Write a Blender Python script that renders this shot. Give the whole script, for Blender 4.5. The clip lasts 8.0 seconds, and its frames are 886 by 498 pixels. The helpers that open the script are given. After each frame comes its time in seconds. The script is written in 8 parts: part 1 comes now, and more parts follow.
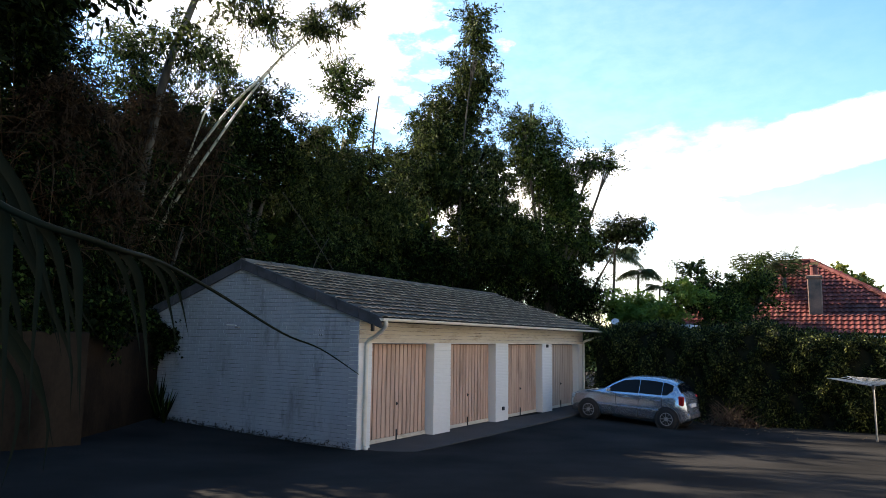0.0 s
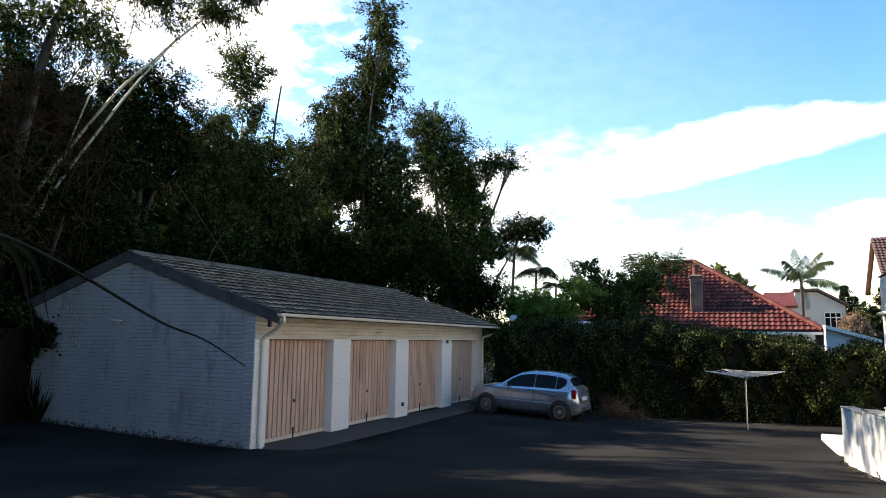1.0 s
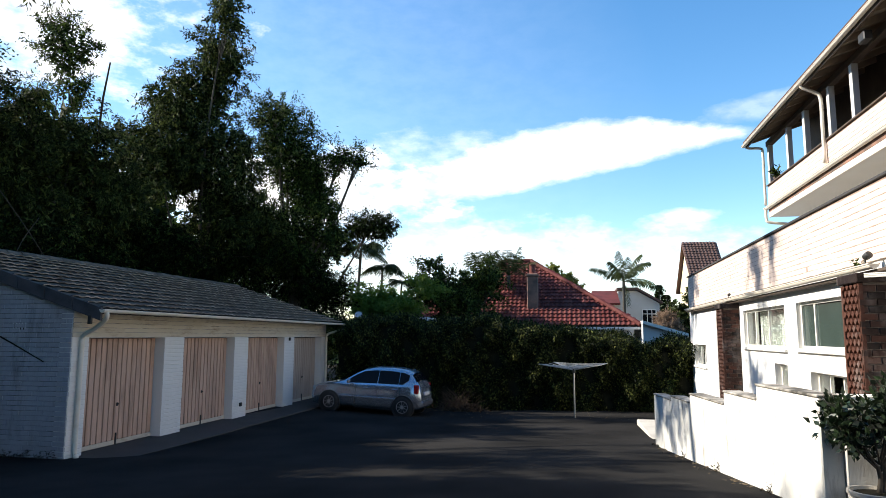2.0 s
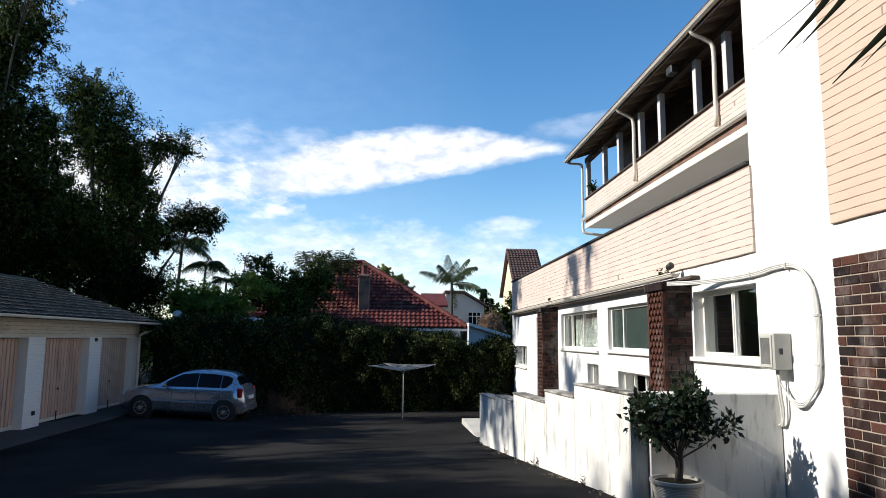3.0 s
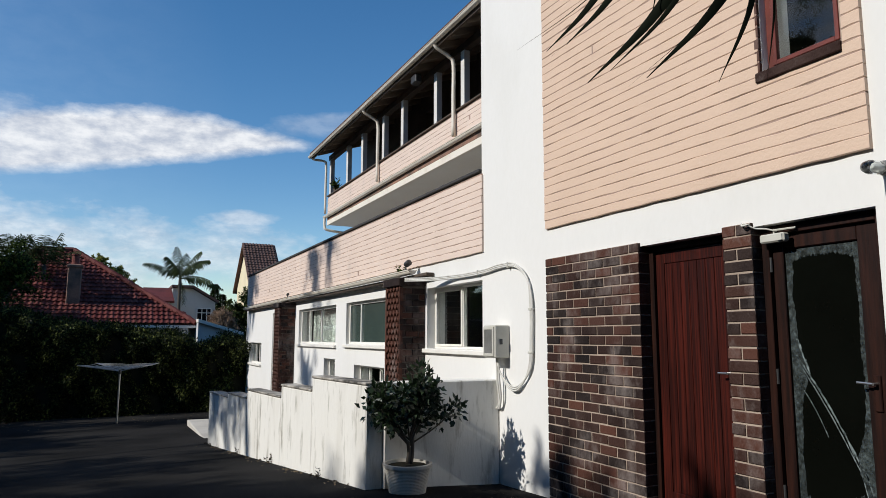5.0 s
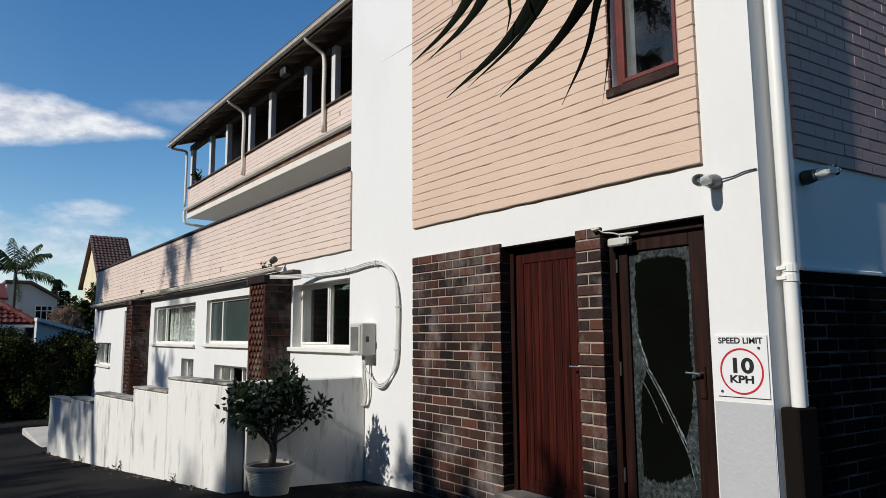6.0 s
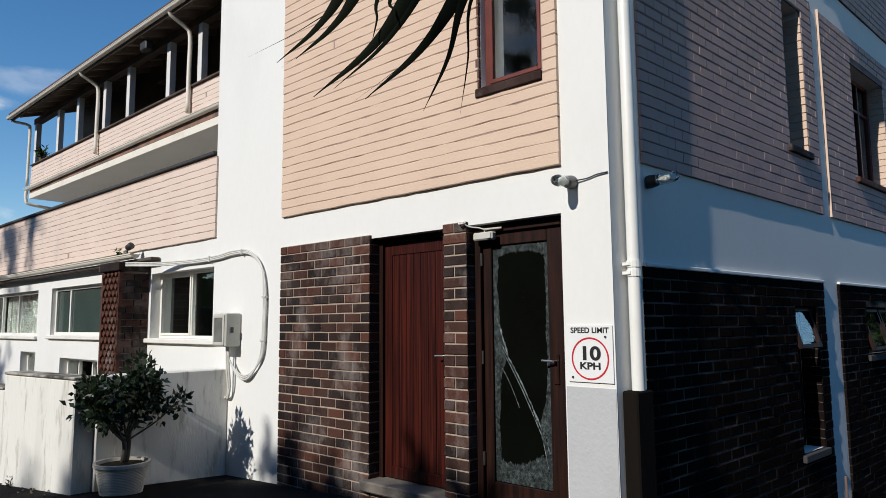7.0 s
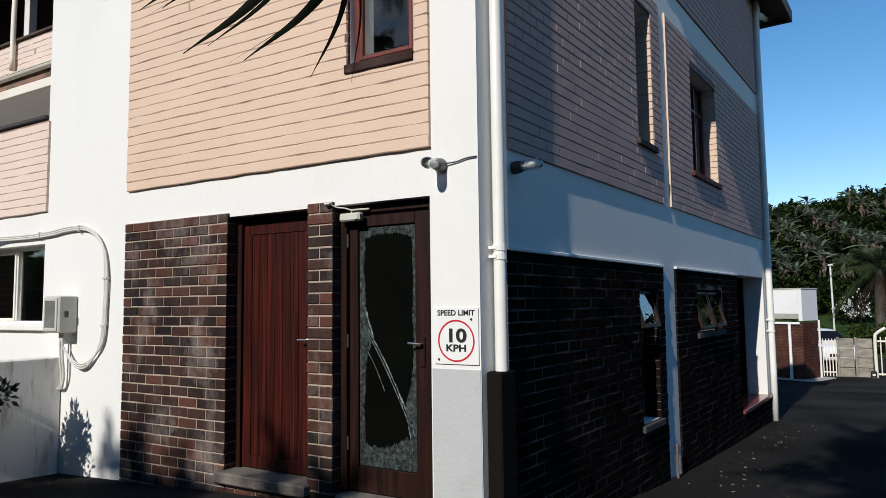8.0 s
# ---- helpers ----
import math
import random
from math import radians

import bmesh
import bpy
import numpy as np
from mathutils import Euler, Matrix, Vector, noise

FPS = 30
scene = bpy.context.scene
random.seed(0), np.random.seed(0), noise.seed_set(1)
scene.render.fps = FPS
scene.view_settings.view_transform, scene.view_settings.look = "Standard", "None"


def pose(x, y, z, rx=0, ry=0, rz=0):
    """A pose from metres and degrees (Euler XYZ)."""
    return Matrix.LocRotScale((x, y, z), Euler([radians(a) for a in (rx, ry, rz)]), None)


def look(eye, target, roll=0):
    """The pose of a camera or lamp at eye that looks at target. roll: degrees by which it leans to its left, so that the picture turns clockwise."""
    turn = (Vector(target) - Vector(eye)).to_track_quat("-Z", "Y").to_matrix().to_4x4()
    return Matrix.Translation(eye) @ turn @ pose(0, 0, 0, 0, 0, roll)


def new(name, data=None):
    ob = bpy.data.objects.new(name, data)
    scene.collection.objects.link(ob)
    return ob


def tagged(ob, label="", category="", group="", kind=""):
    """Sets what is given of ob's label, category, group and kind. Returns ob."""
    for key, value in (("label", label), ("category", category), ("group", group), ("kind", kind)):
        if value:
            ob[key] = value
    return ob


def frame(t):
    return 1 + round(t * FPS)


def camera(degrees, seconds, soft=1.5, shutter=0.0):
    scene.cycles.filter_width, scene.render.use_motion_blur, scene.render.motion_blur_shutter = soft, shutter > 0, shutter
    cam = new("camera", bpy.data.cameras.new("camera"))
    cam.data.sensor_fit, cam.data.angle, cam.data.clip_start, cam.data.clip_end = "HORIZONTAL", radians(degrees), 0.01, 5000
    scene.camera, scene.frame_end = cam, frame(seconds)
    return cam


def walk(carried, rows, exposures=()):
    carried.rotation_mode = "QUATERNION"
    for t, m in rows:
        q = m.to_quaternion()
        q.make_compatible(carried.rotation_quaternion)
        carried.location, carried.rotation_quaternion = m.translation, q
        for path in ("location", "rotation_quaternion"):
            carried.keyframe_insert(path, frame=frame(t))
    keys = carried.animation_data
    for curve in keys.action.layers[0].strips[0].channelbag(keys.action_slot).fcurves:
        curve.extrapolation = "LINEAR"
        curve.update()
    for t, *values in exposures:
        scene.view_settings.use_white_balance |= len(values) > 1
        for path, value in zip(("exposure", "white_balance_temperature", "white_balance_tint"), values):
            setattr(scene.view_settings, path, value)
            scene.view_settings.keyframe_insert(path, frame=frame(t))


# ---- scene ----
cam = camera(66.5, 8.0, 0.5)
PATH = [
    (0, (0.021, -0.092, 1.553), (-1.036, 1.584, 1.819), 0.8),
    (0.5, (0.019, -0.091, 1.55), (-0.905, 1.663, 1.813), 0.8),
    (1, (0.026, -0.049, 1.534), (-0.779, 1.763, 1.794), 0.7),
    (1.5, (0.023, -0.017, 1.512), (-0.596, 1.866, 1.774), 0.6),
    (1.7, (0.04, -0.011, 1.512), (-0.48, 1.903, 1.77), 0.3),
    (2.8, (-0.026, 0.112, 1.518), (-0.017, 2.095, 1.779), 0.6),
    (3, (-0.05, 0.124, 1.519), (0.068, 2.104, 1.78), 0.4),
    (3.5, (-0.099, 0.145, 1.494), (0.234, 2.1, 1.757), 0.3),
    (4, (-0.112, 0.166, 1.467), (0.4, 2.082, 1.732), 0.2),
    (4.5, (-0.14, 0.16, 1.457), (0.554, 2.017, 1.721), 0.0),
    (5.8, (-0.118, 0.113, 1.455), (0.998, 1.754, 1.707), -0.1),
    (6, (-0.153, 0.091, 1.459), (1.034, 1.682, 1.709), -0.4),
    (6.5, (-0.183, 0.041, 1.471), (1.147, 1.515, 1.705), -0.5),
    (7, (-0.184, 0.024, 1.463), (1.284, 1.365, 1.681), -0.5),
    (7.5, (-0.163, 0.045, 1.477), (1.453, 1.208, 1.665), -0.7),
    (8, (-0.157, 0.126, 1.472), (1.562, 1.135, 1.632), -0.7),
]
EXPOSURES = [(0.0, 1.53, 7800, 14), (1.0, 1.33, 7500, 12), (1.7, 1.03, 7050, 10), (3.0, 0.30, 6450, 10), (4.5, -0.2, 6350, 10), (6.0, -0.28, 6300, 10), (8.0, -0.16, 6350, 10)]
walk(cam, [(t, look(eye, target, roll)) for t, eye, target, roll in PATH], EXPOSURES)

# ---- daylight ----
SUN_EL = 33.0          # degrees above the horizon
SUN_WAY = -0.4         # the light travels along +x, turned by this many degrees
sun_data = bpy.data.lights.new("sun", "SUN")
sun_data.energy, sun_data.angle, sun_data.color = 5.0, radians(0.5), (1.0, 0.95, 0.87)
sun = new("sun", sun_data)
sun_dir = Vector((math.cos(radians(SUN_WAY)) * math.cos(radians(SUN_EL)), math.sin(radians(SUN_WAY)) * math.cos(radians(SUN_EL)), -math.sin(radians(SUN_EL))))
sun.matrix_basis = look((-60, 0, 40), Vector((-60, 0, 40)) + sun_dir)


def sky():
    w = bpy.data.worlds.new("sky")
    scene.world = w
    w.use_nodes = True
    nt = w.node_tree
    nt.nodes.clear()
    N = lambda kind: nt.nodes.new(kind)

    def math_node(op, a, b=None, clamp=False):
        n = N("ShaderNodeMath")
        n.operation, n.use_clamp = op, clamp
        for i, v in enumerate((a, b)):
            if v is None:
                continue
            if isinstance(v, (int, float)):
                n.inputs[i].default_value = v
            else:
                nt.links.new(v, n.inputs[i])
        return n.outputs[0]

    tex = N("ShaderNodeTexSky")
    tex.sky_type, tex.sun_disc = "NISHITA", False
    tex.sun_elevation = radians(SUN_EL)
    tex.sun_rotation = radians(-90 - SUN_WAY)
    tex.altitude, tex.air_density, tex.dust_density, tex.ozone_density = 50, 1.0, 0.0, 1.6
    coord = N("ShaderNodeTexCoord")
    sep = N("ShaderNodeSeparateXYZ")
    nt.links.new(coord.outputs["Generated"], sep.inputs[0])
    az = math_node("MULTIPLY", math_node("ARCTAN2", sep.outputs[0], sep.outputs[1]), 180 / math.pi)
    el = math_node("MULTIPLY", math_node("ARCSINE", sep.outputs[2]), 180 / math.pi)
    comb = N("ShaderNodeCombineXYZ")
    nt.links.new(math_node("MULTIPLY", az, 0.10), comb.inputs[0])
    nt.links.new(math_node("MULTIPLY", el, 0.22), comb.inputs[1])
    noise_tex = N("ShaderNodeTexNoise")
    noise_tex.inputs["Scale"].default_value, noise_tex.inputs["Detail"].default_value = 1.6, 9
    noise_tex.inputs["Roughness"].default_value = 0.58
    nt.links.new(comb.outputs[0], noise_tex.inputs["Vector"])
    puff = math_node("MULTIPLY", math_node("SUBTRACT", noise_tex.outputs[0], 0.5), 3.0)
    comb2 = N("ShaderNodeCombineXYZ")
    nt.links.new(math_node("MULTIPLY", az, 0.30), comb2.inputs[0])
    nt.links.new(math_node("MULTIPLY", el, 0.62), comb2.inputs[1])
    wisp = N("ShaderNodeTexNoise")
    wisp.inputs["Scale"].default_value, wisp.inputs["Detail"].default_value = 1.3, 8
    wisp.inputs["Roughness"].default_value = 0.62
    nt.links.new(comb2.outputs[0], wisp.inputs["Vector"])
    curl = math_node("MULTIPLY", math_node("SUBTRACT", wisp.outputs[0], 0.5), 1.5)
    puff = math_node("ADD", puff, curl)
    # a long wedge of cloud with a straight foot and a billowed top
    foot = math_node("ADD", math_node("MULTIPLY", math_node("MAXIMUM", math_node("ADD", az, 8.5), 0.0), 0.185), 11.2)
    crest = math_node("SUBTRACT", 17.9, math_node("MULTIPLY", math_node("POWER", math_node("SUBTRACT", az, 3.0), 2.0), 0.0135))
    crest = math_node("ADD", crest, math_node("MULTIPLY", puff, 0.55))
    above = math_node("DIVIDE", math_node("ADD", math_node("SUBTRACT", el, foot), math_node("MULTIPLY", curl, 0.5)), 0.9, True)
    below = math_node("DIVIDE", math_node("SUBTRACT", crest, el), 1.0, True)
    ends = math_node("MULTIPLY", math_node("DIVIDE", math_node("ADD", az, 20.0), 12.0, True), math_node("DIVIDE", math_node("SUBTRACT", 19.0, az), 7.0, True))
    total = math_node("MULTIPLY", math_node("MULTIPLY", math_node("MULTIPLY", above, below), ends), math_node("ADD", math_node("MULTIPLY", curl, 0.35), 0.92))
    # banks of cloud: azimuth, elevation, half width, half height, slope, thickness
    for a0, e0, wa, we, slope, thick in ((-13, 14.6, 13, 3.0, 0.06, 0.34), (16, 17.6, 8, 1.1, 0.10, 0.22), (-26, 11.0, 18, 5.0, 0.10, 1.2), (-48, 25, 18, 8.0, -0.1, 1.0),
                                         (-9, 6.2, 30, 4.0, 0.0, 0.6), (9, 9.6, 3, 0.7, 0.0, 0.5)):
        da = math_node("SUBTRACT", az, float(a0))
        de = math_node("SUBTRACT", math_node("SUBTRACT", el, float(e0)), math_node("MULTIPLY", da, slope))
        f1 = math_node("POWER", math_node("DIVIDE", da, float(wa)), 2.0)
        f2 = math_node("POWER", math_node("DIVIDE", de, float(we)), 2.0)
        form = math_node("SUBTRACT", 1.0, math_node("ADD", f1, f2))
        form = math_node("MAXIMUM", form, -2.0)
        m = math_node("MULTIPLY", math_node("ADD", form, puff), 0.9, True)
        m = math_node("MULTIPLY", m, thick)
        total = math_node("MAXIMUM", total, m)
    # a thin haze over that quarter of the sky
    ha = math_node("POWER", math_node("DIVIDE", math_node("ADD", az, 38.0), 46.0), 2.0)
    he = math_node("POWER", math_node("DIVIDE", math_node("SUBTRACT", el, 16.0), 34.0), 2.0)
    haze = math_node("MULTIPLY", math_node("SUBTRACT", 1.0, math_node("ADD", ha, he), True), 0.10)
    total = math_node("MULTIPLY", math_node("MAXIMUM", total, haze), 0.95, True)
    mix = N("ShaderNodeMix")
    mix.data_type = "RGBA"
    nt.links.new(total, mix.inputs["Factor"])
    rich = N("ShaderNodeHueSaturation")
    rich.inputs["Saturation"].default_value = 1.31
    nt.links.new(tex.outputs[0], rich.inputs["Color"])
    nt.links.new(rich.outputs[0], mix.inputs["A"])
    body = N("ShaderNodeMix")
    body.data_type = "RGBA"
    shade = N("ShaderNodeMapRange")
    shade.inputs["From Min"].default_value, shade.inputs["From Max"].default_value = 0.36, 0.62
    nt.links.new(wisp.outputs[0], shade.inputs["Value"])
    nt.links.new(shade.outputs[0], body.inputs["Factor"])
    body.inputs["A"].default_value = (CLOUD * 0.72, CLOUD * 0.74, CLOUD * 0.80, 1)
    body.inputs["B"].default_value = (CLOUD * 1.1, CLOUD * 1.1, CLOUD * 1.1, 1)
    nt.links.new(body.outputs["Result"], mix.inputs["B"])
    bg = N("ShaderNodeBackground")
    bg.inputs["Strength"].default_value = SKY
    nt.links.new(mix.outputs["Result"], bg.inputs["Color"])
    out = N("ShaderNodeOutputWorld")
    nt.links.new(bg.outputs[0], out.inputs[0])


SKY, CLOUD = 0.148, 6.8
sky()

# ---- materials ----
def mat(name, color, rough=0.6, dark=None, scale=3.0, fine=40.0, vary=0.35, bump=0.25, bump_scale=60.0, metal=0.0, per_object=0.0, other=None,
        stretch=(1, 1, 1), spec=0.5, translucent=0.0, island=0.0, contrast=(0.35, 0.7), blotch=None, rare=1.0):
    """A surface of two tones mixed by broad and fine noise at world size, with fine relief."""
    m = bpy.data.materials.new(name)
    m.use_nodes = True
    nt = m.node_tree
    bsdf = nt.nodes["Principled BSDF"]
    L = nt.links.new
    geo = nt.nodes.new("ShaderNodeNewGeometry")
    mp = nt.nodes.new("ShaderNodeMapping")
    mp.inputs["Scale"].default_value = stretch
    L(geo.outputs["Position"], mp.inputs["Vector"])
    big = nt.nodes.new("ShaderNodeTexNoise")
    big.inputs["Scale"].default_value, big.inputs["Detail"].default_value = scale, 6
    L(mp.outputs[0], big.inputs["Vector"])
    small = nt.nodes.new("ShaderNodeTexNoise")
    small.inputs["Scale"].default_value, small.inputs["Detail"].default_value = fine, 4
    L(mp.outputs[0], small.inputs["Vector"])
    ramp = nt.nodes.new("ShaderNodeMapRange")
    ramp.inputs["From Min"].default_value, ramp.inputs["From Max"].default_value = contrast
    L(big.outputs[0], ramp.inputs["Value"])
    add = nt.nodes.new("ShaderNodeMath")
    add.operation = "MULTIPLY_ADD"
    L(small.outputs[0], add.inputs[0])
    add.inputs[1].default_value = 0.6
    L(ramp.outputs[0], add.inputs[2])
    fac = nt.nodes.new("ShaderNodeMath")
    fac.operation, fac.use_clamp = "MULTIPLY", True
    L(add.outputs[0], fac.inputs[0])
    fac.inputs[1].default_value = vary
    mix = nt.nodes.new("ShaderNodeMix")
    mix.data_type = "RGBA"
    mix.inputs["A"].default_value = (*color, 1)
    mix.inputs["B"].default_value = (*(dark or [c * 0.5 for c in color]), 1)
    L(fac.outputs[0], mix.inputs["Factor"])
    col = mix.outputs["Result"]
    if per_object or island:
        if per_object:
            info = nt.nodes.new("ShaderNodeObjectInfo").outputs["Random"]
        else:
            info = geo.outputs["Random Per Island"]
        mix2 = nt.nodes.new("ShaderNodeMix")
        mix2.data_type = "RGBA"
        rr = nt.nodes.new("ShaderNodeMath")
        rr.operation = "MULTIPLY"
        pw = nt.nodes.new("ShaderNodeMath")
        pw.operation = "POWER"
        L(info, pw.inputs[0])
        pw.inputs[1].default_value = rare
        L(pw.outputs[0], rr.inputs[0])
        rr.inputs[1].default_value = per_object or island
        L(rr.outputs[0], mix2.inputs["Factor"])
        L(col, mix2.inputs["A"])
        mix2.inputs["B"].default_value = (*(other or [c * 0.6 for c in color]), 1)
        col = mix2.outputs["Result"]
    if blotch:
        tone, size, low, high = blotch
        n3 = nt.nodes.new("ShaderNodeTexNoise")
        n3.inputs["Scale"].default_value, n3.inputs["Detail"].default_value = size, 7
        n3.inputs["Roughness"].default_value = 0.65
        L(mp.outputs[0], n3.inputs["Vector"])
        cut = nt.nodes.new("ShaderNodeMapRange")
        cut.inputs["From Min"].default_value, cut.inputs["From Max"].default_value = low, high
        L(n3.outputs[0], cut.inputs["Value"])
        mix3 = nt.nodes.new("ShaderNodeMix")
        mix3.data_type = "RGBA"
        L(cut.outputs[0], mix3.inputs["Factor"])
        L(col, mix3.inputs["A"])
        mix3.inputs["B"].default_value = (*tone, 1)
        col = mix3.outputs["Result"]
    L(col, bsdf.inputs["Base Color"])
    bsdf.inputs["Roughness"].default_value = rough
    bsdf.inputs["Metallic"].default_value = metal
    bsdf.inputs["Specular IOR Level"].default_value = spec
    if bump:
        b = nt.nodes.new("ShaderNodeBump")
        b.inputs["Strength"].default_value, b.inputs["Distance"].default_value = bump, 0.01
        n2 = nt.nodes.new("ShaderNodeTexNoise")
        n2.inputs["Scale"].default_value, n2.inputs["Detail"].default_value = bump_scale, 5
        L(mp.outputs[0], n2.inputs["Vector"])
        L(n2.outputs[0], b.inputs["Height"])
        L(b.outputs[0], bsdf.inputs["Normal"])
    if translucent:
        tr = nt.nodes.new("ShaderNodeBsdfTranslucent")
        L(col, tr.inputs["Color"])
        sh = nt.nodes.new("ShaderNodeMixShader")
        sh.inputs[0].default_value = translucent
        L(bsdf.outputs[0], sh.inputs[1])
        L(tr.outputs[0], sh.inputs[2])
        L(sh.outputs[0], nt.nodes["Material Output"].inputs["Surface"])
    return m


def glass(name, tint=(0.9, 0.95, 0.95), rough=0.0):
    m = bpy.data.materials.new(name)
    m.use_nodes = True
    b = m.node_tree.nodes["Principled BSDF"]
    b.inputs["Base Color"].default_value = (*tint, 1)
    b.inputs["Roughness"].default_value, b.inputs["IOR"].default_value = rough, 1.45
    b.inputs["Transmission Weight"].default_value = 1.0
    return m


ASPHALT = mat("asphalt", (0.038, 0.036, 0.034), 0.95, (0.012, 0.0118, 0.0115), 0.5, 120, 0.7, 0.6, 220, spec=0.02)
SOIL = mat("leafy_soil", (0.05, 0.038, 0.025), 0.95, (0.02, 0.018, 0.010), 0.8, 30, 0.8, 0.8, 40, spec=0.2)
GRASS = mat("grass_green", (0.042, 0.075, 0.016), 0.9, (0.02, 0.038, 0.008), 1.2, 60, 0.8, 0.8, 80, spec=0.1)
WHITE = mat("white_plaster", (0.76, 0.75, 0.72), 0.8, (0.54, 0.53, 0.48), 1.1, 22, 0.30, 0.14, 30, stretch=(1, 1, 0.45), contrast=(0.5, 0.85))
GREY_PLASTER = mat("greyed_plaster", (0.47, 0.475, 0.48), 0.9, (0.34, 0.34, 0.33), 2.2, 24, 0.5, 0.3, 40, contrast=(0.45, 0.75))
STAINED = mat("stained_white_plaster", (0.77, 0.755, 0.705), 0.9, (0.52, 0.49, 0.42), 1.2, 18, 0.5, 0.3, 40, stretch=(2.2, 2.2, 0.42), contrast=(0.5, 0.80), blotch=((0.17, 0.15, 0.105), 3.4, 0.54, 0.76))
PINK = mat("pink_painted_brick", (0.67, 0.50, 0.38), 0.75, (0.58, 0.425, 0.32), 1.5, 30, 0.4, 0.35, 45, spec=0.3)
PINK_PALE = mat("faded_pink_painted_brick", (0.72, 0.585, 0.495), 0.75, (0.62, 0.49, 0.41), 1.5, 30, 0.45, 0.35, 45, spec=0.3, blotch=((0.50, 0.42, 0.37), 1.4, 0.56, 0.85), stretch=(1, 1, 0.5))
# Same paint as PINK, with the side wall's shade in the tone.
PINK_DIM = mat("shaded_pink_painted_brick", (0.54, 0.37, 0.335), 0.8, (0.40, 0.27, 0.245), 1.4, 25, 0.5, 0.4, 45, per_object=0.35, other=(0.46, 0.33, 0.31), spec=0.2)
# Pink joint darkened for that shade.
MAUVE_GAP = mat("shaded_pink_joint", (0.24, 0.165, 0.15), 0.9, (0.10, 0.07, 0.065), 3, 40, 0.6, 0.3, 60)
PINK_GAP = mat("pink_mortar", (0.44, 0.31, 0.25), 0.9, (0.20, 0.14, 0.11), 3, 40, 0.5, 0.3, 60)
BRICK = mat("dark_face_brick", (0.042, 0.030, 0.026), 0.75, (0.012, 0.0085, 0.008), 3.4, 34, 0.9, 0.9, 70, per_object=0.7, other=(0.125, 0.048, 0.031), spec=0.15, stretch=(1, 1, 0.6), contrast=(0.38, 0.62), blotch=((0.26, 0.22, 0.20), 2.6, 0.52, 0.84), rare=1.7)
# Side wall brick: the wall's shade is put into a near-black tone.
BRICK_SIDE = mat("shade_dark_face_brick", (0.011, 0.0088, 0.008), 0.95, (0.006, 0.0042, 0.004), 2.2, 40, 0.8, 0.5, 90, per_object=0.6, other=(0.018, 0.012, 0.0105), spec=0.0)
MORTAR = mat("tan_mortar", (0.44, 0.35, 0.28), 0.95, (0.20, 0.155, 0.12), 5, 45, 0.5, 0.5, 90, spec=0.2)
# Mortar darkened along with the side wall's shade.
MORTAR_DARK = mat("darkened_mortar", (0.17, 0.14, 0.12), 0.95, (0.022, 0.018, 0.016), 3, 30, 0.9, 0.5, 90, spec=0.03)
BRICK_RED = mat("red_face_brick", (0.098, 0.034, 0.021), 0.85, (0.045, 0.018, 0.013), 3, 30, 0.7, 0.4, 60, island=0.5, other=(0.068, 0.024, 0.016), spec=0.15)
# White paint with the gable's blue shade in the tone; blotches are stains.
G_WHITE = mat("shaded_white_brick", (0.43, 0.455, 0.50), 0.85, (0.27, 0.28, 0.295), 1.4, 24, 0.6, 0.6, 40, stretch=(1, 1, 0.35), contrast=(0.45, 0.8), per_object=0.25, other=(0.50, 0.525, 0.55), spec=0.2, blotch=((0.14, 0.14, 0.138), 2.2, 0.56, 0.80))
G_WHITE_ALL = mat("shaded_white_brickwork", (0.43, 0.455, 0.50), 0.85, (0.27, 0.28, 0.295), 1.4, 24, 0.6, 0.6, 40, stretch=(1, 1, 0.35), contrast=(0.45, 0.8), island=0.25, other=(0.50, 0.525, 0.55), spec=0.2, blotch=((0.14, 0.14, 0.138), 2.2, 0.56, 0.80))
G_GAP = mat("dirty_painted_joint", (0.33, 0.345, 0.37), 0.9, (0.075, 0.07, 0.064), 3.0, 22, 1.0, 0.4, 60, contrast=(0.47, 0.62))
G_CREAM = mat("cream_painted_brick", (0.62, 0.57, 0.48), 0.8, (0.50, 0.43, 0.32), 1.6, 24, 0.6, 0.3, 40, contrast=(0.42, 0.75), blotch=((0.30, 0.22, 0.14), 2.6, 0.54, 0.78), stretch=(0.6, 0.6, 2.2))
G_DOOR = mat("peach_painted_boards", (0.66, 0.43, 0.325), 0.7, (0.30, 0.18, 0.12), 2.5, 18, 0.75, 0.25, 40, stretch=(3, 3, 0.35), per_object=0.3, other=(0.54, 0.34, 0.25), contrast=(0.45, 0.8), blotch=((0.17, 0.11, 0.075), 1.6, 0.54, 0.78))
G_DOOR_GREY = mat("greyed_peach_boards", (0.50, 0.40, 0.33), 0.75, (0.26, 0.19, 0.15), 2.5, 18, 0.5, 0.25, 40, stretch=(3, 3, 0.35), per_object=0.3, other=(0.40, 0.31, 0.26), contrast=(0.45, 0.8))
G_TILE = mat("weathered_concrete_tile", (0.15, 0.128, 0.105), 0.8, (0.055, 0.048, 0.040), 2.6, 40, 0.8, 0.6, 60, per_object=0.4, other=(0.24, 0.20, 0.16), spec=0.15)
G_TILE_ALL = mat("weathered_concrete_tiles", (0.15, 0.128, 0.105), 0.8, (0.055, 0.048, 0.040), 2.6, 40, 0.8, 0.6, 60, island=0.4, other=(0.24, 0.20, 0.16), spec=0.15)
G_TILE_EDGE = mat("bare_concrete_tile_edge", (0.52, 0.45, 0.37), 0.85, (0.12, 0.10, 0.08), 3, 40, 0.9, 0.5, 60, spec=0.2)
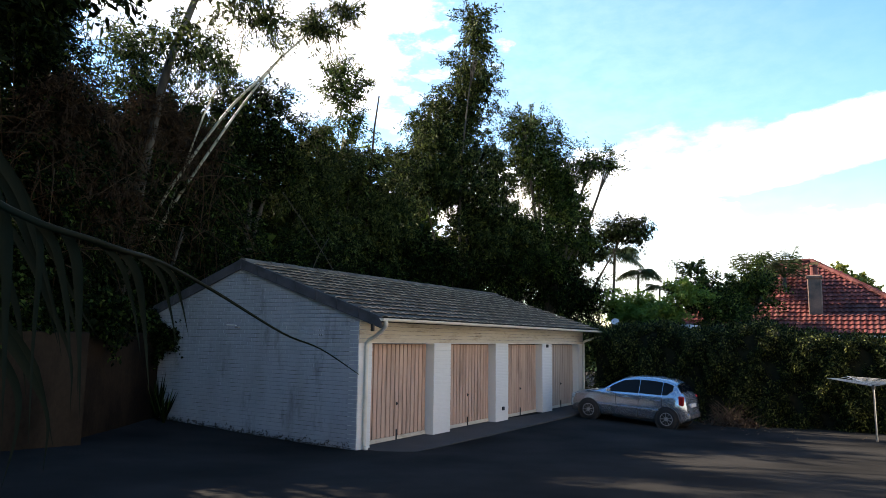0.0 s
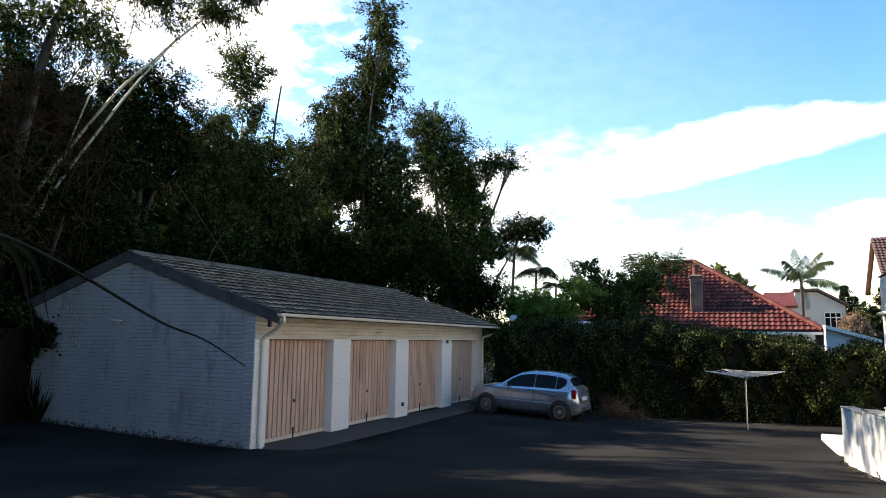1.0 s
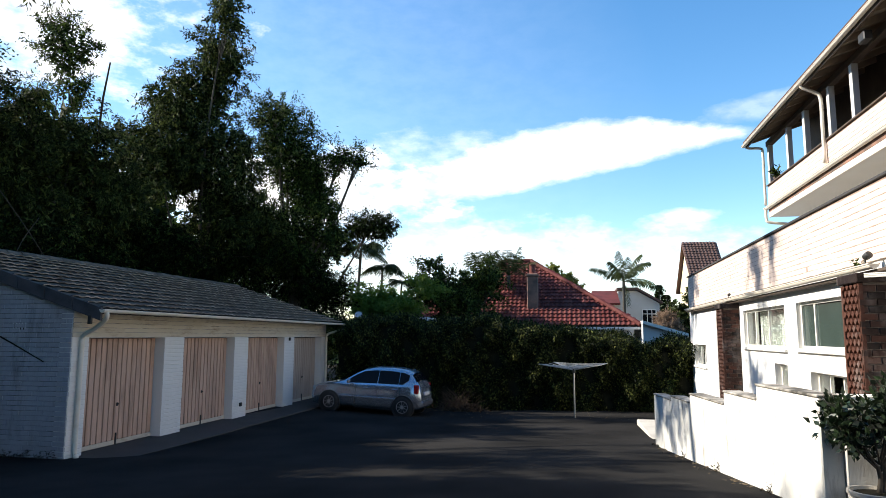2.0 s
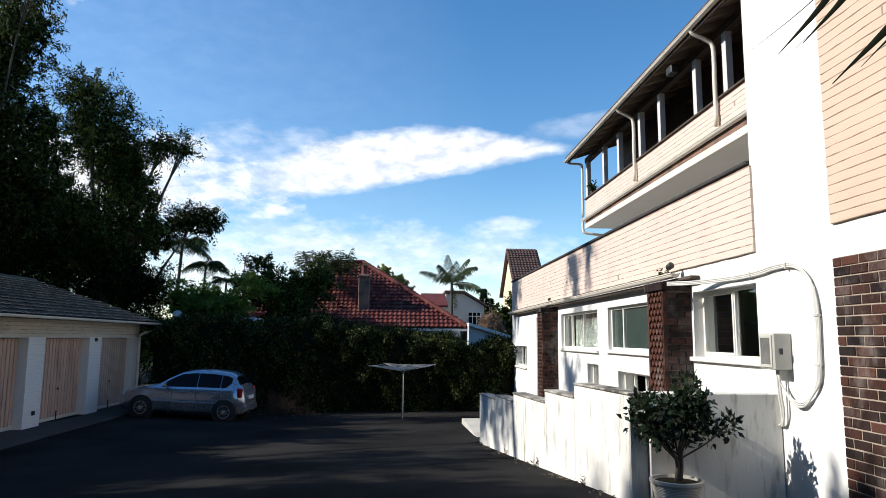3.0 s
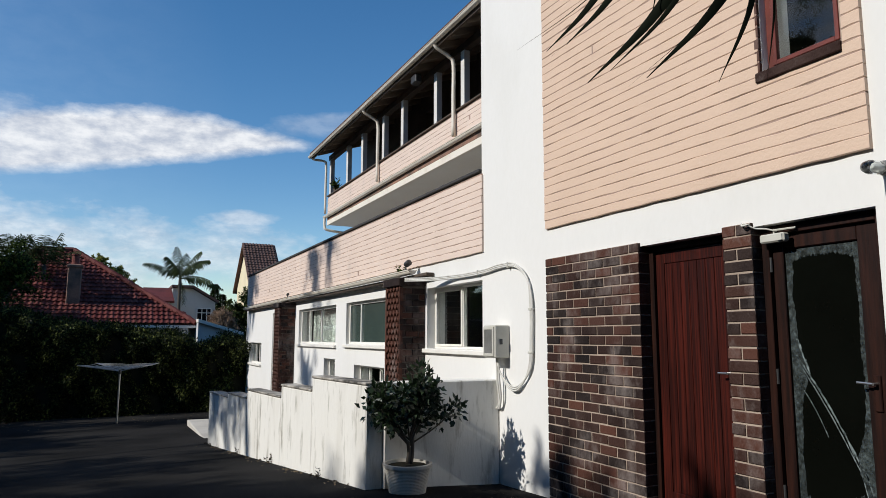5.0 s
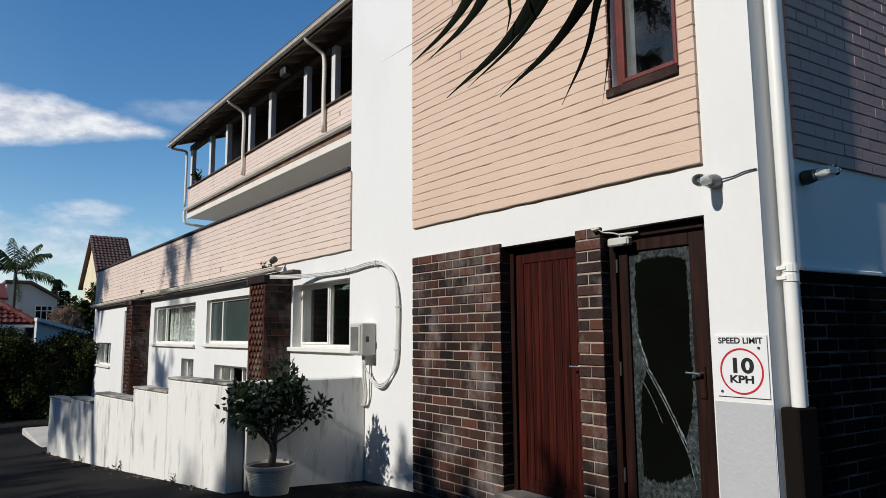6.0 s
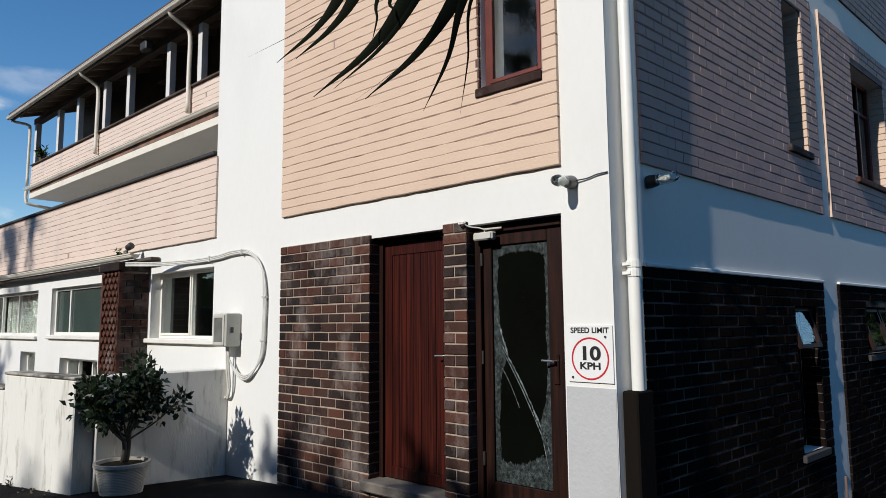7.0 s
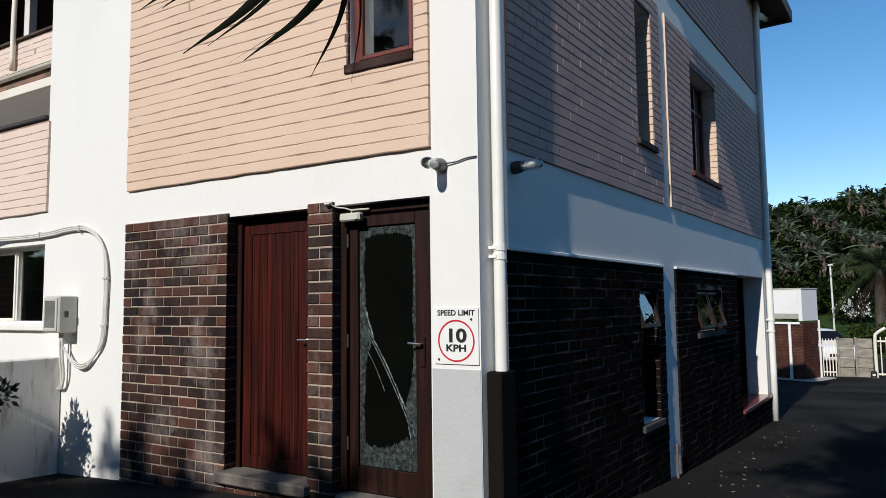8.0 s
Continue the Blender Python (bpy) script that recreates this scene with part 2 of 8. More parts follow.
BARGE = mat("grey_barge_board", (0.10, 0.10, 0.112), 0.85, (0.04, 0.04, 0.044), 2.5, 30, 0.7, 0.3, 50, contrast=(0.4, 0.65))
CREAM = mat("cream_gutter_paint", (0.78, 0.73, 0.63), 0.5, (0.50, 0.40, 0.28), 3, 20, 0.4, 0.08, 40, contrast=(0.5, 0.8))
PIPE = mat("white_pipe_paint", (0.82, 0.81, 0.77), 0.4, (0.58, 0.55, 0.48), 3, 20, 0.35, 0.05, 40, contrast=(0.5, 0.8))
CONCRETE = mat("weathered_concrete", (0.40, 0.38, 0.34), 0.9, (0.20, 0.19, 0.165), 1.5, 40, 0.6, 0.4, 70)
PALE_CONCRETE = mat("pale_concrete", (0.55, 0.52, 0.46), 0.9, (0.36, 0.33, 0.28), 1.5, 40, 0.6, 0.4, 70)
FENCE_CONCRETE = mat("mossy_fence_concrete", (0.36, 0.325, 0.265), 0.9, (0.17, 0.15, 0.12), 2.5, 40, 0.7, 0.4, 70, per_object=0.4, other=(0.24, 0.21, 0.165), blotch=((0.10, 0.095, 0.07), 4.0, 0.52, 0.72), stretch=(1, 1, 2))
STEP = mat("worn_step_concrete", (0.22, 0.19, 0.16), 0.9, (0.10, 0.085, 0.07), 4, 40, 0.7, 0.5, 70)
BOX_GLASS = mat("dusty_box_window", (0.20, 0.20, 0.19), 0.15, (0.10, 0.10, 0.09), 6, 40, 0.6, 0.02, 40)
CAP = mat("mouldy_capping", (0.60, 0.56, 0.49), 0.9, (0.20, 0.18, 0.15), 3, 30, 0.8, 0.5, 60, blotch=((0.06, 0.055, 0.045), 2.4, 0.46, 0.62))
DARK_CONCRETE = mat("dark_concrete_apron", (0.055, 0.053, 0.052), 0.9, (0.026, 0.025, 0.025), 1.2, 50, 0.6, 0.4, 90)
# Stained brown plaster, darkened further with the trees' shade.
BROWN_WALL = mat("stained_shaded_brown_plaster", (0.042, 0.029, 0.019), 0.95, (0.011, 0.008, 0.006), 1.0, 20, 0.9, 0.4, 40, stretch=(1, 1, 0.5), spec=0.05)
MAHOGANY = mat("varnished_mahogany", (0.088, 0.0135, 0.0075), 0.42, (0.020, 0.0045, 0.0033), 9, 60, 0.95, 0.15, 60, stretch=(7, 7, 0.12), spec=0.2, contrast=(0.34, 0.66))
DARK_WOOD = mat("dark_varnished_frame", (0.034, 0.0115, 0.007), 0.45, (0.010, 0.0045, 0.0035), 6, 40, 0.9, 0.15, 60, stretch=(5, 5, 0.3), spec=0.2)
RED_FRAME = mat("red_brown_window_frame", (0.17, 0.035, 0.022), 0.4, (0.08, 0.02, 0.015), 5, 40, 0.6, 0.1, 60)
# Creosoted timber, also used as the shade inside the porch.
BLACK_WOOD_SHADE = mat("creosoted_timber_and_shade", (0.012, 0.009, 0.007), 0.9, (0.009, 0.008, 0.007), 5, 30, 0.7, 0.5, 50, stretch=(4, 4, 0.3), spec=0.04)
# Eave timber, also the dark tone of the verandah's shaded inside.
SOFFIT = mat("eave_timber_and_room_shade", (0.12, 0.085, 0.06), 0.8, (0.05, 0.038, 0.03), 3, 30, 0.6, 0.2, 40)
RAFTER = mat("painted_rafter_timber", (0.34, 0.27, 0.20), 0.8, (0.17, 0.13, 0.10), 3, 30, 0.6, 0.2, 40)
FRAME_W = mat("white_window_paint", (0.80, 0.78, 0.72), 0.5, (0.55, 0.50, 0.42), 4, 25, 0.35, 0.05, 40, contrast=(0.5, 0.8))
POST_G = mat("grey_painted_post", (0.70, 0.68, 0.64), 0.6, (0.48, 0.46, 0.43), 3, 25, 0.4, 0.05, 40)
GLASS = glass("window_glass")
GREEN_GLASS = mat("obscured_green_glass", (0.055, 0.078, 0.068), 0.12, (0.03, 0.045, 0.04), 2, 20, 0.5, 0.02, 20)
# Unlit rooms: their shade is in this dark tone.
DARK_ROOM = mat("room_shade_plaster", (0.05, 0.05, 0.048), 0.9, (0.03, 0.03, 0.03), 1, 10, 0.4, 0.0)
CURTAIN = mat("pale_curtain", (0.36, 0.38, 0.34), 0.9, (0.22, 0.24, 0.22), 5, 30, 0.5, 0.1, 30)
METAL = mat("brushed_metal", (0.55, 0.55, 0.54), 0.35, (0.30, 0.29, 0.28), 6, 60, 0.5, 0.05, 80, metal=0.9)
DARK_METAL = mat("dark_metal", (0.05, 0.05, 0.05), 0.5, (0.02, 0.02, 0.02), 6, 60, 0.5, 0.05, 80, metal=0.3)
GREY_METAL = mat("dull_grey_metal", (0.17, 0.17, 0.165), 0.5, (0.08, 0.08, 0.078), 6, 60, 0.5, 0.05, 80, metal=0.3)
BOX_GREY = mat("pale_grey_meter_box", (0.56, 0.55, 0.49), 0.55, (0.38, 0.36, 0.30), 5, 30, 0.4, 0.05, 40)
CABLE_W = mat("white_cable_sheath", (0.70, 0.69, 0.64), 0.5, (0.45, 0.43, 0.38), 8, 40, 0.5, 0.05, 40)
CABLE_K = mat("black_cable_sheath", (0.02, 0.02, 0.02), 0.6, None, 8, 40, 0.4, 0.0)
SIGN_W = mat("white_sign_board", (0.78, 0.78, 0.77), 0.35, (0.68, 0.68, 0.66), 3, 20, 0.3, 0.0)
SIGN_R = mat("red_sign_paint", (0.55, 0.02, 0.03), 0.4, (0.45, 0.02, 0.03), 6, 40, 0.4, 0.0)
SIGN_K = mat("black_sign_paint", (0.012, 0.012, 0.012), 0.5, None, 6, 40, 0.3, 0.0)
CAR_PAINT = mat("silver_blue_car_paint", (0.43, 0.47, 0.525), 0.18, (0.38, 0.42, 0.475), 1.0, 200, 0.3, 0.0, metal=0.75)
CAR_WHITE = mat("white_car_paint", (0.75, 0.75, 0.74), 0.3, (0.7, 0.7, 0.69), 1.0, 100, 0.3, 0.0)
CAR_GLASS = mat("dark_car_glass", (0.008, 0.009, 0.011), 0.06, (0.006, 0.006, 0.008), 1, 10, 0.2, 0.0, spec=0.10)
TRIM_BLACK = mat("black_plastic", (0.02, 0.02, 0.021), 0.5, None, 6, 60, 0.3, 0.05, 100)
RUBBER = mat("tyre_rubber", (0.018, 0.018, 0.018), 0.8, None, 6, 60, 0.4, 0.1, 100)
ALLOY = mat("silver_alloy", (0.42, 0.42, 0.43), 0.35, (0.28, 0.28, 0.29), 6, 60, 0.3, 0.0, metal=0.4)
TAIL_RED = mat("red_lamp_lens", (0.35, 0.012, 0.015), 0.15, None, 6, 60, 0.3, 0.0)
LAMP_CLEAR = mat("clear_lamp_lens", (0.6, 0.62, 0.63), 0.1, None, 6, 60, 0.2, 0.0)
RED_TILE = mat("red_clay_roof_tile", (0.155, 0.034, 0.030), 0.7, (0.05, 0.014, 0.012), 1.2, 12, 0.7, 0.3, 30, island=0.5, other=(0.26, 0.095, 0.078), spec=0.12)
BROWN_TILE = mat("brown_roof_tile", (0.12, 0.065, 0.05), 0.8, (0.06, 0.035, 0.03), 1.0, 12, 0.6, 0.3, 30, island=0.4, other=(0.16, 0.08, 0.06))
CHIMNEY = mat("weathered_chimney_render", (0.38, 0.20, 0.135), 0.9, (0.08, 0.065, 0.055), 2.0, 20, 0.8, 0.4, 30)
PALE_RENDER = mat("pale_house_render", (0.55, 0.56, 0.56), 0.85, (0.42, 0.43, 0.43), 1.0, 15, 0.5, 0.1, 20)
YELLOW = mat("cream_house_render", (0.75, 0.64, 0.42), 0.85, (0.60, 0.50, 0.33), 1.0, 15, 0.4, 0.1, 20)
SILL_TILE = mat("polished_red_sill_tile", (0.23, 0.055, 0.035), 0.2, (0.12, 0.03, 0.02), 2, 30, 0.5, 0.03, 30)
POT = mat("pale_ribbed_pot", (0.62, 0.58, 0.50), 0.8, (0.40, 0.36, 0.29), 4, 30, 0.5, 0.15, 40)
BARK = mat("grey_bark", (0.105, 0.085, 0.062), 0.9, (0.045, 0.037, 0.028), 4, 30, 0.8, 0.6, 40, stretch=(1, 1, 0.4))
CULM = mat("pale_bamboo_culm", (0.36, 0.33, 0.24), 0.5, (0.16, 0.15, 0.09), 3, 20, 0.6, 0.1, 30, stretch=(1, 1, 0.3))
DEAD = mat("dry_brown_leaf", (0.12, 0.075, 0.045), 0.95, (0.03, 0.019, 0.012), 2, 20, 0.7, 0.0, translucent=0.2, island=0.95, other=(0.028, 0.018, 0.011), spec=0.02)
DRY_LITTER = mat("bleached_leaf_litter", (0.22, 0.19, 0.14), 0.9, (0.08, 0.06, 0.04), 4, 30, 0.6, 0.0, island=0.7, other=(0.10, 0.07, 0.04), spec=0.1)
DRY_TWIG = mat("pale_dry_twig", (0.085, 0.06, 0.042), 0.9, (0.04, 0.028, 0.02), 4, 30, 0.7, 0.2, 60, spec=0.1)
# Near-black bases and a few bright leaves stand for shaded depth and sunlit tips.
LEAF_A = mat("mid_green_leaf", (0.014, 0.026, 0.006), 0.55, (0.007, 0.013, 0.003), 0.7, 8, 0.7, 0.0, translucent=0.2, island=0.95, other=(0.13, 0.185, 0.040), spec=0.06, rare=2.6)
LEAF_B = mat("olive_bamboo_leaf", (0.014, 0.024, 0.006), 0.6, (0.009, 0.012, 0.004), 0.7, 8, 0.7, 0.0, translucent=0.2, island=0.95, other=(0.14, 0.17, 0.046), spec=0.06, rare=2.6)
# Darkest of the three: the thicket's shade is in the leaf colour.
LEAF_C = mat("shaded_deep_green_leaf", (0.0055, 0.0105, 0.003), 0.6, (0.003, 0.005, 0.0017), 0.7, 8, 0.7, 0.0, translucent=0.12, island=0.95, other=(0.062, 0.095, 0.022), spec=0.03, rare=4.5)
LEAF_D = mat("bright_green_leaf", (0.13, 0.22, 0.03), 0.55, (0.08, 0.14, 0.02), 0.7, 8, 0.6, 0.0, translucent=0.35, island=0.6, other=(0.17, 0.25, 0.04), spec=0.3)
# Dark base holds the hedge's shade; rare bright leaves stand for sun flecks.
HEDGE = mat("hedge_leaf", (0.011, 0.019, 0.0055), 0.55, (0.006, 0.010, 0.003), 0.6, 8, 0.7, 0.0, translucent=0.2, island=0.85, other=(0.24, 0.27, 0.075), spec=0.10, rare=5.0)
PALM = mat("palm_frond_green", (0.035, 0.055, 0.018), 0.7, (0.02, 0.032, 0.011), 1.0, 10, 0.6, 0.0, translucent=0.2, island=0.5, other=(0.07, 0.085, 0.03), spec=0.12)
BANANA = mat("banana_leaf", (0.07, 0.095, 0.046), 0.35, (0.035, 0.048, 0.024), 0.8, 8, 0.6, 0.0, translucent=0.2, island=0.8, other=(0.20, 0.22, 0.14), spec=0.5)
SKIRT = mat("dry_banana_skirt", (0.08, 0.055, 0.036), 0.9, (0.05, 0.035, 0.024), 2, 20, 0.7, 0.1, island=0.6, other=(0.15, 0.11, 0.08))
NEAR_PALM = mat("near_palm_leaf", (0.014, 0.018, 0.011), 0.6, (0.006, 0.008, 0.005), 3.0, 30, 0.6, 0.1, 60, spec=0.04)
OLIVE = mat("olive_dome_leaf", (0.27, 0.27, 0.062), 0.6, (0.18, 0.185, 0.045), 0.5, 6, 0.7, 0.0, translucent=0.45, island=0.6, other=(0.27, 0.28, 0.075), spec=0.2)
FLOWER = mat("white_flower", (0.7, 0.7, 0.68), 0.8, None, 2, 10, 0.3, 0.0)

# ---- making things ----
def finish(bm, name, material, smooth=False):
    bmesh.ops.recalc_face_normals(bm, faces=bm.faces)
    me = bpy.data.meshes.new(name)
    bm.to_mesh(me)
    bm.free()
    me.materials.append(material)
    if smooth:
        me.polygons.foreach_set("use_smooth", [True] * len(me.polygons))
    return me


def thing(name, label, category, at=(0, 0, 0), turn=0.0, group="", kind=""):
    """An Empty at the base of a thing, which parents its parts."""
    ob = new(name)
    ob.empty_display_size = 0.1
    ob.matrix_basis = pose(*at, 0, 0, turn)
    return tagged(ob, label, category, group, kind)


def part(name, bm, material, parent, label="", smooth=False, m=None):
    ob = new(name, bm if isinstance(bm, bpy.types.Mesh) else finish(bm, name, material, smooth))
    ob.parent = parent
    if m is not None:
        ob.matrix_basis = m
    return tagged(ob, label)


def solo(name, bm, material, label, category="", kind="", group="", smooth=False, m=None):
    ob = new(name, bm if isinstance(bm, bpy.types.Mesh) else finish(bm, name, material, smooth))
    if m is not None:
        ob.matrix_basis = m
    return tagged(ob, label, category, group, kind)


def box(bm, x0, x1, y0, y1, z0, z1, bevel=0.0, m=None):
    vs = [bm.verts.new((x, y, z)) for x in (x0, x1) for y in (y0, y1) for z in (z0, z1)]
    fs = [bm.faces.new([vs[i] for i in q]) for q in ((0, 1, 3, 2), (4, 6, 7, 5), (0, 4, 5, 1), (2, 3, 7, 6), (0, 2, 6, 4), (1, 5, 7, 3))]
    if bevel:
        es = list({e for f in fs for e in f.edges})
        r = bmesh.ops.bevel(bm, geom=es, offset=bevel, segments=1, affect="EDGES")
        vs = list({v for f in r["faces"] for v in f.verts} | {v for v in vs if v.is_valid})
    if m is not None:
        bmesh.ops.transform(bm, matrix=m, verts=vs)
    return bm


def B(*a, **k):
    return box(bmesh.new(), *a, **k)


def tube(bm, pts, r0, r1=None, sides=8, cap=True):
    """A round bar along the points, tapering from r0 to r1."""
    r1 = r0 if r1 is None else r1
    pts = [Vector(p) for p in pts]
    if len(pts) == 2:
        pts = [pts[0], pts[0].lerp(pts[1], 0.003), pts[0].lerp(pts[1], 0.997), pts[1]]
    rings, up = [], Vector((0.31, 0.2, 0.93))
    for i, p in enumerate(pts):
        d = (pts[min(i + 1, len(pts) - 1)] - pts[max(i - 1, 0)]).normalized()
        a = d.cross(up)
        if a.length < 1e-3:
            a = d.cross(Vector((1, 0, 0)))
        a.normalize()
        b = d.cross(a)
        r = r0 + (r1 - r0) * i / max(len(pts) - 1, 1)
        rings.append([bm.verts.new(p + (a * math.cos(2 * math.pi * k / sides) + b * math.sin(2 * math.pi * k / sides)) * r) for k in range(sides)])
    for a, b in zip(rings, rings[1:]):
        for k in range(sides):
            bm.faces.new((a[k], a[(k + 1) % sides], b[(k + 1) % sides], b[k]))
    if cap:
        bm.faces.new(rings[0][::-1])
        bm.faces.new(rings[-1])
    return bm


def T(*a, **k):
    return tube(bmesh.new(), *a, **k)


def lathe(bm, profile, sides=24, m=None):
    rings = []
    for r, z in profile:
        rings.append([bm.verts.new((r * math.cos(2 * math.pi * k / sides), r * math.sin(2 * math.pi * k / sides), z)) for k in range(sides)])
    for a, b in zip(rings, rings[1:]):
        for k in range(sides):
            bm.faces.new((a[k], a[(k + 1) % sides], b[(k + 1) % sides], b[k]))
    bm.faces.new(rings[0][::-1])
    bm.faces.new(rings[-1])
    if m is not None:
        bmesh.ops.transform(bm, matrix=m, verts=[v for r in rings for v in r])
    return bm


def curve_pts(pts, n=24):
    """A smooth line through the points (Catmull-Rom)."""
    P = [Vector(p) for p in pts]
    P = [P[0] * 2 - P[1]] + P + [P[-1] * 2 - P[-2]]
    out = []
    for i in range(1, len(P) - 2):
        k = max(2, n // (len(P) - 3))
        for s in range(k):
            t = s / k
            a, b, c, d = P[i - 1], P[i], P[i + 1], P[i + 2]
            out.append(0.5 * (2 * b + (c - a) * t + (2 * a - 5 * b + 4 * c - d) * t * t + (3 * b - a - 3 * c + d) * t ** 3))
    out.append(P[-2])
    return out


def frame_at(origin, u):
    """A wall's own frame: x along the wall, y into it, z up."""
    u = Vector((u[0], u[1], 0)).normalized()
    return Matrix.Translation(origin) @ Matrix(((u.x, -u.y, 0, 0), (u.y, u.x, 0, 0), (0, 0, 1, 0), (0, 0, 0, 1)))


def wall_mesh(u0, u1, z0, z1, thick, openings, top=None):
    """A wall from u0 to u1 with openings (u0, u1, z0, z1) that go through it, in the wall's frame: face at y = 0."""
    bm = bmesh.new()
    us = sorted({u0, u1, *[o[0] for o in openings], *[o[1] for o in openings]})
    zs = sorted({z0, z1, *[o[2] for o in openings], *[o[3] for o in openings]})
    us, zs = [u for u in us if u0 <= u <= u1], [z for z in zs if z0 <= z <= z1]

    def solid(i, j):
        if not (0 <= i < len(us) - 1 and 0 <= j < len(zs) - 1):
            return False
        uc, zc = (us[i] + us[i + 1]) / 2, (zs[j] + zs[j + 1]) / 2
        return not any(o[0] < uc < o[1] and o[2] < zc < o[3] for o in openings)

    def quad(*p):
        bm.faces.new([bm.verts.new(v) for v in p])

    for i in range(len(us) - 1):
        for j in range(len(zs) - 1):
            if not solid(i, j):
                continue
            a, b, c, d = us[i], us[i + 1], zs[j], zs[j + 1]
            quad((a, 0, c), (b, 0, c), (b, 0, d), (a, 0, d))
            quad((a, thick, c), (a, thick, d), (b, thick, d), (b, thick, c))
            if not solid(i - 1, j):
                quad((a, 0, c), (a, 0, d), (a, thick, d), (a, thick, c))
            if not solid(i + 1, j):
                quad((b, 0, c), (b, thick, c), (b, thick, d), (b, 0, d))
            if not solid(i, j - 1):
                quad((a, 0, c), (a, thick, c), (b, thick, c), (b, 0, c))
            if not solid(i, j + 1):
                quad((a, 0, d), (b, 0, d), (b, thick, d), (a, thick, d))
    bmesh.ops.remove_doubles(bm, verts=bm.verts, dist=1e-4)
    return bm


def leaf_mesh(name, P, D, length, width, material, rng, grow=None):
    """Many small pointed leaves at the places P (n x 3), pointing along D, as one mesh."""
    n = len(P)
    D = D / (np.linalg.norm(D, axis=1, keepdims=True) + 1e-9)
    R = rng.normal(size=(n, 3))
    S = np.cross(D, R)
    S /= np.linalg.norm(S, axis=1, keepdims=True) + 1e-9
    Nn = np.cross(S, D)
    g = np.ones((n, 1)) if grow is None else grow.reshape(n, 1)
    L = length * rng.uniform(0.6, 1.3, (n, 1)) * (1 + (g - 1) * 0.6)
    W = width * rng.uniform(0.7, 1.25, (n, 1)) * g
    v = np.empty((n, 4, 3))
    v[:, 0] = P
    v[:, 1] = P + D * L * 0.45 + S * W * 0.5 + Nn * W * 0.15
    v[:, 2] = P + D * L - Nn * L * 0.12
    v[:, 3] = P + D * L * 0.45 - S * W * 0.5 + Nn * W * 0.15
    me = bpy.data.meshes.new(name)
    me.vertices.add(4 * n)
    me.vertices.foreach_set("co", v.reshape(-1))
    me.loops.add(4 * n)
    me.loops.foreach_set("vertex_index", np.arange(4 * n, dtype=np.int32))
    me.polygons.add(n)
    me.polygons.foreach_set("loop_start", np.arange(0, 4 * n, 4, dtype=np.int32))
    me.update(calc_edges=True)
    me.validate()
    me.materials.append(material)
    return me


def lobe_leaves(lobes, rng, clump=0.45, per=42, droop=0.5, dense=1.0, core=4.0):
    """Places, ways and scales of leaves: drooping sprays through ellipsoid lobes (centre, radii, sprays), with larger leaves deep inside."""
    P, D, S = [], [], []
    for c, r, n in lobes:
        n = max(3, int(n * dense))
        d = rng.normal(size=(n, 3))
        d /= np.linalg.norm(d, axis=1, keepdims=True)
        rad = rng.uniform(0.15, 1.0, (n, 1)) ** 0.5 * rng.uniform(0.75, 1.12, (n, 1))
        cen = np.array(c) + d * rad * np.array(r)
        way = d * 0.8 + rng.normal(size=(n, 3)) * 0.5
        way[:, 2] += 0.25 - droop * 0.4
        way /= np.linalg.norm(way, axis=1, keepdims=True)
        size = clump * rng.uniform(0.6, 1.5, (n, 1, 1))
        t = rng.uniform(0, 1, (n, per, 1))
        line = way[:, None, :] * t * size + np.array((0, 0, -1.0)) * droop * 0.7 * t ** 2 * size
        off = rng.normal(size=(n, per, 3)) * size * 0.13
        p = cen[:, None, :] + line + off
        w = way[:, None, :] * 0.5 + rng.normal(size=off.shape) * 0.55
        w[..., 2] -= droop * 0.9
        P.append(p.reshape(-1, 3))
        D.append(w.reshape(-1, 3))
        S.append(np.ones(n * per))
        m = max(8, int(n * core))
        q = rng.normal(size=(m, 3))
        q /= np.linalg.norm(q, axis=1, keepdims=True)
        P.append(np.array(c) + q * rng.uniform(0, 1, (m, 1)) ** 0.5 * 0.82 * np.array(r))
        D.append(rng.normal(size=(m, 3)) + np.array((0, 0, -0.5)))
        S.append(np.full(m, 1.9))
    return np.concatenate(P), np.concatenate(D), np.concatenate(S)


def tree(name, label, base, lobes, leaf=(0.2, 0.06), material=None, clump=0.5, per=42, droop=0.4, trunk=0.18, seed=1, category="tree", limbs=True, bark=None, dense=2.0):
    rng = np.random.default_rng(seed)
    ob = thing(name, label, category, base)
    b = Vector(base)
    bm = bmesh.new()
    top = Vector(np.mean([l[0] for l in lobes], axis=0)) - b
    fork = Vector((top.x * 0.25, top.y * 0.25, max(top.z * 0.35, 0.4)))
    tube(bm, curve_pts([(0, 0, -0.3), (fork.x * 0.4, fork.y * 0.4 + 0.1, fork.z * 0.5), fork], 8), trunk, trunk * 0.75, 9)
    part("trunk", bm, bark or BARK, ob, smooth=True)
    if limbs:
        bm = bmesh.new()
        for c, r, n in lobes:
            e = Vector(c) - b
            mid = fork.lerp(e, 0.5) + Vector((rng.normal() * 0.3, rng.normal() * 0.3, 0.3))
            tube(bm, curve_pts([fork, mid, e], 8), trunk * 0.5, trunk * 0.12, 6)
            for _ in range(5):
                d = Vector(rng.normal(size=3)).normalized()
                tip = e + Vector((d.x * r[0], d.y * r[1], d.z * r[2])) * 0.85
                tube(bm, curve_pts([mid.lerp(e, 0.6), e.lerp(tip, 0.5), tip], 6), trunk * 0.14, trunk * 0.04, 5)
        tagged(part("limb_work", bm, bark or BARK, ob, smooth=True), kind="stuff")
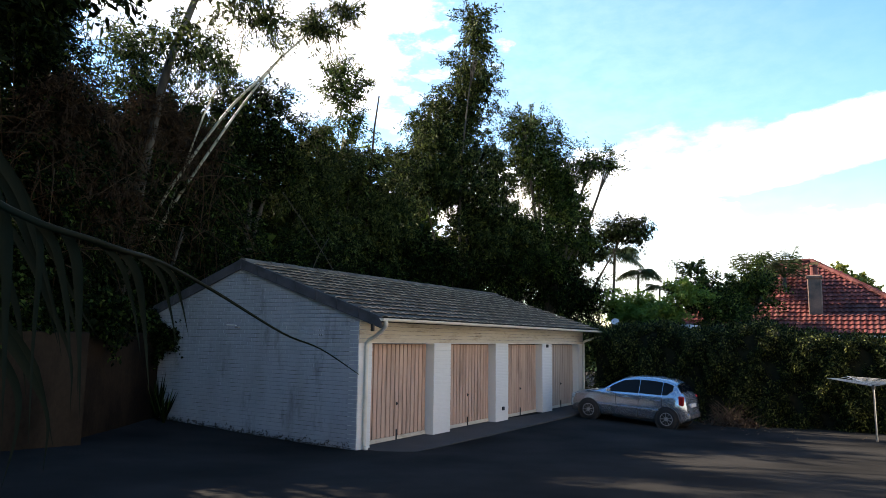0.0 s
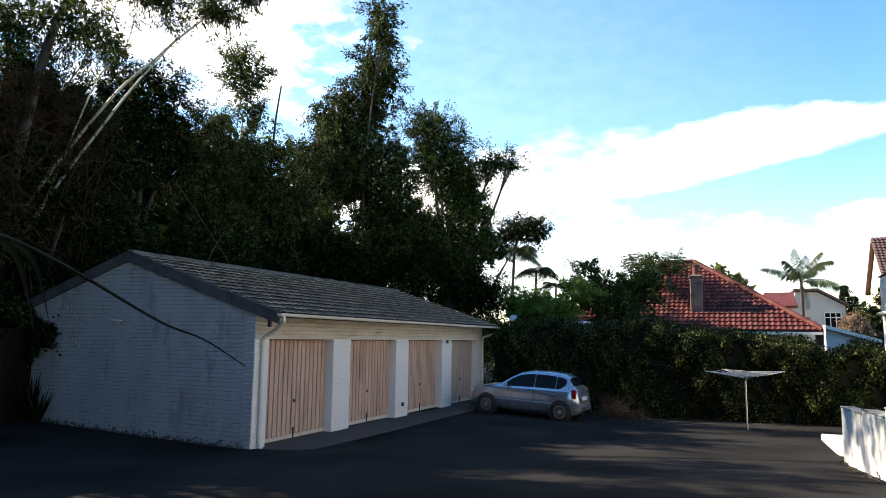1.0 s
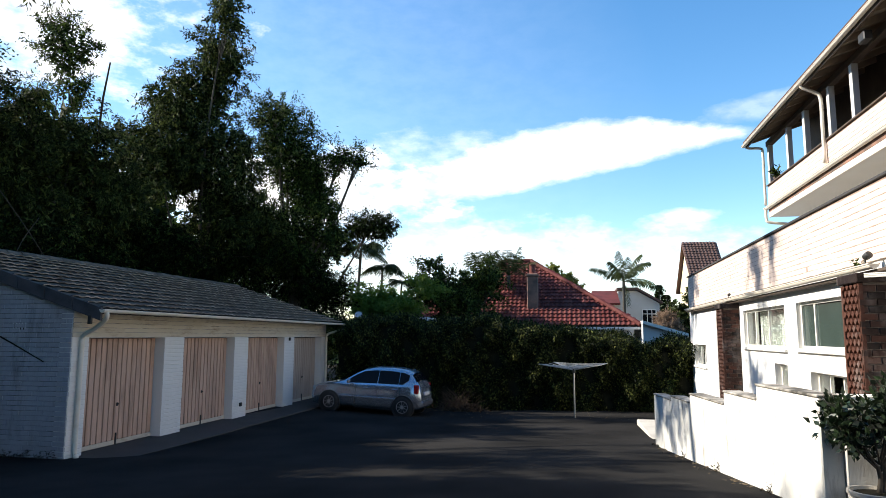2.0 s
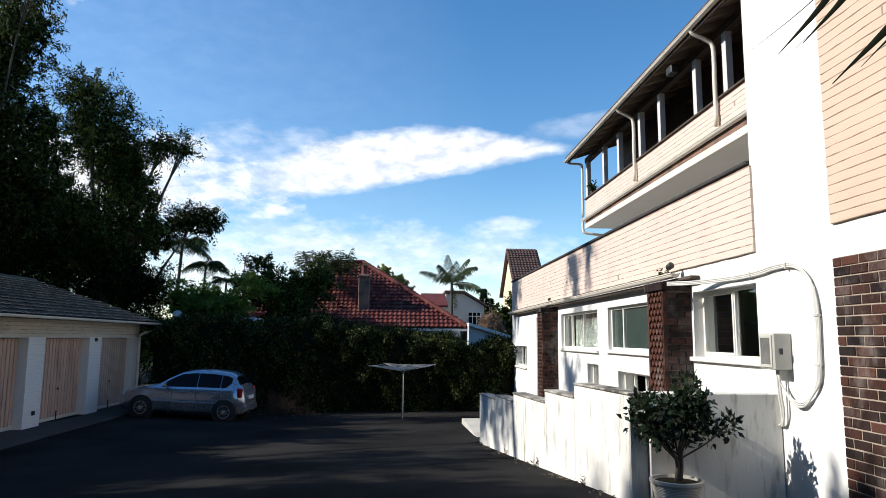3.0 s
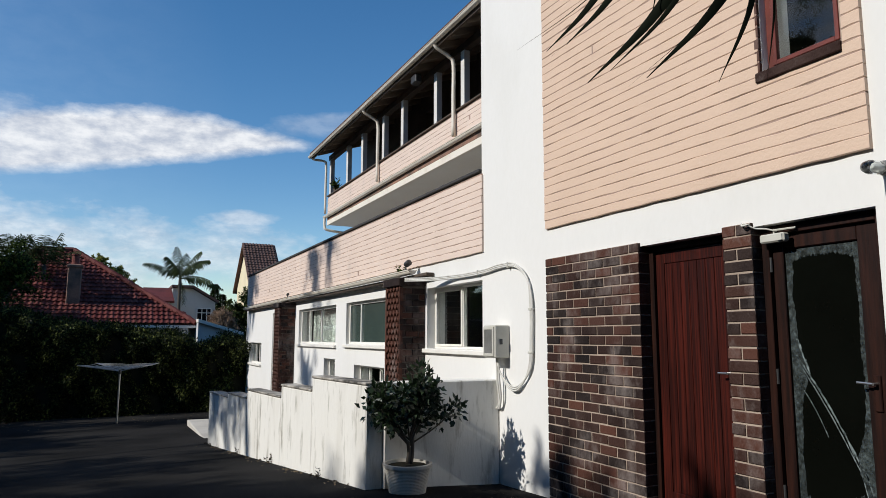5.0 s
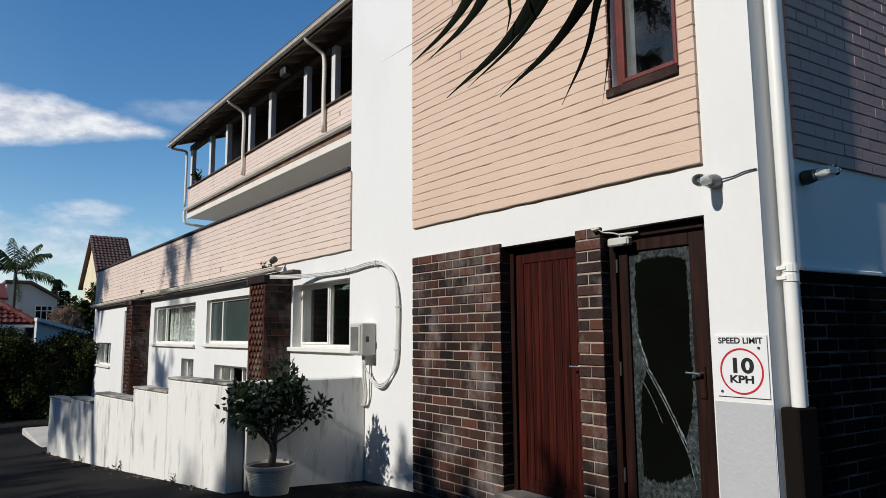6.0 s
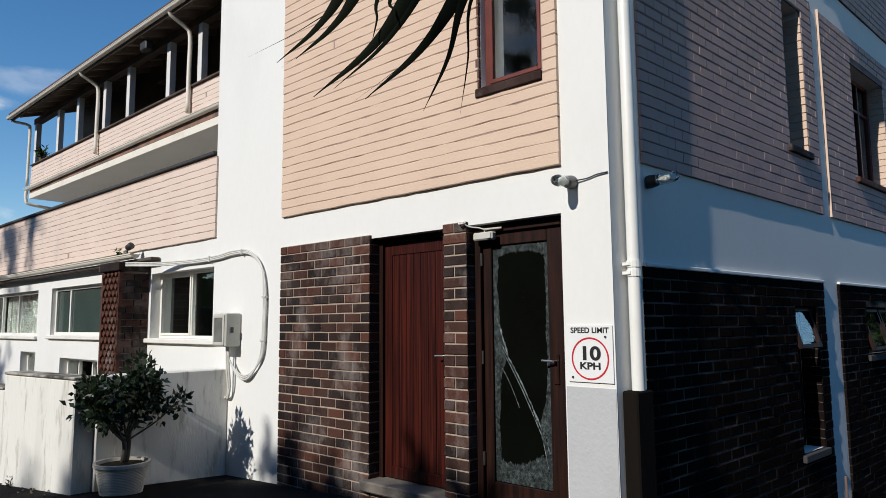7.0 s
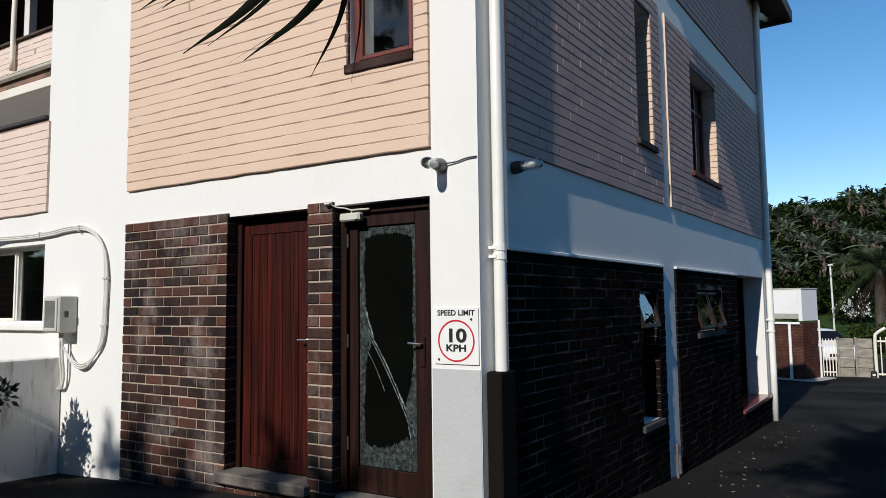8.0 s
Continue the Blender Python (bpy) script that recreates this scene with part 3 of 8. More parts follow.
    P, D, S = lobe_leaves(lobes, rng, clump, int(per * 1.8), droop, dense, 14.0)
    me = leaf_mesh("crown", P - np.array(base), D, leaf[0] * 0.66, leaf[1] * 0.70, material or LEAF_A, rng, S)
    part("crown", me, None, ob)
    return ob


def frond(bm, start, way, length, sag, leaflets=26, leaf=0.5, width=0.035, rng=None, rachis=0.02, side_droop=0.5):
    """A palm frond: an arched midrib with blades on both sides."""
    s, d = Vector(start), Vector(way).normalized()
    side = d.cross(Vector((0, 0, 1))).normalized()
    n = 12
    pts = [s + d * length * (i / n) + Vector((0, 0, -sag * length * (i / n) ** 2)) for i in range(n + 1)]
    tube(bm, pts, rachis, rachis * 0.25, 4, False)
    for j in range(leaflets):
        t = 0.15 + 0.85 * j / leaflets
        k = min(int(t * n), n - 1)
        p = pts[k].lerp(pts[k + 1], t * n - k)
        along = (pts[k + 1] - pts[k]).normalized()
        L = leaf * (0.45 + 1.1 * math.sin(math.pi * min(1, t * 0.85 + 0.12))) * (rng.uniform(0.8, 1.15) if rng is not None else 1)
        for sg in (-1, 1):
            w = (side * sg * 0.8 + along * 0.65 + Vector((0, 0, -side_droop * (0.5 + (rng.uniform(0, 0.6) if rng is not None else 0.3))))).normalized()
            tip = p + w * L + Vector((0, 0, -0.18 * L))
            mid = p + w * L * 0.5
            c = along * width * 0.5
            a = [bm.verts.new(v) for v in (p - c * 0.6, mid - c, tip, mid + c, p + c * 0.6)]
            bm.faces.new((a[0], a[1], a[3], a[4]))
            bm.faces.new((a[1], a[2], a[3]))


def palm_tree(label, base, height, spread, count, seed, lean=(0, 0), trunk=0.16, material=None, leaf=0.5, sag=0.55, lift=0.5, dead=0, low=1.5, fine=1.0, hang=0.5):
    rng = np.random.default_rng(seed)
    ob = thing("palm_tree", label, "palm tree", base)
    top = Vector((lean[0], lean[1], height))
    part("trunk", T(curve_pts([(0, 0, -0.3), (lean[0] * 0.3, lean[1] * 0.3, height * 0.5), top], 10), trunk, trunk * 0.7, 9), BARK, ob, smooth=True)
    bm = bmesh.new()
    for i in range(count):
        a = 2 * math.pi * i / count * 2.4 + rng.uniform(-0.3, 0.3)
        up = lift * (1 - low * i / count) + rng.uniform(-0.15, 0.25)
        frond(bm, top, (math.cos(a), math.sin(a), up + 0.35), spread * rng.uniform(0.8, 1.1), sag * rng.uniform(0.7, 1.2), 22, leaf, 0.07 * fine * spread / 2, rng, 0.03, hang)
    part("crown", bm, material or PALM, ob)
    if dead:
        bm = bmesh.new()
        for i in range(dead):
            a = rng.uniform(0, 6.28)
            frond(bm, top - Vector((0, 0, 0.2)), (math.cos(a), math.sin(a), -0.5), spread * 0.75, 0.7, 18, leaf, 0.05 * spread / 2, rng, 0.03)
        tagged(part("dead_skirt", bm, DEAD, ob), "dry brown hanging fronds", kind="stuff")
    return ob


# ---- bricks, courses and tiles ----
def brick_mesh(name, material, h=0.075, depth=0.05, c=0.006):
    """One brick, 1 m long for scaling, its worn front edges chamfered."""
    bm = bmesh.new()
    e = c * 4
    f = [bm.verts.new(p) for p in ((e, 0, c), (1 - e, 0, c), (1 - e, 0, h - c), (e, 0, h - c))]
    r = [bm.verts.new(p) for p in ((0, c, 0), (1, c, 0), (1, c, h), (0, c, h))]
    b = [bm.verts.new(p) for p in ((0, depth, 0), (1, depth, 0), (1, depth, h), (0, depth, h))]
    bm.faces.new(f)
    for i in range(4):
        j = (i + 1) % 4
        bm.faces.new((f[i], r[i], r[j], f[j]))
        bm.faces.new((r[i], b[i], b[j], r[j]))
    return finish(bm, name, material)


def brick_field(parent, wf, u0, u1, z0, z1, mesh, rng, stuff_material, openings=(), limit=10 ** 6, proud=0.02, course=0.086, length=0.232, depth=0.05, joint=0.011, clip=None, name="brick", upright=None, uneven=0.003):
    """Running bond between u0 and u1 in the wall's frame; the first ones are pieces of their own, the rest one joined part."""
    verts, faces, count = [], [], 0
    rows = int((z1 - z0) / course + 0.5)
    for i in range(rows):
        z = z0 + i * course
        h = course - joint
        x = u0 - (length * 0.5 if i % 2 else 0)
        while x < u1 - 0.02:
            a, b = max(x, u0), min(x + length - (joint if upright is None else upright), u1)
            b = u1 if b > u1 - 0.02 else b
            x += length
            if clip:
                a, b = max(a, clip(z + h / 2)[0]), min(b, clip(z + h / 2)[1])
            if b - a < 0.03:
                continue
            spans = [(a, b)]
            for o in openings:
                if o[2] - 0.03 < z + h / 2 < o[3] + 0.03:
                    cut = []
                    for s, t in spans:
                        if t <= o[0] or s >= o[1]:
                            cut.append((s, t))
                        else:
                            if o[0] - s > 0.03:
                                cut.append((s, o[0]))
                            if t - o[1] > 0.03:
                                cut.append((o[1], t))
                    spans = cut
            for s, t in spans:
                out = proud + rng.uniform(-uneven, uneven)
                if count < limit:
                    ob = new(name, mesh)
                    ob.parent = parent
                    ob.matrix_basis = wf @ Matrix.Translation((s, -out, z + rng.uniform(-0.002, 0.002))) @ Matrix.Diagonal((t - s, 1, h / 0.075, 1))
                    count += 1
                else:
                    k = len(verts)
                    c = 0.006
                    for p in ((s + c, -out, z + c), (t - c, -out, z + c), (t - c, -out, z + h - c), (s + c, -out, z + h - c),
                              (s, -out + c, z), (t, -out + c, z), (t, -out + c, z + h), (s, -out + c, z + h),
                              (s, depth - out, z), (t, depth - out, z), (t, depth - out, z + h), (s, depth - out, z + h)):
                        verts.append(wf @ Vector(p))
                    faces.append((k, k + 1, k + 2, k + 3))
                    for i4 in range(4):
                        j4 = (i4 + 1) % 4
                        faces.append((k + i4, k + 4 + i4, k + 4 + j4, k + j4))
                        faces.append((k + 4 + i4, k + 8 + i4, k + 8 + j4, k + 4 + j4))
    if verts:
        me = bpy.data.meshes.new("brickwork")
        me.from_pydata(verts, [], faces)
        me.materials.append(stuff_material)
        ob = new("brickwork", me)
        ob.parent = parent
        tagged(ob, kind="stuff")


def course_field(parent, wf, u0, u1, z0, z1, material, rng, openings=(), proud=0.03, course=0.0865, joint=0.0045, clip=None, name="brick_course", depth=0.045, wob=0.0020):
    """Thickly painted courses of brick, each one strip with uneven edges, in the wall's frame."""
    rows = int((z1 - z0) / course + 0.5)
    for i in range(rows):
        z, h = z0 + i * course, course - joint
        spans = [(u0, u1)]
        if clip:
            s, t = clip(z + h / 2)
            spans = [(max(u0, s), min(u1, t))]
        for o in openings:
            if o[2] - 0.02 < z + h / 2 < o[3] + 0.02:
                cut = []
                for s, t in spans:
                    if t <= o[0] or s >= o[1]:
                        cut.append((s, t))
                    else:
                        cut += [(s, o[0])] if o[0] - s > 0.02 else []
                        cut += [(o[1], t)] if t - o[1] > 0.02 else []
                spans = cut
        for s, t in spans:
            if t - s < 0.05:
                continue
            n = max(2, int((t - s) / 0.116))
            xs = np.linspace(s, t, n + 1)
            lo, hi = z + rng.normal(0, wob, n + 1), z + h + rng.normal(0, wob, n + 1)
            fy = -proud + rng.normal(0, 0.0018, n + 1)
            c = 0.0045
            verts, faces = [], []
            for x, a, b, y in zip(xs, lo, hi, fy):
                verts += [(x, depth - proud, a), (x, y + c, a), (x, y, a + c), (x, y, b - c), (x, y + c, b), (x, depth - proud, b)]
            for k in range(n):
                for q in range(5):
                    faces.append((6 * k + q, 6 * k + q + 1, 6 * k + 7 + q, 6 * k + 6 + q))
            faces += [tuple(range(6)), tuple(range(6 * n, 6 * n + 6))[::-1]]
            me = bpy.data.meshes.new(name)
            me.from_pydata([wf @ Vector(v) for v in verts], [], faces)
            me.materials.append(material)
            ob = new(name, me)
            ob.parent = parent


def tile_shape(w=0.30, l=0.40, wave=0.035, lip=0.055):
    """Vertices and faces of one rolled tile: x across, y up the slope, z out."""
    us = (0, 0.2, 0.4, 0.6, 0.8, 1.0)
    zz = (0.0, 0.3, 1.0, 1.0, 0.3, 0.0)
    v, f = [], []
    for u, z in zip(us, zz):
        x = (u - 0.5) * w
        v += [(x, 0.004, z * wave + lip * 0.55), (x, 0, z * wave + lip), (x, l, z * wave - 0.004)]
    for i in range(5):
        k = 3 * i
        f += [(k, k + 3, k + 4, k + 1), (k + 1, k + 4, k + 5, k + 2)]
    return v, f


def tile_field(parent, origin, across, up, width, length, inside, material, stuff_material, rng, limit, w=0.30, l=0.34, near=None, wave=0.035, name="roof_tile", edge=None):
    """Rows of tiles over a slope. near(x) sorts which ones are pieces of their own."""
    across, up = Vector(across).normalized(), Vector(up).normalized()
    out = across.cross(up)
    if out.z < 0:
        out = -out
    base = Matrix((across, up, out)).transposed().to_4x4()
    v, f = tile_shape(w, l * 1.12, wave)
    spots = []
    for j in range(int(length / l + 0.5)):
        for i in range(int(width / w)):
            x, y = (i + 0.5) * w + (0.0 if j % 2 else 0.0), j * l
            if inside(x, y):
                spots.append((x, y))
    if near:
        spots.sort(key=near)
    me = bpy.data.meshes.new(name)
    me.from_pydata(v, [], f)
    me.materials.append(material)
    if edge:
        me.materials.append(edge)
        me.polygons.foreach_set("material_index", [1, 0] * 5)
    verts, faces = [], []
    for n, (x, y) in enumerate(spots):
        m = Matrix.Translation(Vector(origin) + across * (x + rng.normal(0, 0.004)) + up * (y + rng.normal(0, 0.006)) + out * rng.uniform(0.0, 0.008)) @ base @ Matrix.Rotation(rng.normal(0, 0.012), 4, "Z")
        if n < limit:
            ob = new(name, me)
            ob.parent = parent
            ob.matrix_basis = m
        else:
            k = len(verts)
            verts += [m @ Vector(p) for p in v]
            faces += [tuple(k + q for q in g) for g in f]
    if verts:
        all_me = bpy.data.meshes.new("roof_tiles")
        all_me.from_pydata(verts, [], faces)
        all_me.materials.append(stuff_material)
        if edge:
            all_me.materials.append(edge)
            all_me.polygons.foreach_set("material_index", [1, 0] * (len(faces) // 2))
        ob = new("roof_tiles", all_me)
        ob.parent = parent
        tagged(ob, kind="stuff")


# ---- ground ----
SPOTS = [(-4.93, 20.39, -0.85), (-7.38, 20.53, -0.72), (3.8, 5.85, -0.11), (3.8, 3.6, 0.0), (2.24, 6.95, -0.09), (1.5, 13.5, -0.5), (-8.8, 10.9, -0.66), (-8.8, 23.4, -0.72), 
         (0, 20, -0.78), (0, 0, -0.03), (3.8, 2.1, -0.10), (6.6, 1.9, -0.40), (10.9, 1.5, -0.62), (13.5, 1.3, -0.70), (-15.5, 10.9, -0.46), (-12.4, 6.9, -0.45),
         (20.5, 1.0, -1.08), (28.2, 1.5, -1.53), (30.4, 0.0, -1.56), (37, 0, -1.35), (0, 24, -0.95), (-7, 25, -0.95), (8, -6, -0.4), (-6, -6, -0.1), (45, 0, -0.8), (0, -30, -0.2), (-6, 60, -1.2), (20, 60, -1.0)]


def spline(spots):
    """A smooth surface through a few spot heights (thin plate)."""
    p = np.array(spots, float)
    n = len(p)

    def kern(r):
        return r ** 2 * np.log(r + 1e-9)

    K = kern(np.linalg.norm(p[:, None, :2] - p[None, :, :2], axis=2)) + np.eye(n) * 0.5
    Q = np.c_[np.ones(n), p[:, :2]]
    A = np.block([[K, Q], [Q.T, np.zeros((3, 3))]])
    w = np.linalg.solve(A, np.r_[p[:, 2], 0, 0, 0])

    def height(x, y):
        r = kern(np.sqrt((x[..., None] - p[:, 0]) ** 2 + (y[..., None] - p[:, 1]) ** 2))
        return r @ w[:n] + w[n] + w[n + 1] * x + w[n + 2] * y

    return height


_height = spline(SPOTS)


def bank_line(y):
    """How far out the courtyard reaches to the bank, for each y."""
    return np.interp(y, [-40, 2, 7.0, 10.9, 26, 27, 200], [-13.4, -13.4, -13.2, -16.2, -16.2, -30, -40])


def smooth(t):
    t = np.clip(t, 0, 1)
    return t * t * (3 - 2 * t)


def ground(x, y):
    x, y = np.asarray(x, float), np.asarray(y, float)
    far = smooth((np.hypot(x - 2, y - 8) - 45) / 40)
    z = np.clip(_height(np.clip(x, -40, 60), np.clip(y, -40, 70)), -2.5, 1.0) * (1 - far) - 1.0 * far
    d = bank_line(y) - x
    z = z + smooth(d / 0.4) * 2.0 + np.clip(d - 0.5, 0, 30) * 0.10
    hill = smooth((x - 47) / 45) * smooth((60 - np.abs(y)) / 40) * (12.2 + 1.3 * smooth((1.0 - y) / 5)) + smooth((x - 32) / 8) * 0.3
    return z + hill


def gz(x, y):
    return float(ground(np.array(x), np.array(y)))


def build_ground():
    xs = np.unique(np.r_[np.arange(-18, 26.01, 0.4), np.arange(-60, 110, 4.0), [-1500, -600, -250, -120, 160, 300, 700, 1500]])
    ys = np.unique(np.r_[np.arange(-6, 28.01, 0.4), np.arange(-60, 120, 5.0), [-1500, -600, -250, -120, 180, 350, 700, 1500]])
    X, Y = np.meshgrid(xs, ys, indexing="ij")
    Z = ground(X, Y)
    nx, ny = X.shape
    idx = np.arange(nx * ny).reshape(nx, ny)
    quads = np.stack([idx[:-1, :-1], idx[1:, :-1], idx[1:, 1:], idx[:-1, 1:]], -1).reshape(-1, 4)
    me = bpy.data.meshes.new("ground")
    me.from_pydata(np.stack([X, Y, Z], -1).reshape(-1, 3).tolist(), [], quads.tolist())
    for m in (ASPHALT, SOIL, GRASS):
        me.materials.append(m)
    cx, cy = X[:-1, :-1].ravel() + 0.2, Y[:-1, :-1].ravel() + 0.2
    kind = np.zeros(len(quads), int)
    kind[(cx < bank_line(cy) + 0.1) | (cy > 23.3)] = 1
    kind[(cx > 32.5) | (np.abs(cy) > 60)] = 2
    me.polygons.foreach_set("material_index", kind.astype(np.int32))
    me.polygons.foreach_set("use_smooth", [True] * len(quads))
    solo("ground", me, None, "worn dark asphalt yard with soil and grass beyond", "ground", "structure")


build_ground()

# ---- main building ----
RNG = np.random.default_rng(5)
FX = 3.79                                   # white face of the front wall
FRONT = frame_at((FX, 0, 0), (0, -1))       # local x is -y
SIDE_O = Vector((3.80, 2.165, 0))
SIDE = frame_at(SIDE_O, (math.cos(radians(-5)), math.sin(radians(-5))))
TOP = 8.3


def fy(a, b, z0, z1):
    """An opening of the front wall, given by its y range."""
    return (-b, -a, z0, z1)


front_open = [fy(3.605, 4.535, 0.0, 2.215), fy(2.544, 3.41, 0.0, 2.215), fy(2.66, 3.235, 3.27, 4.82)]
wing_open = [fy(7.20, 8.87, 1.30, 2.14), fy(9.6, 12.62, 1.32, 2.10), fy(13.3, 16.35, 1.30, 2.10), fy(10.55, 12.1, 0.50, 0.96), fy(13.3, 14.1, 0.55, 1.02), fy(20.95, 22.85, 0.64, 1.28), fy(17.6, 19.4, -0.55, 2.12)]
side_open = [(3.11, 3.61, 3.17, 4.70), (5.17, 6.48, 3.14, 4.55), (2.97, 3.53, 0.23, 1.60), (5.08, 6.38, 1.06, 1.61), (7.42, 9.50, -0.27, 1.86)]

wall_front = solo("wall_front", wall_mesh(-7.25, -2.165, -0.8, TOP, 0.30, front_open), WHITE, "sunlit white plastered front wall of the block", "wall", "structure", m=FRONT)
bm = B(6.2, 6.4, 7.3, 23.3, -1.2, 3.0)
box(bm, 4.08, 6.2, 23.3, 23.55, -1.2, 3.0)
box(bm, 4.08, 6.2, 12.8, 12.95, -1.2, 3.0)
box(bm, 4.08, 6.2, 9.2, 9.35, -1.2, 3.0)
solo("wing_inner_walls", bm, DARK_ROOM, "inner walls of the low wing, dark for room shade", "wall", "structure")
wall_wing = solo("wall_wing", wall_mesh(-23.6, -7.25, -1.2, 3.46, 0.28, wing_open), WHITE, "white plastered wall of the low wing", "wall", "structure", m=FRONT @ Matrix.Translation((0, 0.004, 0)))
wall_side = solo("wall_side", wall_mesh(0.0, 9.8, -1.4, TOP, 0.30, side_open), WHITE, "shaded white plastered side wall", "wall", "structure", m=SIDE)
# the block's other walls, roof slab and floors close it
far = SIDE @ Vector((9.8, 0.3, 0))
bm = B(far.x - 0.3, far.x, far.y + 2.4, 7.245, -1.4, TOP)
box(bm, 4.095, far.x - 0.3, 6.95, 7.245, -1.2, TOP)
solo("wall_back", bm, WHITE, "plain plastered back walls of the block", "wall", "structure")
bm = B(3.7, 13.9, 1.2, 7.4, TOP + 0.004, TOP + 0.14)
solo("roof_slab", bm, CONCRETE, "flat concrete roof over the block", "roof", "structure")
bm = bmesh.new()
for z in (2.45, 5.15):
    box(bm, 4.10, 13.2, 2.75, 6.94, z, z + 0.18)
solo("floor_slabs", bm, CONCRETE, "concrete floors inside the block", "floor", "structure")
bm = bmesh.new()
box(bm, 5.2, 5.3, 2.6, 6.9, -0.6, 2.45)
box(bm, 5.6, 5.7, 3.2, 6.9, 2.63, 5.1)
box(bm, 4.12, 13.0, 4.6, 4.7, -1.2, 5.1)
solo("inner_walls", bm, DARK_ROOM, "inner partition walls, dark for room shade", "wall", "structure")

# painted brick of the front wall
course_field(wall_front, Matrix(), -5.87, -2.53, 2.555, 8.2, PINK, RNG, [(-3.25, -2.645, 3.26, 4.82)])
part("painted_mortar", wall_mesh(-5.865, -2.535, 2.56, 8.19, 0.012, [(-3.24, -2.655, 3.27, 4.82)]), PINK_GAP, wall_front, m=Matrix.Translation((0, -0.0255, 0)))
# painted brick parapet of the wing
course_field(wall_wing, Matrix(), -23.5, -7.21, 2.475, 3.46, PINK_PALE, RNG)
part("painted_mortar", B(-23.5, -7.22, -0.0255, -0.002, 2.48, 3.44), PINK_GAP, wall_wing)
part("coping", B(-23.62, -7.255, -0.05, 0.30, 3.462, 3.505, 0.008), DARK_CONCRETE, wall_wing, "blackened parapet coping")

# face brick beside the doors
BM_DARK = brick_mesh("brick", BRICK, depth=0.15)
part("mortar_bed", B(-5.865, -4.518, -0.022, 0.115, -0.3, 2.245), MORTAR, wall_front)
part("mortar_bed", B(-3.624, -3.392, -0.022, 0.28, -0.3, 2.245), MORTAR, wall_front)
brick_field(wall_front, Matrix(), -5.87, -4.511, -0.155, 2.25, BM_DARK, RNG, BRICK, proud=0.03, depth=0.15, length=0.2265)
brick_field(wall_front, Matrix(), -3.631, -3.385, -0.155, 2.25, BM_DARK, RNG, BRICK, proud=0.03, depth=0.15, length=0.246)
part("plinth_render", B(-5.86, -2.56, -0.045, -0.005, -0.6, -0.16, 0.01), CONCRETE, wall_front, "rough concrete plinth")

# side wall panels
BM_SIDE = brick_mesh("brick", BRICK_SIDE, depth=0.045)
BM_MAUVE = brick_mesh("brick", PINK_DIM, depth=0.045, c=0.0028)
# Joined copy of the side brick, with the same shade in its colour.
SIDE_BRICK_ALL = mat("shade_dark_brickwork", (0.011, 0.0088, 0.008), 0.95, (0.006, 0.0042, 0.004), 2.2, 40, 0.8, 0.5, 90, island=0.6, other=(0.018, 0.012, 0.0105), spec=0.0)
# Shaded copy of PINK for the joined bricks.
MAUVE_ALL = mat("shaded_pink_brickwork", (0.55, 0.375, 0.34), 0.8, (0.41, 0.28, 0.25), 1.4, 25, 0.5, 0.4, 45, island=0.35, other=(0.50, 0.35, 0.29), spec=0.3)
for u0, u1 in ((0.35, 3.76), (4.22, 7.36)):
    ops = [(a + 0.004, b - 0.004, c + 0.004, d - 0.004) for a, b, c, d in side_open]
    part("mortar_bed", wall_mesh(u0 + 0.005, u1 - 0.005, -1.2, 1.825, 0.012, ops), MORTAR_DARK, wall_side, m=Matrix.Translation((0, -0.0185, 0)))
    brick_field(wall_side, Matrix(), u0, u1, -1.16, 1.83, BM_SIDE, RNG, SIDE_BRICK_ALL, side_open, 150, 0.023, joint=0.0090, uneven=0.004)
    part("render_edge", B(u0, u1, -0.035, -0.002, 1.835, 1.865, 0.006), WHITE, wall_side, "rough plaster lip above the brick")
part("sill_brickwork", B(7.36, 9.78, -0.02, -0.003, -1.2, -0.29), MORTAR_DARK, wall_side)
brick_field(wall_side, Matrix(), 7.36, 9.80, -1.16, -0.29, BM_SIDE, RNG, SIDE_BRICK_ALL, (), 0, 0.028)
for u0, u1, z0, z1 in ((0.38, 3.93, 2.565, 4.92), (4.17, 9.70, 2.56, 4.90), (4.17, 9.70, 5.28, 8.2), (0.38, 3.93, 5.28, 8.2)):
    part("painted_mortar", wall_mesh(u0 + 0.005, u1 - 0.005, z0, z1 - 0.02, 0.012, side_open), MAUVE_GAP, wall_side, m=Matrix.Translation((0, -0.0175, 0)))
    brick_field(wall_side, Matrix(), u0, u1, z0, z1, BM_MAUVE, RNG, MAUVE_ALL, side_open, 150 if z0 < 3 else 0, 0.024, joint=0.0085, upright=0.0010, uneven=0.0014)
# PINK, the lit tone, beside the shade-toned panels.
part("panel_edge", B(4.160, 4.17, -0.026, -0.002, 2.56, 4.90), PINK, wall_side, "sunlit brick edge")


# Opaque pane: the dark of the room behind is in its colour.
DIM_GLASS = mat("room_shade_glass", (0.012, 0.013, 0.014), 0.35, (0.008, 0.008, 0.009), 3, 20, 0.4, 0.02, 20, spec=0.1)


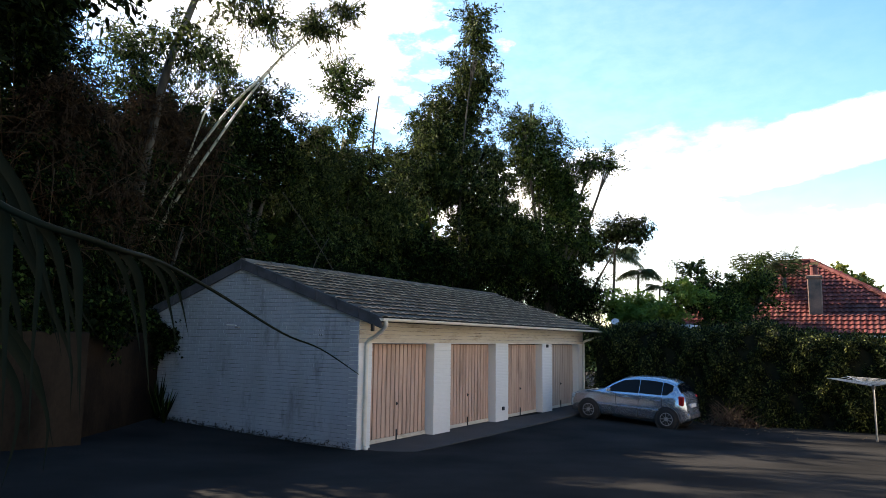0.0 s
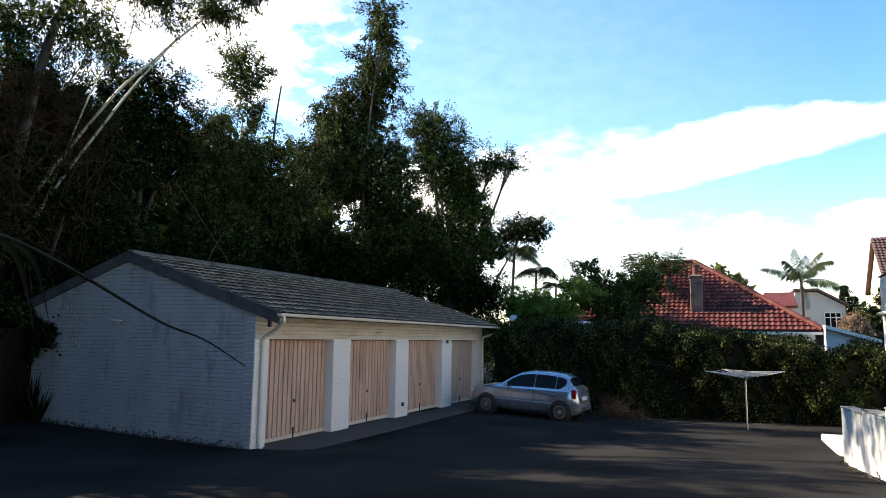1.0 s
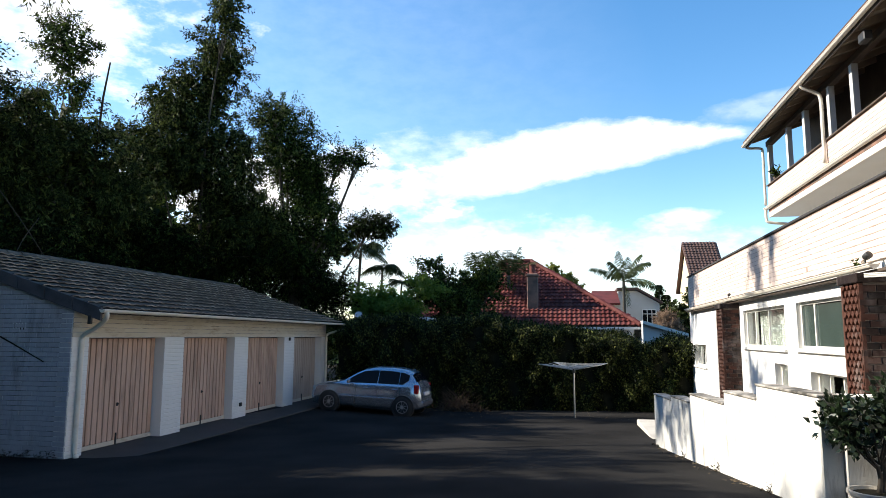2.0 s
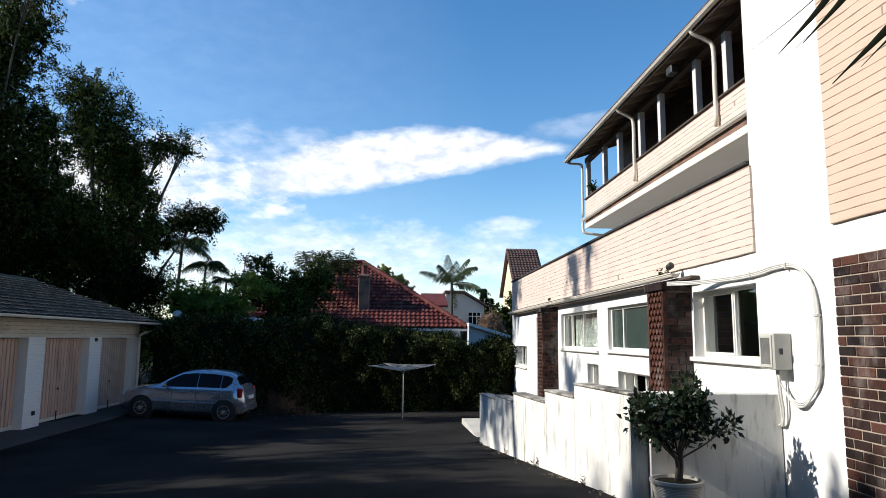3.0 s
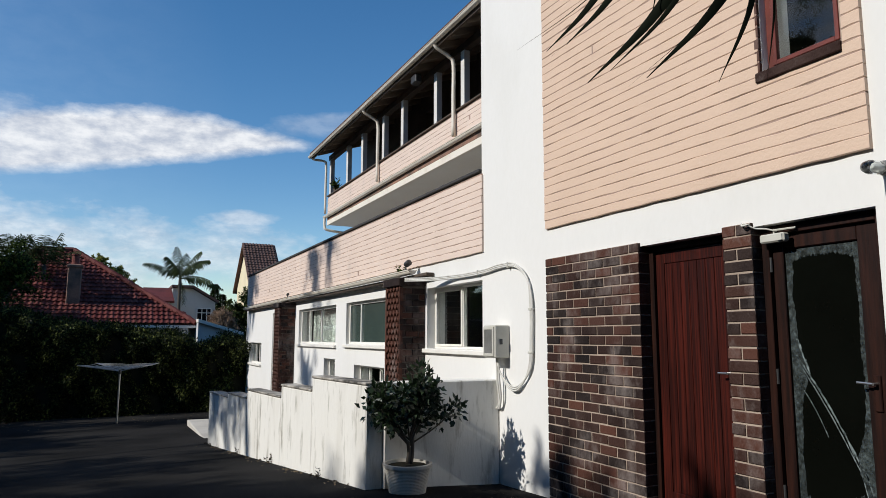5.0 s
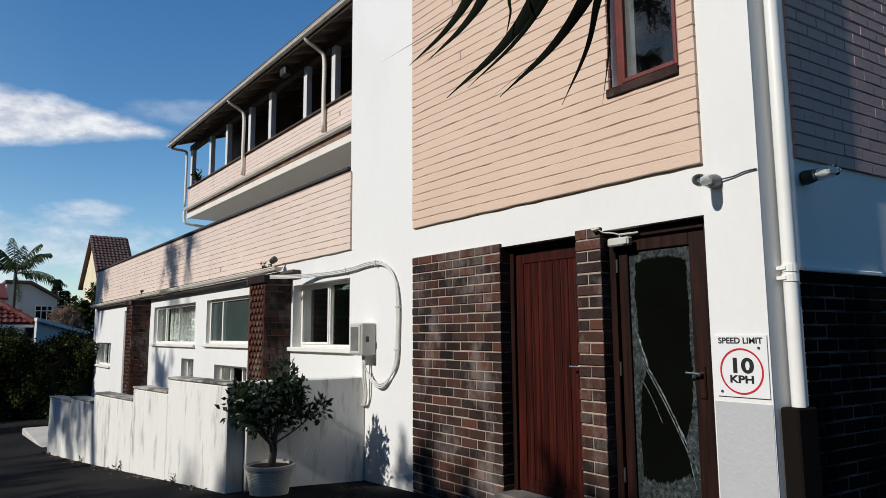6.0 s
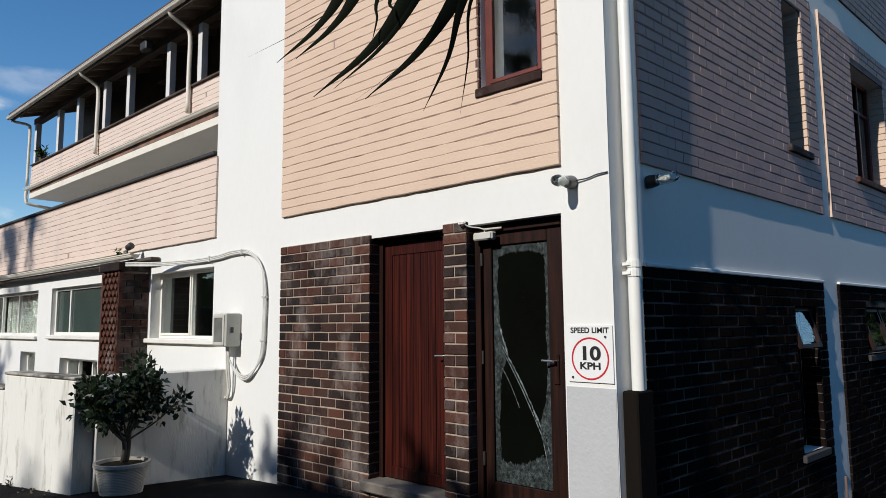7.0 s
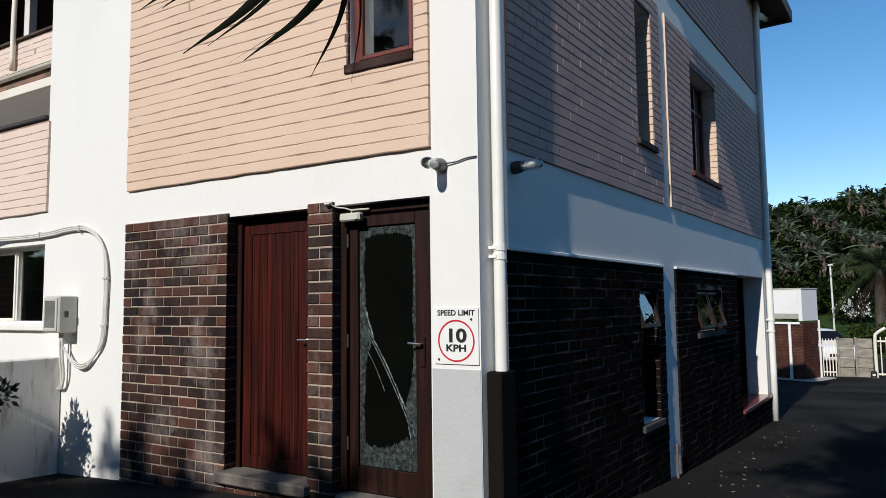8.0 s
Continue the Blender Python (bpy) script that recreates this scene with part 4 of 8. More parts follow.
def casement(name, wf, u0, u1, z0, z1, material, label, mullions=(), depth=0.10, fw=0.05, pane=None, transom=None, sill=None, room=True, opened=(), group=""):
    """A window set back in its opening: frame, bars, panes, sill and a dark board for the room's shade behind."""
    ob = thing(name, label, "window", group=group, kind="structure")
    ob.matrix_basis = wf
    bm = bmesh.new()
    for a, b, c, d in ((u0, u0 + fw, z0, z1), (u1 - fw, u1, z0, z1), (u0 + fw, u1 - fw, z0, z0 + fw), (u0 + fw, u1 - fw, z1 - fw, z1)):
        box(bm, a, b, depth, depth + 0.06, c, d, 0.004)
    part("window_frame", bm, material, ob)
    us = [u0 + fw, *mullions, u1 - fw]
    for m_ in mullions:
        part("mullion", B(m_ - fw * 0.45, m_ + fw * 0.45, depth + 0.003, depth + 0.055, z0 + fw, z1 - fw, 0.004), material, ob)
    if transom:
        part("transom", B(u0 + fw, u1 - fw, depth + 0.006, depth + 0.05, transom - fw * 0.4, transom + fw * 0.4, 0.004), material, ob)
    for i, (a, b) in enumerate(zip(us, us[1:])):
        g = part("pane", B(a, b, depth + 0.03, depth + 0.036, z0 + fw, z1 - fw), pane or GLASS, ob)
        g.visible_shadow = pane is not None
        if i in opened:
            bm = bmesh.new()
            for c, d, e, f in ((a + 0.004, a + 0.034, z0 + fw, z1 - fw), (b - 0.034, b - 0.004, z0 + fw, z1 - fw), (a + 0.034, b - 0.034, z0 + fw, z0 + fw + 0.03), (a + 0.034, b - 0.034, z1 - fw - 0.03, z1 - fw)):
                box(bm, c, d, depth - 0.012, depth + 0.025, e, f, 0.003)
            part("sash", bm, material, ob)
    if sill:
        part("window_sill", B(u0 - sill, u1 + sill, -0.05, depth + 0.03, z0 - 0.06, z0 - 0.002, 0.008), material if sill < 0.2 else WHITE, ob)
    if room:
        part("room_shade_board", B(u0 - 0.3, u1 + 0.3, 1.3, 1.34, z0 - 0.4, z1 + 0.3), DARK_ROOM, ob)
    return ob


casement("window_1", FRONT, -8.87, -7.20, 1.30, 2.14, FRAME_W, "white-painted window with one open-framed casement", (-8.02,), 0.13, 0.035, None, None, 0.06, True, (0,))
casement("window_2", FRONT, -12.62, -9.6, 1.32, 2.10, FRAME_W, "wide white-painted window with obscured glass", (-11.95, -10.6), 0.07, 0.05, GREEN_GLASS, None, 0.06, False)
w3 = casement("window_3", FRONT, -16.35, -13.3, 1.30, 2.10, FRAME_W, "wide white-painted window with a pale curtain", (-15.6, -14.6), 0.07, 0.05, None, None, 0.06, True)
bm = bmesh.new()
prev = None
for i in range(61):
    u = -15.9 + i * 1.9 / 60
    col = [bm.verts.new((u, 0.25 + 0.03 * math.sin(i * 1.3), z)) for z in (1.32, 2.06)]
    if prev:
        bm.faces.new((prev[0], col[0], col[1], prev[1]))
    prev = col
part("curtain", bm, CURTAIN, w3, "pale hanging curtain", True)
casement("window_4", FRONT, -12.1, -10.55, 0.50, 0.96, FRAME_W, "low white basement window", (-11.6, -11.05), 0.12, 0.04, None, None, None, True)
casement("window_5", FRONT, -14.1, -13.3, 0.55, 1.02, FRAME_W, "small low white window", (-13.6,), 0.12, 0.04, None, None, None, True)
casement("window_6", FRONT, -22.85, -20.95, 0.64, 1.28, FRAME_W, "small white window near the end of the wing", (-22.2, -21.6), 0.08, 0.05, None, None, 0.04, True)
casement("window_7", FRONT, -3.235, -2.66, 3.27, 4.82, RED_FRAME, "red-brown timber casement with a dark brick sill", (), 0.06, 0.045, None, None, None, True, (0,))
bm = B(-3.262, -2.65, -0.05, 0.10, 3.195, 3.265, 0.006)
solo("brick_sill", bm, BRICK, "dark brick sill under the timber casement", "sill", "structure", m=FRONT)
bm = bmesh.new()
for i in range(18):
    box(bm, -3.272, -3.236, -0.028, 0.10, 3.27 + i * 0.086, 3.345 + i * 0.086, 0.004)
solo("brick_reveal", bm, BRICK, "dark brick reveal beside the timber casement", "trim", "structure", m=FRONT)
casement("window_8", SIDE, 3.11, 3.61, 3.17, 4.70, RED_FRAME, "narrow red-brown timber window in the side wall", (), 0.16, 0.045, None, 4.2, None, True)
casement("window_9", SIDE, 5.17, 6.48, 3.14, 4.55, RED_FRAME, "timber window in the side wall", (5.62, 6.05), 0.16, 0.045, None, 4.15, None, True)
casement("window_10", SIDE, 2.97, 3.53, 0.23, 1.60, DARK_WOOD, "tall dark timber window in the face brick", (), 0.16, 0.045, DIM_GLASS, 1.15, None, True)
casement("window_11", SIDE, 5.08, 6.38, 1.06, 1.61, DARK_WOOD, "dark top-hung timber window in the face brick", (5.73,), 0.12, 0.045, None, None, None, True)
for u0, u1, z in ((3.05, 3.65, 3.17), (5.10, 6.54, 3.14)):
    solo("brick_sill", B(u0, u1, -0.06, 0.14, z - 0.07, z - 0.003, 0.006), BRICK, "dark brick window sill on the side wall", "sill", "structure", m=SIDE)
for u0, u1, z in ((2.93, 3.57, 0.23), (5.03, 6.43, 1.06)):
    solo("brick_sill", B(u0, u1, -0.055, 0.14, z - 0.07, z - 0.003, 0.006), DARK_CONCRETE, "dark sill in the face brick wall", "sill", "structure", m=SIDE)
for u, z0, z1 in ((3.61, 3.17, 4.70), (6.48, 3.14, 4.55)):
    bm = bmesh.new()
    for i in range(int((z1 - z0) / 0.0865)):
        box(bm, u - 0.012, u + 0.02, -0.022, 0.155, z0 + i * 0.0865, z0 + i * 0.0865 + 0.079, 0.004)
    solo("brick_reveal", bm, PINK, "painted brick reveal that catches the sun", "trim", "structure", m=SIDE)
for u, z0, z1, d in ((3.53, 0.23, 1.60, 0.155), (6.38, 1.06, 1.61, 0.115)):
    bm = bmesh.new()
    for i in range(int((z1 - z0) / 0.0865)):
        box(bm, u - 0.010, u + 0.02, -0.020, d, z0 + i * 0.0865, z0 + i * 0.0865 + 0.078, 0.004)
    solo("brick_reveal", bm, BRICK_SIDE, "dark brick reveal beside the timber window", "trim", "structure", m=SIDE)
    solo("reveal_joint", B(u - 0.006, u + 0.018, -0.012, d, z0, z1), MORTAR_DARK, "mortar behind the brick reveal", "trim", "structure", m=SIDE)
# top-hung sashes that stand open
for u0, u1, z0, z1, tilt in ((2.99, 3.51, 1.18, 1.58, 15), (5.11, 5.71, 1.09, 1.58, 15), (5.76, 6.35, 1.09, 1.58, 15)):
    sash = thing("open_sash", "dark timber sash propped open at the bottom", "window sash")
    sash.matrix_basis = SIDE @ Matrix.Translation(((u0 + u1) / 2, 0.06, z1)) @ Matrix.Rotation(radians(-tilt), 4, "X")
    w, h = (u1 - u0) / 2, z1 - z0
    bm = bmesh.new()
    for a, b, c, d in ((-w, -w + 0.04, -h, 0), (w - 0.04, w, -h, 0), (-w + 0.04, w - 0.04, -h, -h + 0.04), (-w + 0.04, w - 0.04, -0.04, 0)):
        box(bm, a, b, -0.02, 0.02, c, d, 0.003)
    part("sash_frame", bm, DARK_WOOD, sash)
    part("pane", B(-w + 0.04, w - 0.04, -0.003, 0.003, -h + 0.04, -0.04), GLASS, sash).visible_shadow = False

# doors
def plank_door():
    ob = thing("door_1", "closed varnished mahogany door with vertical boards", "door", kind="structure")
    ob.matrix_basis = FRONT
    bm = bmesh.new()
    for a, b, c, d in ((-4.511, -4.465, 0.146, 2.213), (-3.677, -3.631, 0.146, 2.213), (-4.465, -3.677, 2.165, 2.213)):
        box(bm, a, b, 0.09, 0.17, c, d, 0.004)
    part("door_frame", bm, DARK_WOOD, ob)
    bm = bmesh.new()
    for a, b, c, d in ((-4.46, -4.37, 0.155, 2.16), (-3.77, -3.68, 0.155, 2.16), (-4.37, -3.77, 2.06, 2.16), (-4.37, -3.77, 0.155, 0.25)):
        box(bm, a, b, 0.115, 0.155, c, d, 0.004)
    part("door_rails", bm, MAHOGANY, ob)
    w = 0.60 / 7
    for i in range(7):
        part("board", B(-4.37 + i * w + 0.002, -4.37 + (i + 1) * w - 0.002, 0.122, 0.148, 0.25, 2.06, 0.003), MAHOGANY, ob)
    bm = B(-3.745, -3.705, 0.105, 0.118, 1.06, 1.26, 0.004)
    tube(bm, [(-3.725, 0.11, 1.2), (-3.725, 0.055, 1.2)], 0.009)
    tube(bm, [(-3.725, 0.058, 1.2), (-3.80, 0.05, 1.2)], 0.009, 0.007)
    part("door_handle", bm, METAL, ob, "chrome lever handle")
    return ob


plank_door()


def cloudy_film():
    """Thin crazed film: clear between its cloudy flecks."""
    m = mat("cloudy_film", (0.15, 0.19, 0.19), 0.5, (0.04, 0.05, 0.05), 30, 160, 0.9, 0.2, 120)
    nt = m.node_tree
    noise_tex = nt.nodes.new("ShaderNodeTexNoise")
    noise_tex.inputs["Scale"].default_value, noise_tex.inputs["Detail"].default_value = 38, 12
    noise_tex.inputs["Roughness"].default_value = 0.78
    geo = nt.nodes.new("ShaderNodeNewGeometry")
    nt.links.new(geo.outputs["Position"], noise_tex.inputs["Vector"])
    cut = nt.nodes.new("ShaderNodeMapRange")
    cut.inputs["From Min"].default_value, cut.inputs["From Max"].default_value = 0.36, 0.72
    nt.links.new(noise_tex.outputs[0], cut.inputs["Value"])
    clear = nt.nodes.new("ShaderNodeBsdfTransparent")
    sh = nt.nodes.new("ShaderNodeMixShader")
    nt.links.new(cut.outputs[0], sh.inputs[0])
    nt.links.new(clear.outputs[0], sh.inputs[1])
    nt.links.new(nt.nodes["Principled BSDF"].outputs[0], sh.inputs[2])
    nt.links.new(sh.outputs[0], nt.nodes["Material Output"].inputs["Surface"])
    return m


def glass_door():
    ob = thing("door_2", "dark-framed glazed door with peeling window film", "door", kind="structure")
    ob.matrix_basis = FRONT
    bm = bmesh.new()
    for a, b, c, d in ((-3.385, -3.33, 0.10, 2.213), (-2.60, -2.544, 0.10, 2.213), (-3.33, -2.60, 2.15, 2.213)):
        box(bm, a, b, 0.07, 0.17, c, d, 0.004)
    part("door_frame", bm, DARK_WOOD, ob)
    bm = bmesh.new()
    for a, b, c, d in ((-3.325, -3.245, 0.11, 2.145), (-2.735, -2.605, 0.11, 2.145), (-3.245, -2.735, 2.05, 2.145), (-3.245, -2.735, 0.11, 0.29)):
        box(bm, a, b, 0.10, 0.145, c, d, 0.005)
    part("door_stiles", bm, DARK_WOOD, ob)
    # Near-black opaque pane stands for the unlit room behind the door.
    part("pane", B(-3.245, -2.735, 0.12, 0.126, 0.29, 2.05), mat("room_shade_olive_glass", (0.0035, 0.0042, 0.003), 0.2, (0.002, 0.0022, 0.0016), 2, 20, 0.6, 0.02, 20, spec=0.08), ob)
    rng = np.random.default_rng(11)
    bm = bmesh.new()

    def ribbon(pts, widths):
        prev = None
        for (u, z, nu, nz), w in zip(pts, widths):
            a, b = bm.verts.new((u, 0.1182, z)), bm.verts.new((u + nu * w, 0.1182, z + nz * w))
            if prev:
                bm.faces.new((prev[0], a, b, prev[1]))
            prev = (a, b)

    n = 90
    zs = np.linspace(0.30, 2.04, n)
    ribbon([(-3.24, z, 1, 0) for z in zs], 0.030 + 0.014 * np.abs(np.sin(zs * 9)) + rng.uniform(0, 0.010, n) + 0.055 * np.exp(-((zs - 1.22) / 0.20) ** 2))
    ribbon([(-2.74, z, -1, 0) for z in zs], 0.016 + 0.010 * np.abs(np.sin(zs * 7 + 1)) + rng.uniform(0, 0.01, n) + 0.075 * np.exp(-((zs - 0.72) / 0.16) ** 2))
    us = np.linspace(-3.235, -2.745, n)
    ribbon([(u, 2.045, 0, -1) for u in us], 0.045 + rng.uniform(0, 0.02, n) + 0.06 * np.abs((us + 2.99) / 0.25) ** 3)
    ribbon([(u, 0.295, 0, 1) for u in us], 0.19 + rng.uniform(-0.015, 0.015, n) + 0.05 * np.sin(us * 9 + 1.0))
    part("cloudy_film", bm, cloudy_film(), ob, "cloudy peeling window film")
    bm = bmesh.new()
    # torn edges running across the glass
    for s, e, w, lift in (((-3.21, 1.34), (-2.79, 0.62), 0.011, 0.04), ((-3.20, 1.30), (-2.83, 0.66), 0.006, 0.03), ((-3.17, 1.12), (-3.02, 0.84), 0.004, 0.02), ((-3.22, 1.50), (-3.12, 1.22), 0.014, 0.0), ((-3.12, 1.20), (-2.86, 0.74), 0.003, 0.05),
                          ((-2.84, 0.72), (-2.78, 0.44), 0.006, 0.0), ((-2.80, 0.66), (-2.755, 0.50), 0.012, 0.0)):
        t = np.linspace(0, 1, 30)
        ribbon([(s[0] + (e[0] - s[0]) * k, s[1] + (e[1] - s[1]) * k + lift * math.sin(k * 3.1), 0.8, 0.5) for k in t], w * (0.6 + 0.8 * rng.uniform(size=30)))
    part("peeling_film", bm, mat("peeling_film", (0.30, 0.36, 0.36), 0.45, (0.05, 0.065, 0.065), 40, 260, 0.9, 0.3, 120), ob, "torn edges of the window film")
    part("handle_plate", B(-2.695, -2.650, 0.088, 0.10, 1.03, 1.24, 0.004), DARK_WOOD, ob, "dark handle plate")
    bm = bmesh.new()
    tube(bm, [(-2.672, 0.10, 1.19), (-2.672, 0.045, 1.19)], 0.009)
    tube(bm, [(-2.672, 0.048, 1.19), (-2.765, 0.045, 1.195)], 0.009, 0.007)
    part("door_handle", bm, METAL, ob, "chrome lever handle")
    bm = B(-3.345, -3.155, 0.0, 0.06, 2.09, 2.15, 0.010)
    box(bm, -3.20, -3.165, -0.006, 0.0, 2.10, 2.14)
    tube(bm, [(-3.25, 0.03, 2.15), (-3.25, 0.03, 2.175), (-3.10, 0.05, 2.175)], 0.007, None, 6)
    part("door_closer", bm, BOX_GREY, ob, "pale grey door closer box")
    bm = bmesh.new()
    for z in (0.45, 1.2, 1.95):
        tube(bm, [(-3.328, 0.085, z - 0.05), (-3.328, 0.085, z + 0.05)], 0.010)
    part("hinge", bm, DARK_METAL, ob)
    return ob


glass_door()
solo("door_step", B(-4.56, -3.60, -0.10, 0.16, 0.055, 0.144, 0.012), STEP, "worn concrete step below the boarded door", "step", "structure", m=FRONT)
solo("door_step", B(-3.37, -2.55, -0.03, 0.16, -0.02, 0.098, 0.012), STEP, "worn concrete step below the glazed door", "step", "structure", m=FRONT)
brick_field(wall_front, Matrix(), -4.511, -2.56, -0.155, 0.03, BM_DARK, RNG, BRICK, proud=0.025, depth=0.15)
part("mortar_bed", B(-4.51, -2.56, -0.015, 0.14, -0.5, 0.05), MORTAR, wall_front)


def loose_wires():
    bm = T(curve_pts([(-3.42, -0.04, 2.21), (-3.40, -0.07, 2.235), (-3.36, -0.02, 2.20), (-3.30, 0.02, 2.19), (-3.25, 0.06, 2.17)], 16), 0.006, None, 5)
    tube(bm, curve_pts([(-3.45, -0.035, 2.24), (-3.41, -0.075, 2.22), (-3.37, -0.05, 2.23)], 12), 0.009, 0.005, 5)
    solo("loose_wires", bm, CABLE_W, "bundle of frayed wires above the glazed door", "wire", m=FRONT, smooth=True)


loose_wires()


def speed_sign():
    ob = thing("speed_sign", "white speed limit board with red ring, screwed to the plaster", "sign")
    ob.matrix_basis = FRONT
    u0, u1, z0, z1 = -2.51, -2.176, 1.068, 1.440
    part("board", B(u0, u1, -0.012, -0.004, z0, z1, 0.001), SIGN_W, ob)
    bm = bmesh.new()
    c, zc, n = (u0 + u1) / 2, z0 + 0.155, 48
    rings = [[bm.verts.new((c + r * math.cos(2 * math.pi * k / n), -0.0145, zc + r * math.sin(2 * math.pi * k / n))) for k in range(n)] for r in (0.128, 0.139)]
    for k in range(n):
        bm.faces.new((rings[0][k], rings[0][(k + 1) % n], rings[1][(k + 1) % n], rings[1][k]))
    part("red_ring", bm, SIGN_R, ob, "thin red ring")

    def words(text, size, z, wide, bold):
        cu = bpy.data.curves.new("lettering", "FONT")
        cu.body, cu.size, cu.align_x, cu.align_y, cu.offset = text, size, "CENTER", "CENTER", size * bold
        cu.materials.append(SIGN_K)
        t = new("lettering", cu)
        t.parent = ob
        t.matrix_basis = Matrix.Translation((c, -0.0145, z)) @ Matrix.Rotation(radians(90), 4, "X") @ Matrix.Diagonal((wide, 1, 1, 1))

    words("SPEED LIMIT", 0.050, z1 - 0.034, 1.06, 0.024)
    words("10", 0.122, zc + 0.030, 1.30, 0.034)
    words("KPH", 0.062, zc - 0.050, 1.34, 0.034)
    for u, z in ((u0 + 0.035, z0 + 0.03), (u1 - 0.05, z1 - 0.075)):
        part("screw", T([(u, -0.012, z), (u, -0.018, z)], 0.008), DARK_METAL, ob)


speed_sign()


def bulkhead_lamp(m, label):
    """A glass jar lamp on a round base, its axis out of the wall."""
    ob = thing("wall_lamp", label, "lamp", group="wall lamps at the corner")
    ob.matrix_basis = m
    turn = Matrix.Rotation(radians(90), 4, "X")
    part("base", lathe(bmesh.new(), ((0.045, 0), (0.048, 0.02), (0.042, 0.07), (0.036, 0.085)), 20, turn), DARK_METAL if "dark" in label else GREY_METAL, ob, smooth=True)
    jar = lathe(bmesh.new(), ((0.036, 0.085), (0.040, 0.10), (0.040, 0.19), (0.030, 0.225), (0.008, 0.238)), 20, turn)
    part("glass_jar", jar, GLASS, ob, "clear glass jar", True).visible_shadow = True
    part("bulb", lathe(bmesh.new(), ((0.008, 0.09), (0.009, 0.105), (0.014, 0.12), (0.015, 0.15), (0.012, 0.175), (0.003, 0.18)), 16, turn), FRAME_W, ob, "white bulb", True)
    return ob


bulkhead_lamp(FRONT @ Matrix.Translation((-2.445, 0, 2.415)) @ Matrix.Rotation(radians(4), 4, "X"), "grey jar lamp on the sunlit front wall")
bulkhead_lamp(SIDE @ Matrix.Translation((0.47, 0, 2.44)) @ Matrix.Rotation(radians(-3), 4, "X"), "dark-based jar lamp on the shaded side wall")
solo("lamp_wire", T(curve_pts([(-2.40, -0.02, 2.42), (-2.32, -0.012, 2.425), (-2.25, -0.012, 2.44), (-2.17, -0.01, 2.445)], 16), 0.005, None, 5), CABLE_K, "thin dark wire between the wall lamps", "wire", m=FRONT, smooth=True)


def downpipe(name, m, pts, r, label, clips=(), foot=None, material=None):
    ob = thing(name, label, "downpipe")
    ob.matrix_basis = m
    part("pipe", T(curve_pts(pts, 24) if len(pts) > 2 else pts, r, None, 14), material or PIPE, ob, smooth=True)
    for c in clips:
        bm = T([(c[0], c[1], c[2] - 0.022), (c[0], c[1], c[2] + 0.022)], r * 1.14, None, 14)
        box(bm, c[0] - r * 1.3, c[0] + r * 1.0, c[1] - 0.004, c[1] + r * 1.3, c[2] - 0.010, c[2] + 0.010)
        part("pipe_clip", bm, material or PIPE, ob)
    return ob


downpipe("corner_downpipe", SIDE, [(0.15, -0.06, 1.0), (0.15, -0.06, 8.2)], 0.042, "cream downpipe at the corner of the block", [(0.15, -0.06, 1.78), (0.15, -0.06, 1.84)])
solo("pipe_casing", B(0.045, 0.24, -0.115, -0.002, -0.5, 1.02, 0.01), BLACK_WOOD_SHADE, "black weathered timber casing round the pipe's foot", "casing", m=SIDE)
solo("plaster_dado", B(-2.535, -2.168, -0.005, 0.004, -0.35, 1.035, 0.002), GREY_PLASTER, "greyed plaster dado on the corner pier", "trim", "structure", m=FRONT)
downpipe("far_downpipe", SIDE, [(9.72, -0.07, -0.72), (9.72, -0.07, 6.55), (9.78, -0.10, 6.8), (10.6, -0.10, 7.02)], 0.055, "white downpipe at the far end of the side wall", [(9.72, -0.07, 0.9), (9.72, -0.07, 3.4), (9.72, -0.07, 1.1)])
downpipe("pier_pipe", SIDE, [(3.92, -0.05, -0.62), (3.92, -0.05, -0.1)], 0.014, "thin rusty pipe at the foot of the plaster pier", material=CHIMNEY)

# porch at the far end of the side wall
bm = B(9.50, 9.80, 0.302, 0.34, -0.9, 1.86, 0.01)
solo("porch_post", bm, WHITE, "white plastered corner post of the porch", "post", "structure", m=SIDE)
solo("porch_sill", B(7.40, 9.84, -0.05, 0.36, -0.275, -0.215, 0.01), SILL_TILE, "polished red tile sill of the porch", "sill", "structure", m=SIDE)
# The porch's shade is put into black surfaces.
solo("porch_ceiling", B(7.2, 9.5, 0.31, 2.0, 2.0, 2.08), BLACK_WOOD_SHADE, "porch ceiling with its shade in black", "ceiling", "structure", m=SIDE)
solo("porch_end", B(9.52, 9.79, 0.345, 2.1, -1.0, 2.4), BLACK_WOOD_SHADE, "porch far wall with its shade in black", "wall", "structure", m=SIDE)
solo("porch_back", B(7.2, 9.4, 2.0, 2.1, -1.0, 2.4), BLACK_WOOD_SHADE, "porch back wall with its shade in black", "wall", "structure", m=SIDE)
solo("porch_cheek", B(7.15, 7.25, 0.32, 2.0, -1.0, 2.4), BLACK_WOOD_SHADE, "porch end wall with its shade in black", "wall", "structure", m=SIDE)
solo("porch_floor", B(7.3, 9.8, 0.36, 2.0, -0.6, -0.45), SILL_TILE, "red tiled porch floor", "floor", "structure", m=SIDE)
# eave and projecting bay at the far end
bm = B(9.0, 10.9, -0.45, 3.5, 7.05, 7.12)
box(bm, 9.0, 10.95, -0.52, -0.45, 6.98, 7.22)
box(bm, 10.9, 10.97, -0.52, 3.5, 6.98, 7.22)
solo("far_eave", bm, SOFFIT, "dark timber eave at the far corner", "eave", "structure", m=SIDE)
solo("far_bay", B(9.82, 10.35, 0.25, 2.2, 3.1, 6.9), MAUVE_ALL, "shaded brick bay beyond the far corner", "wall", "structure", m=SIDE)
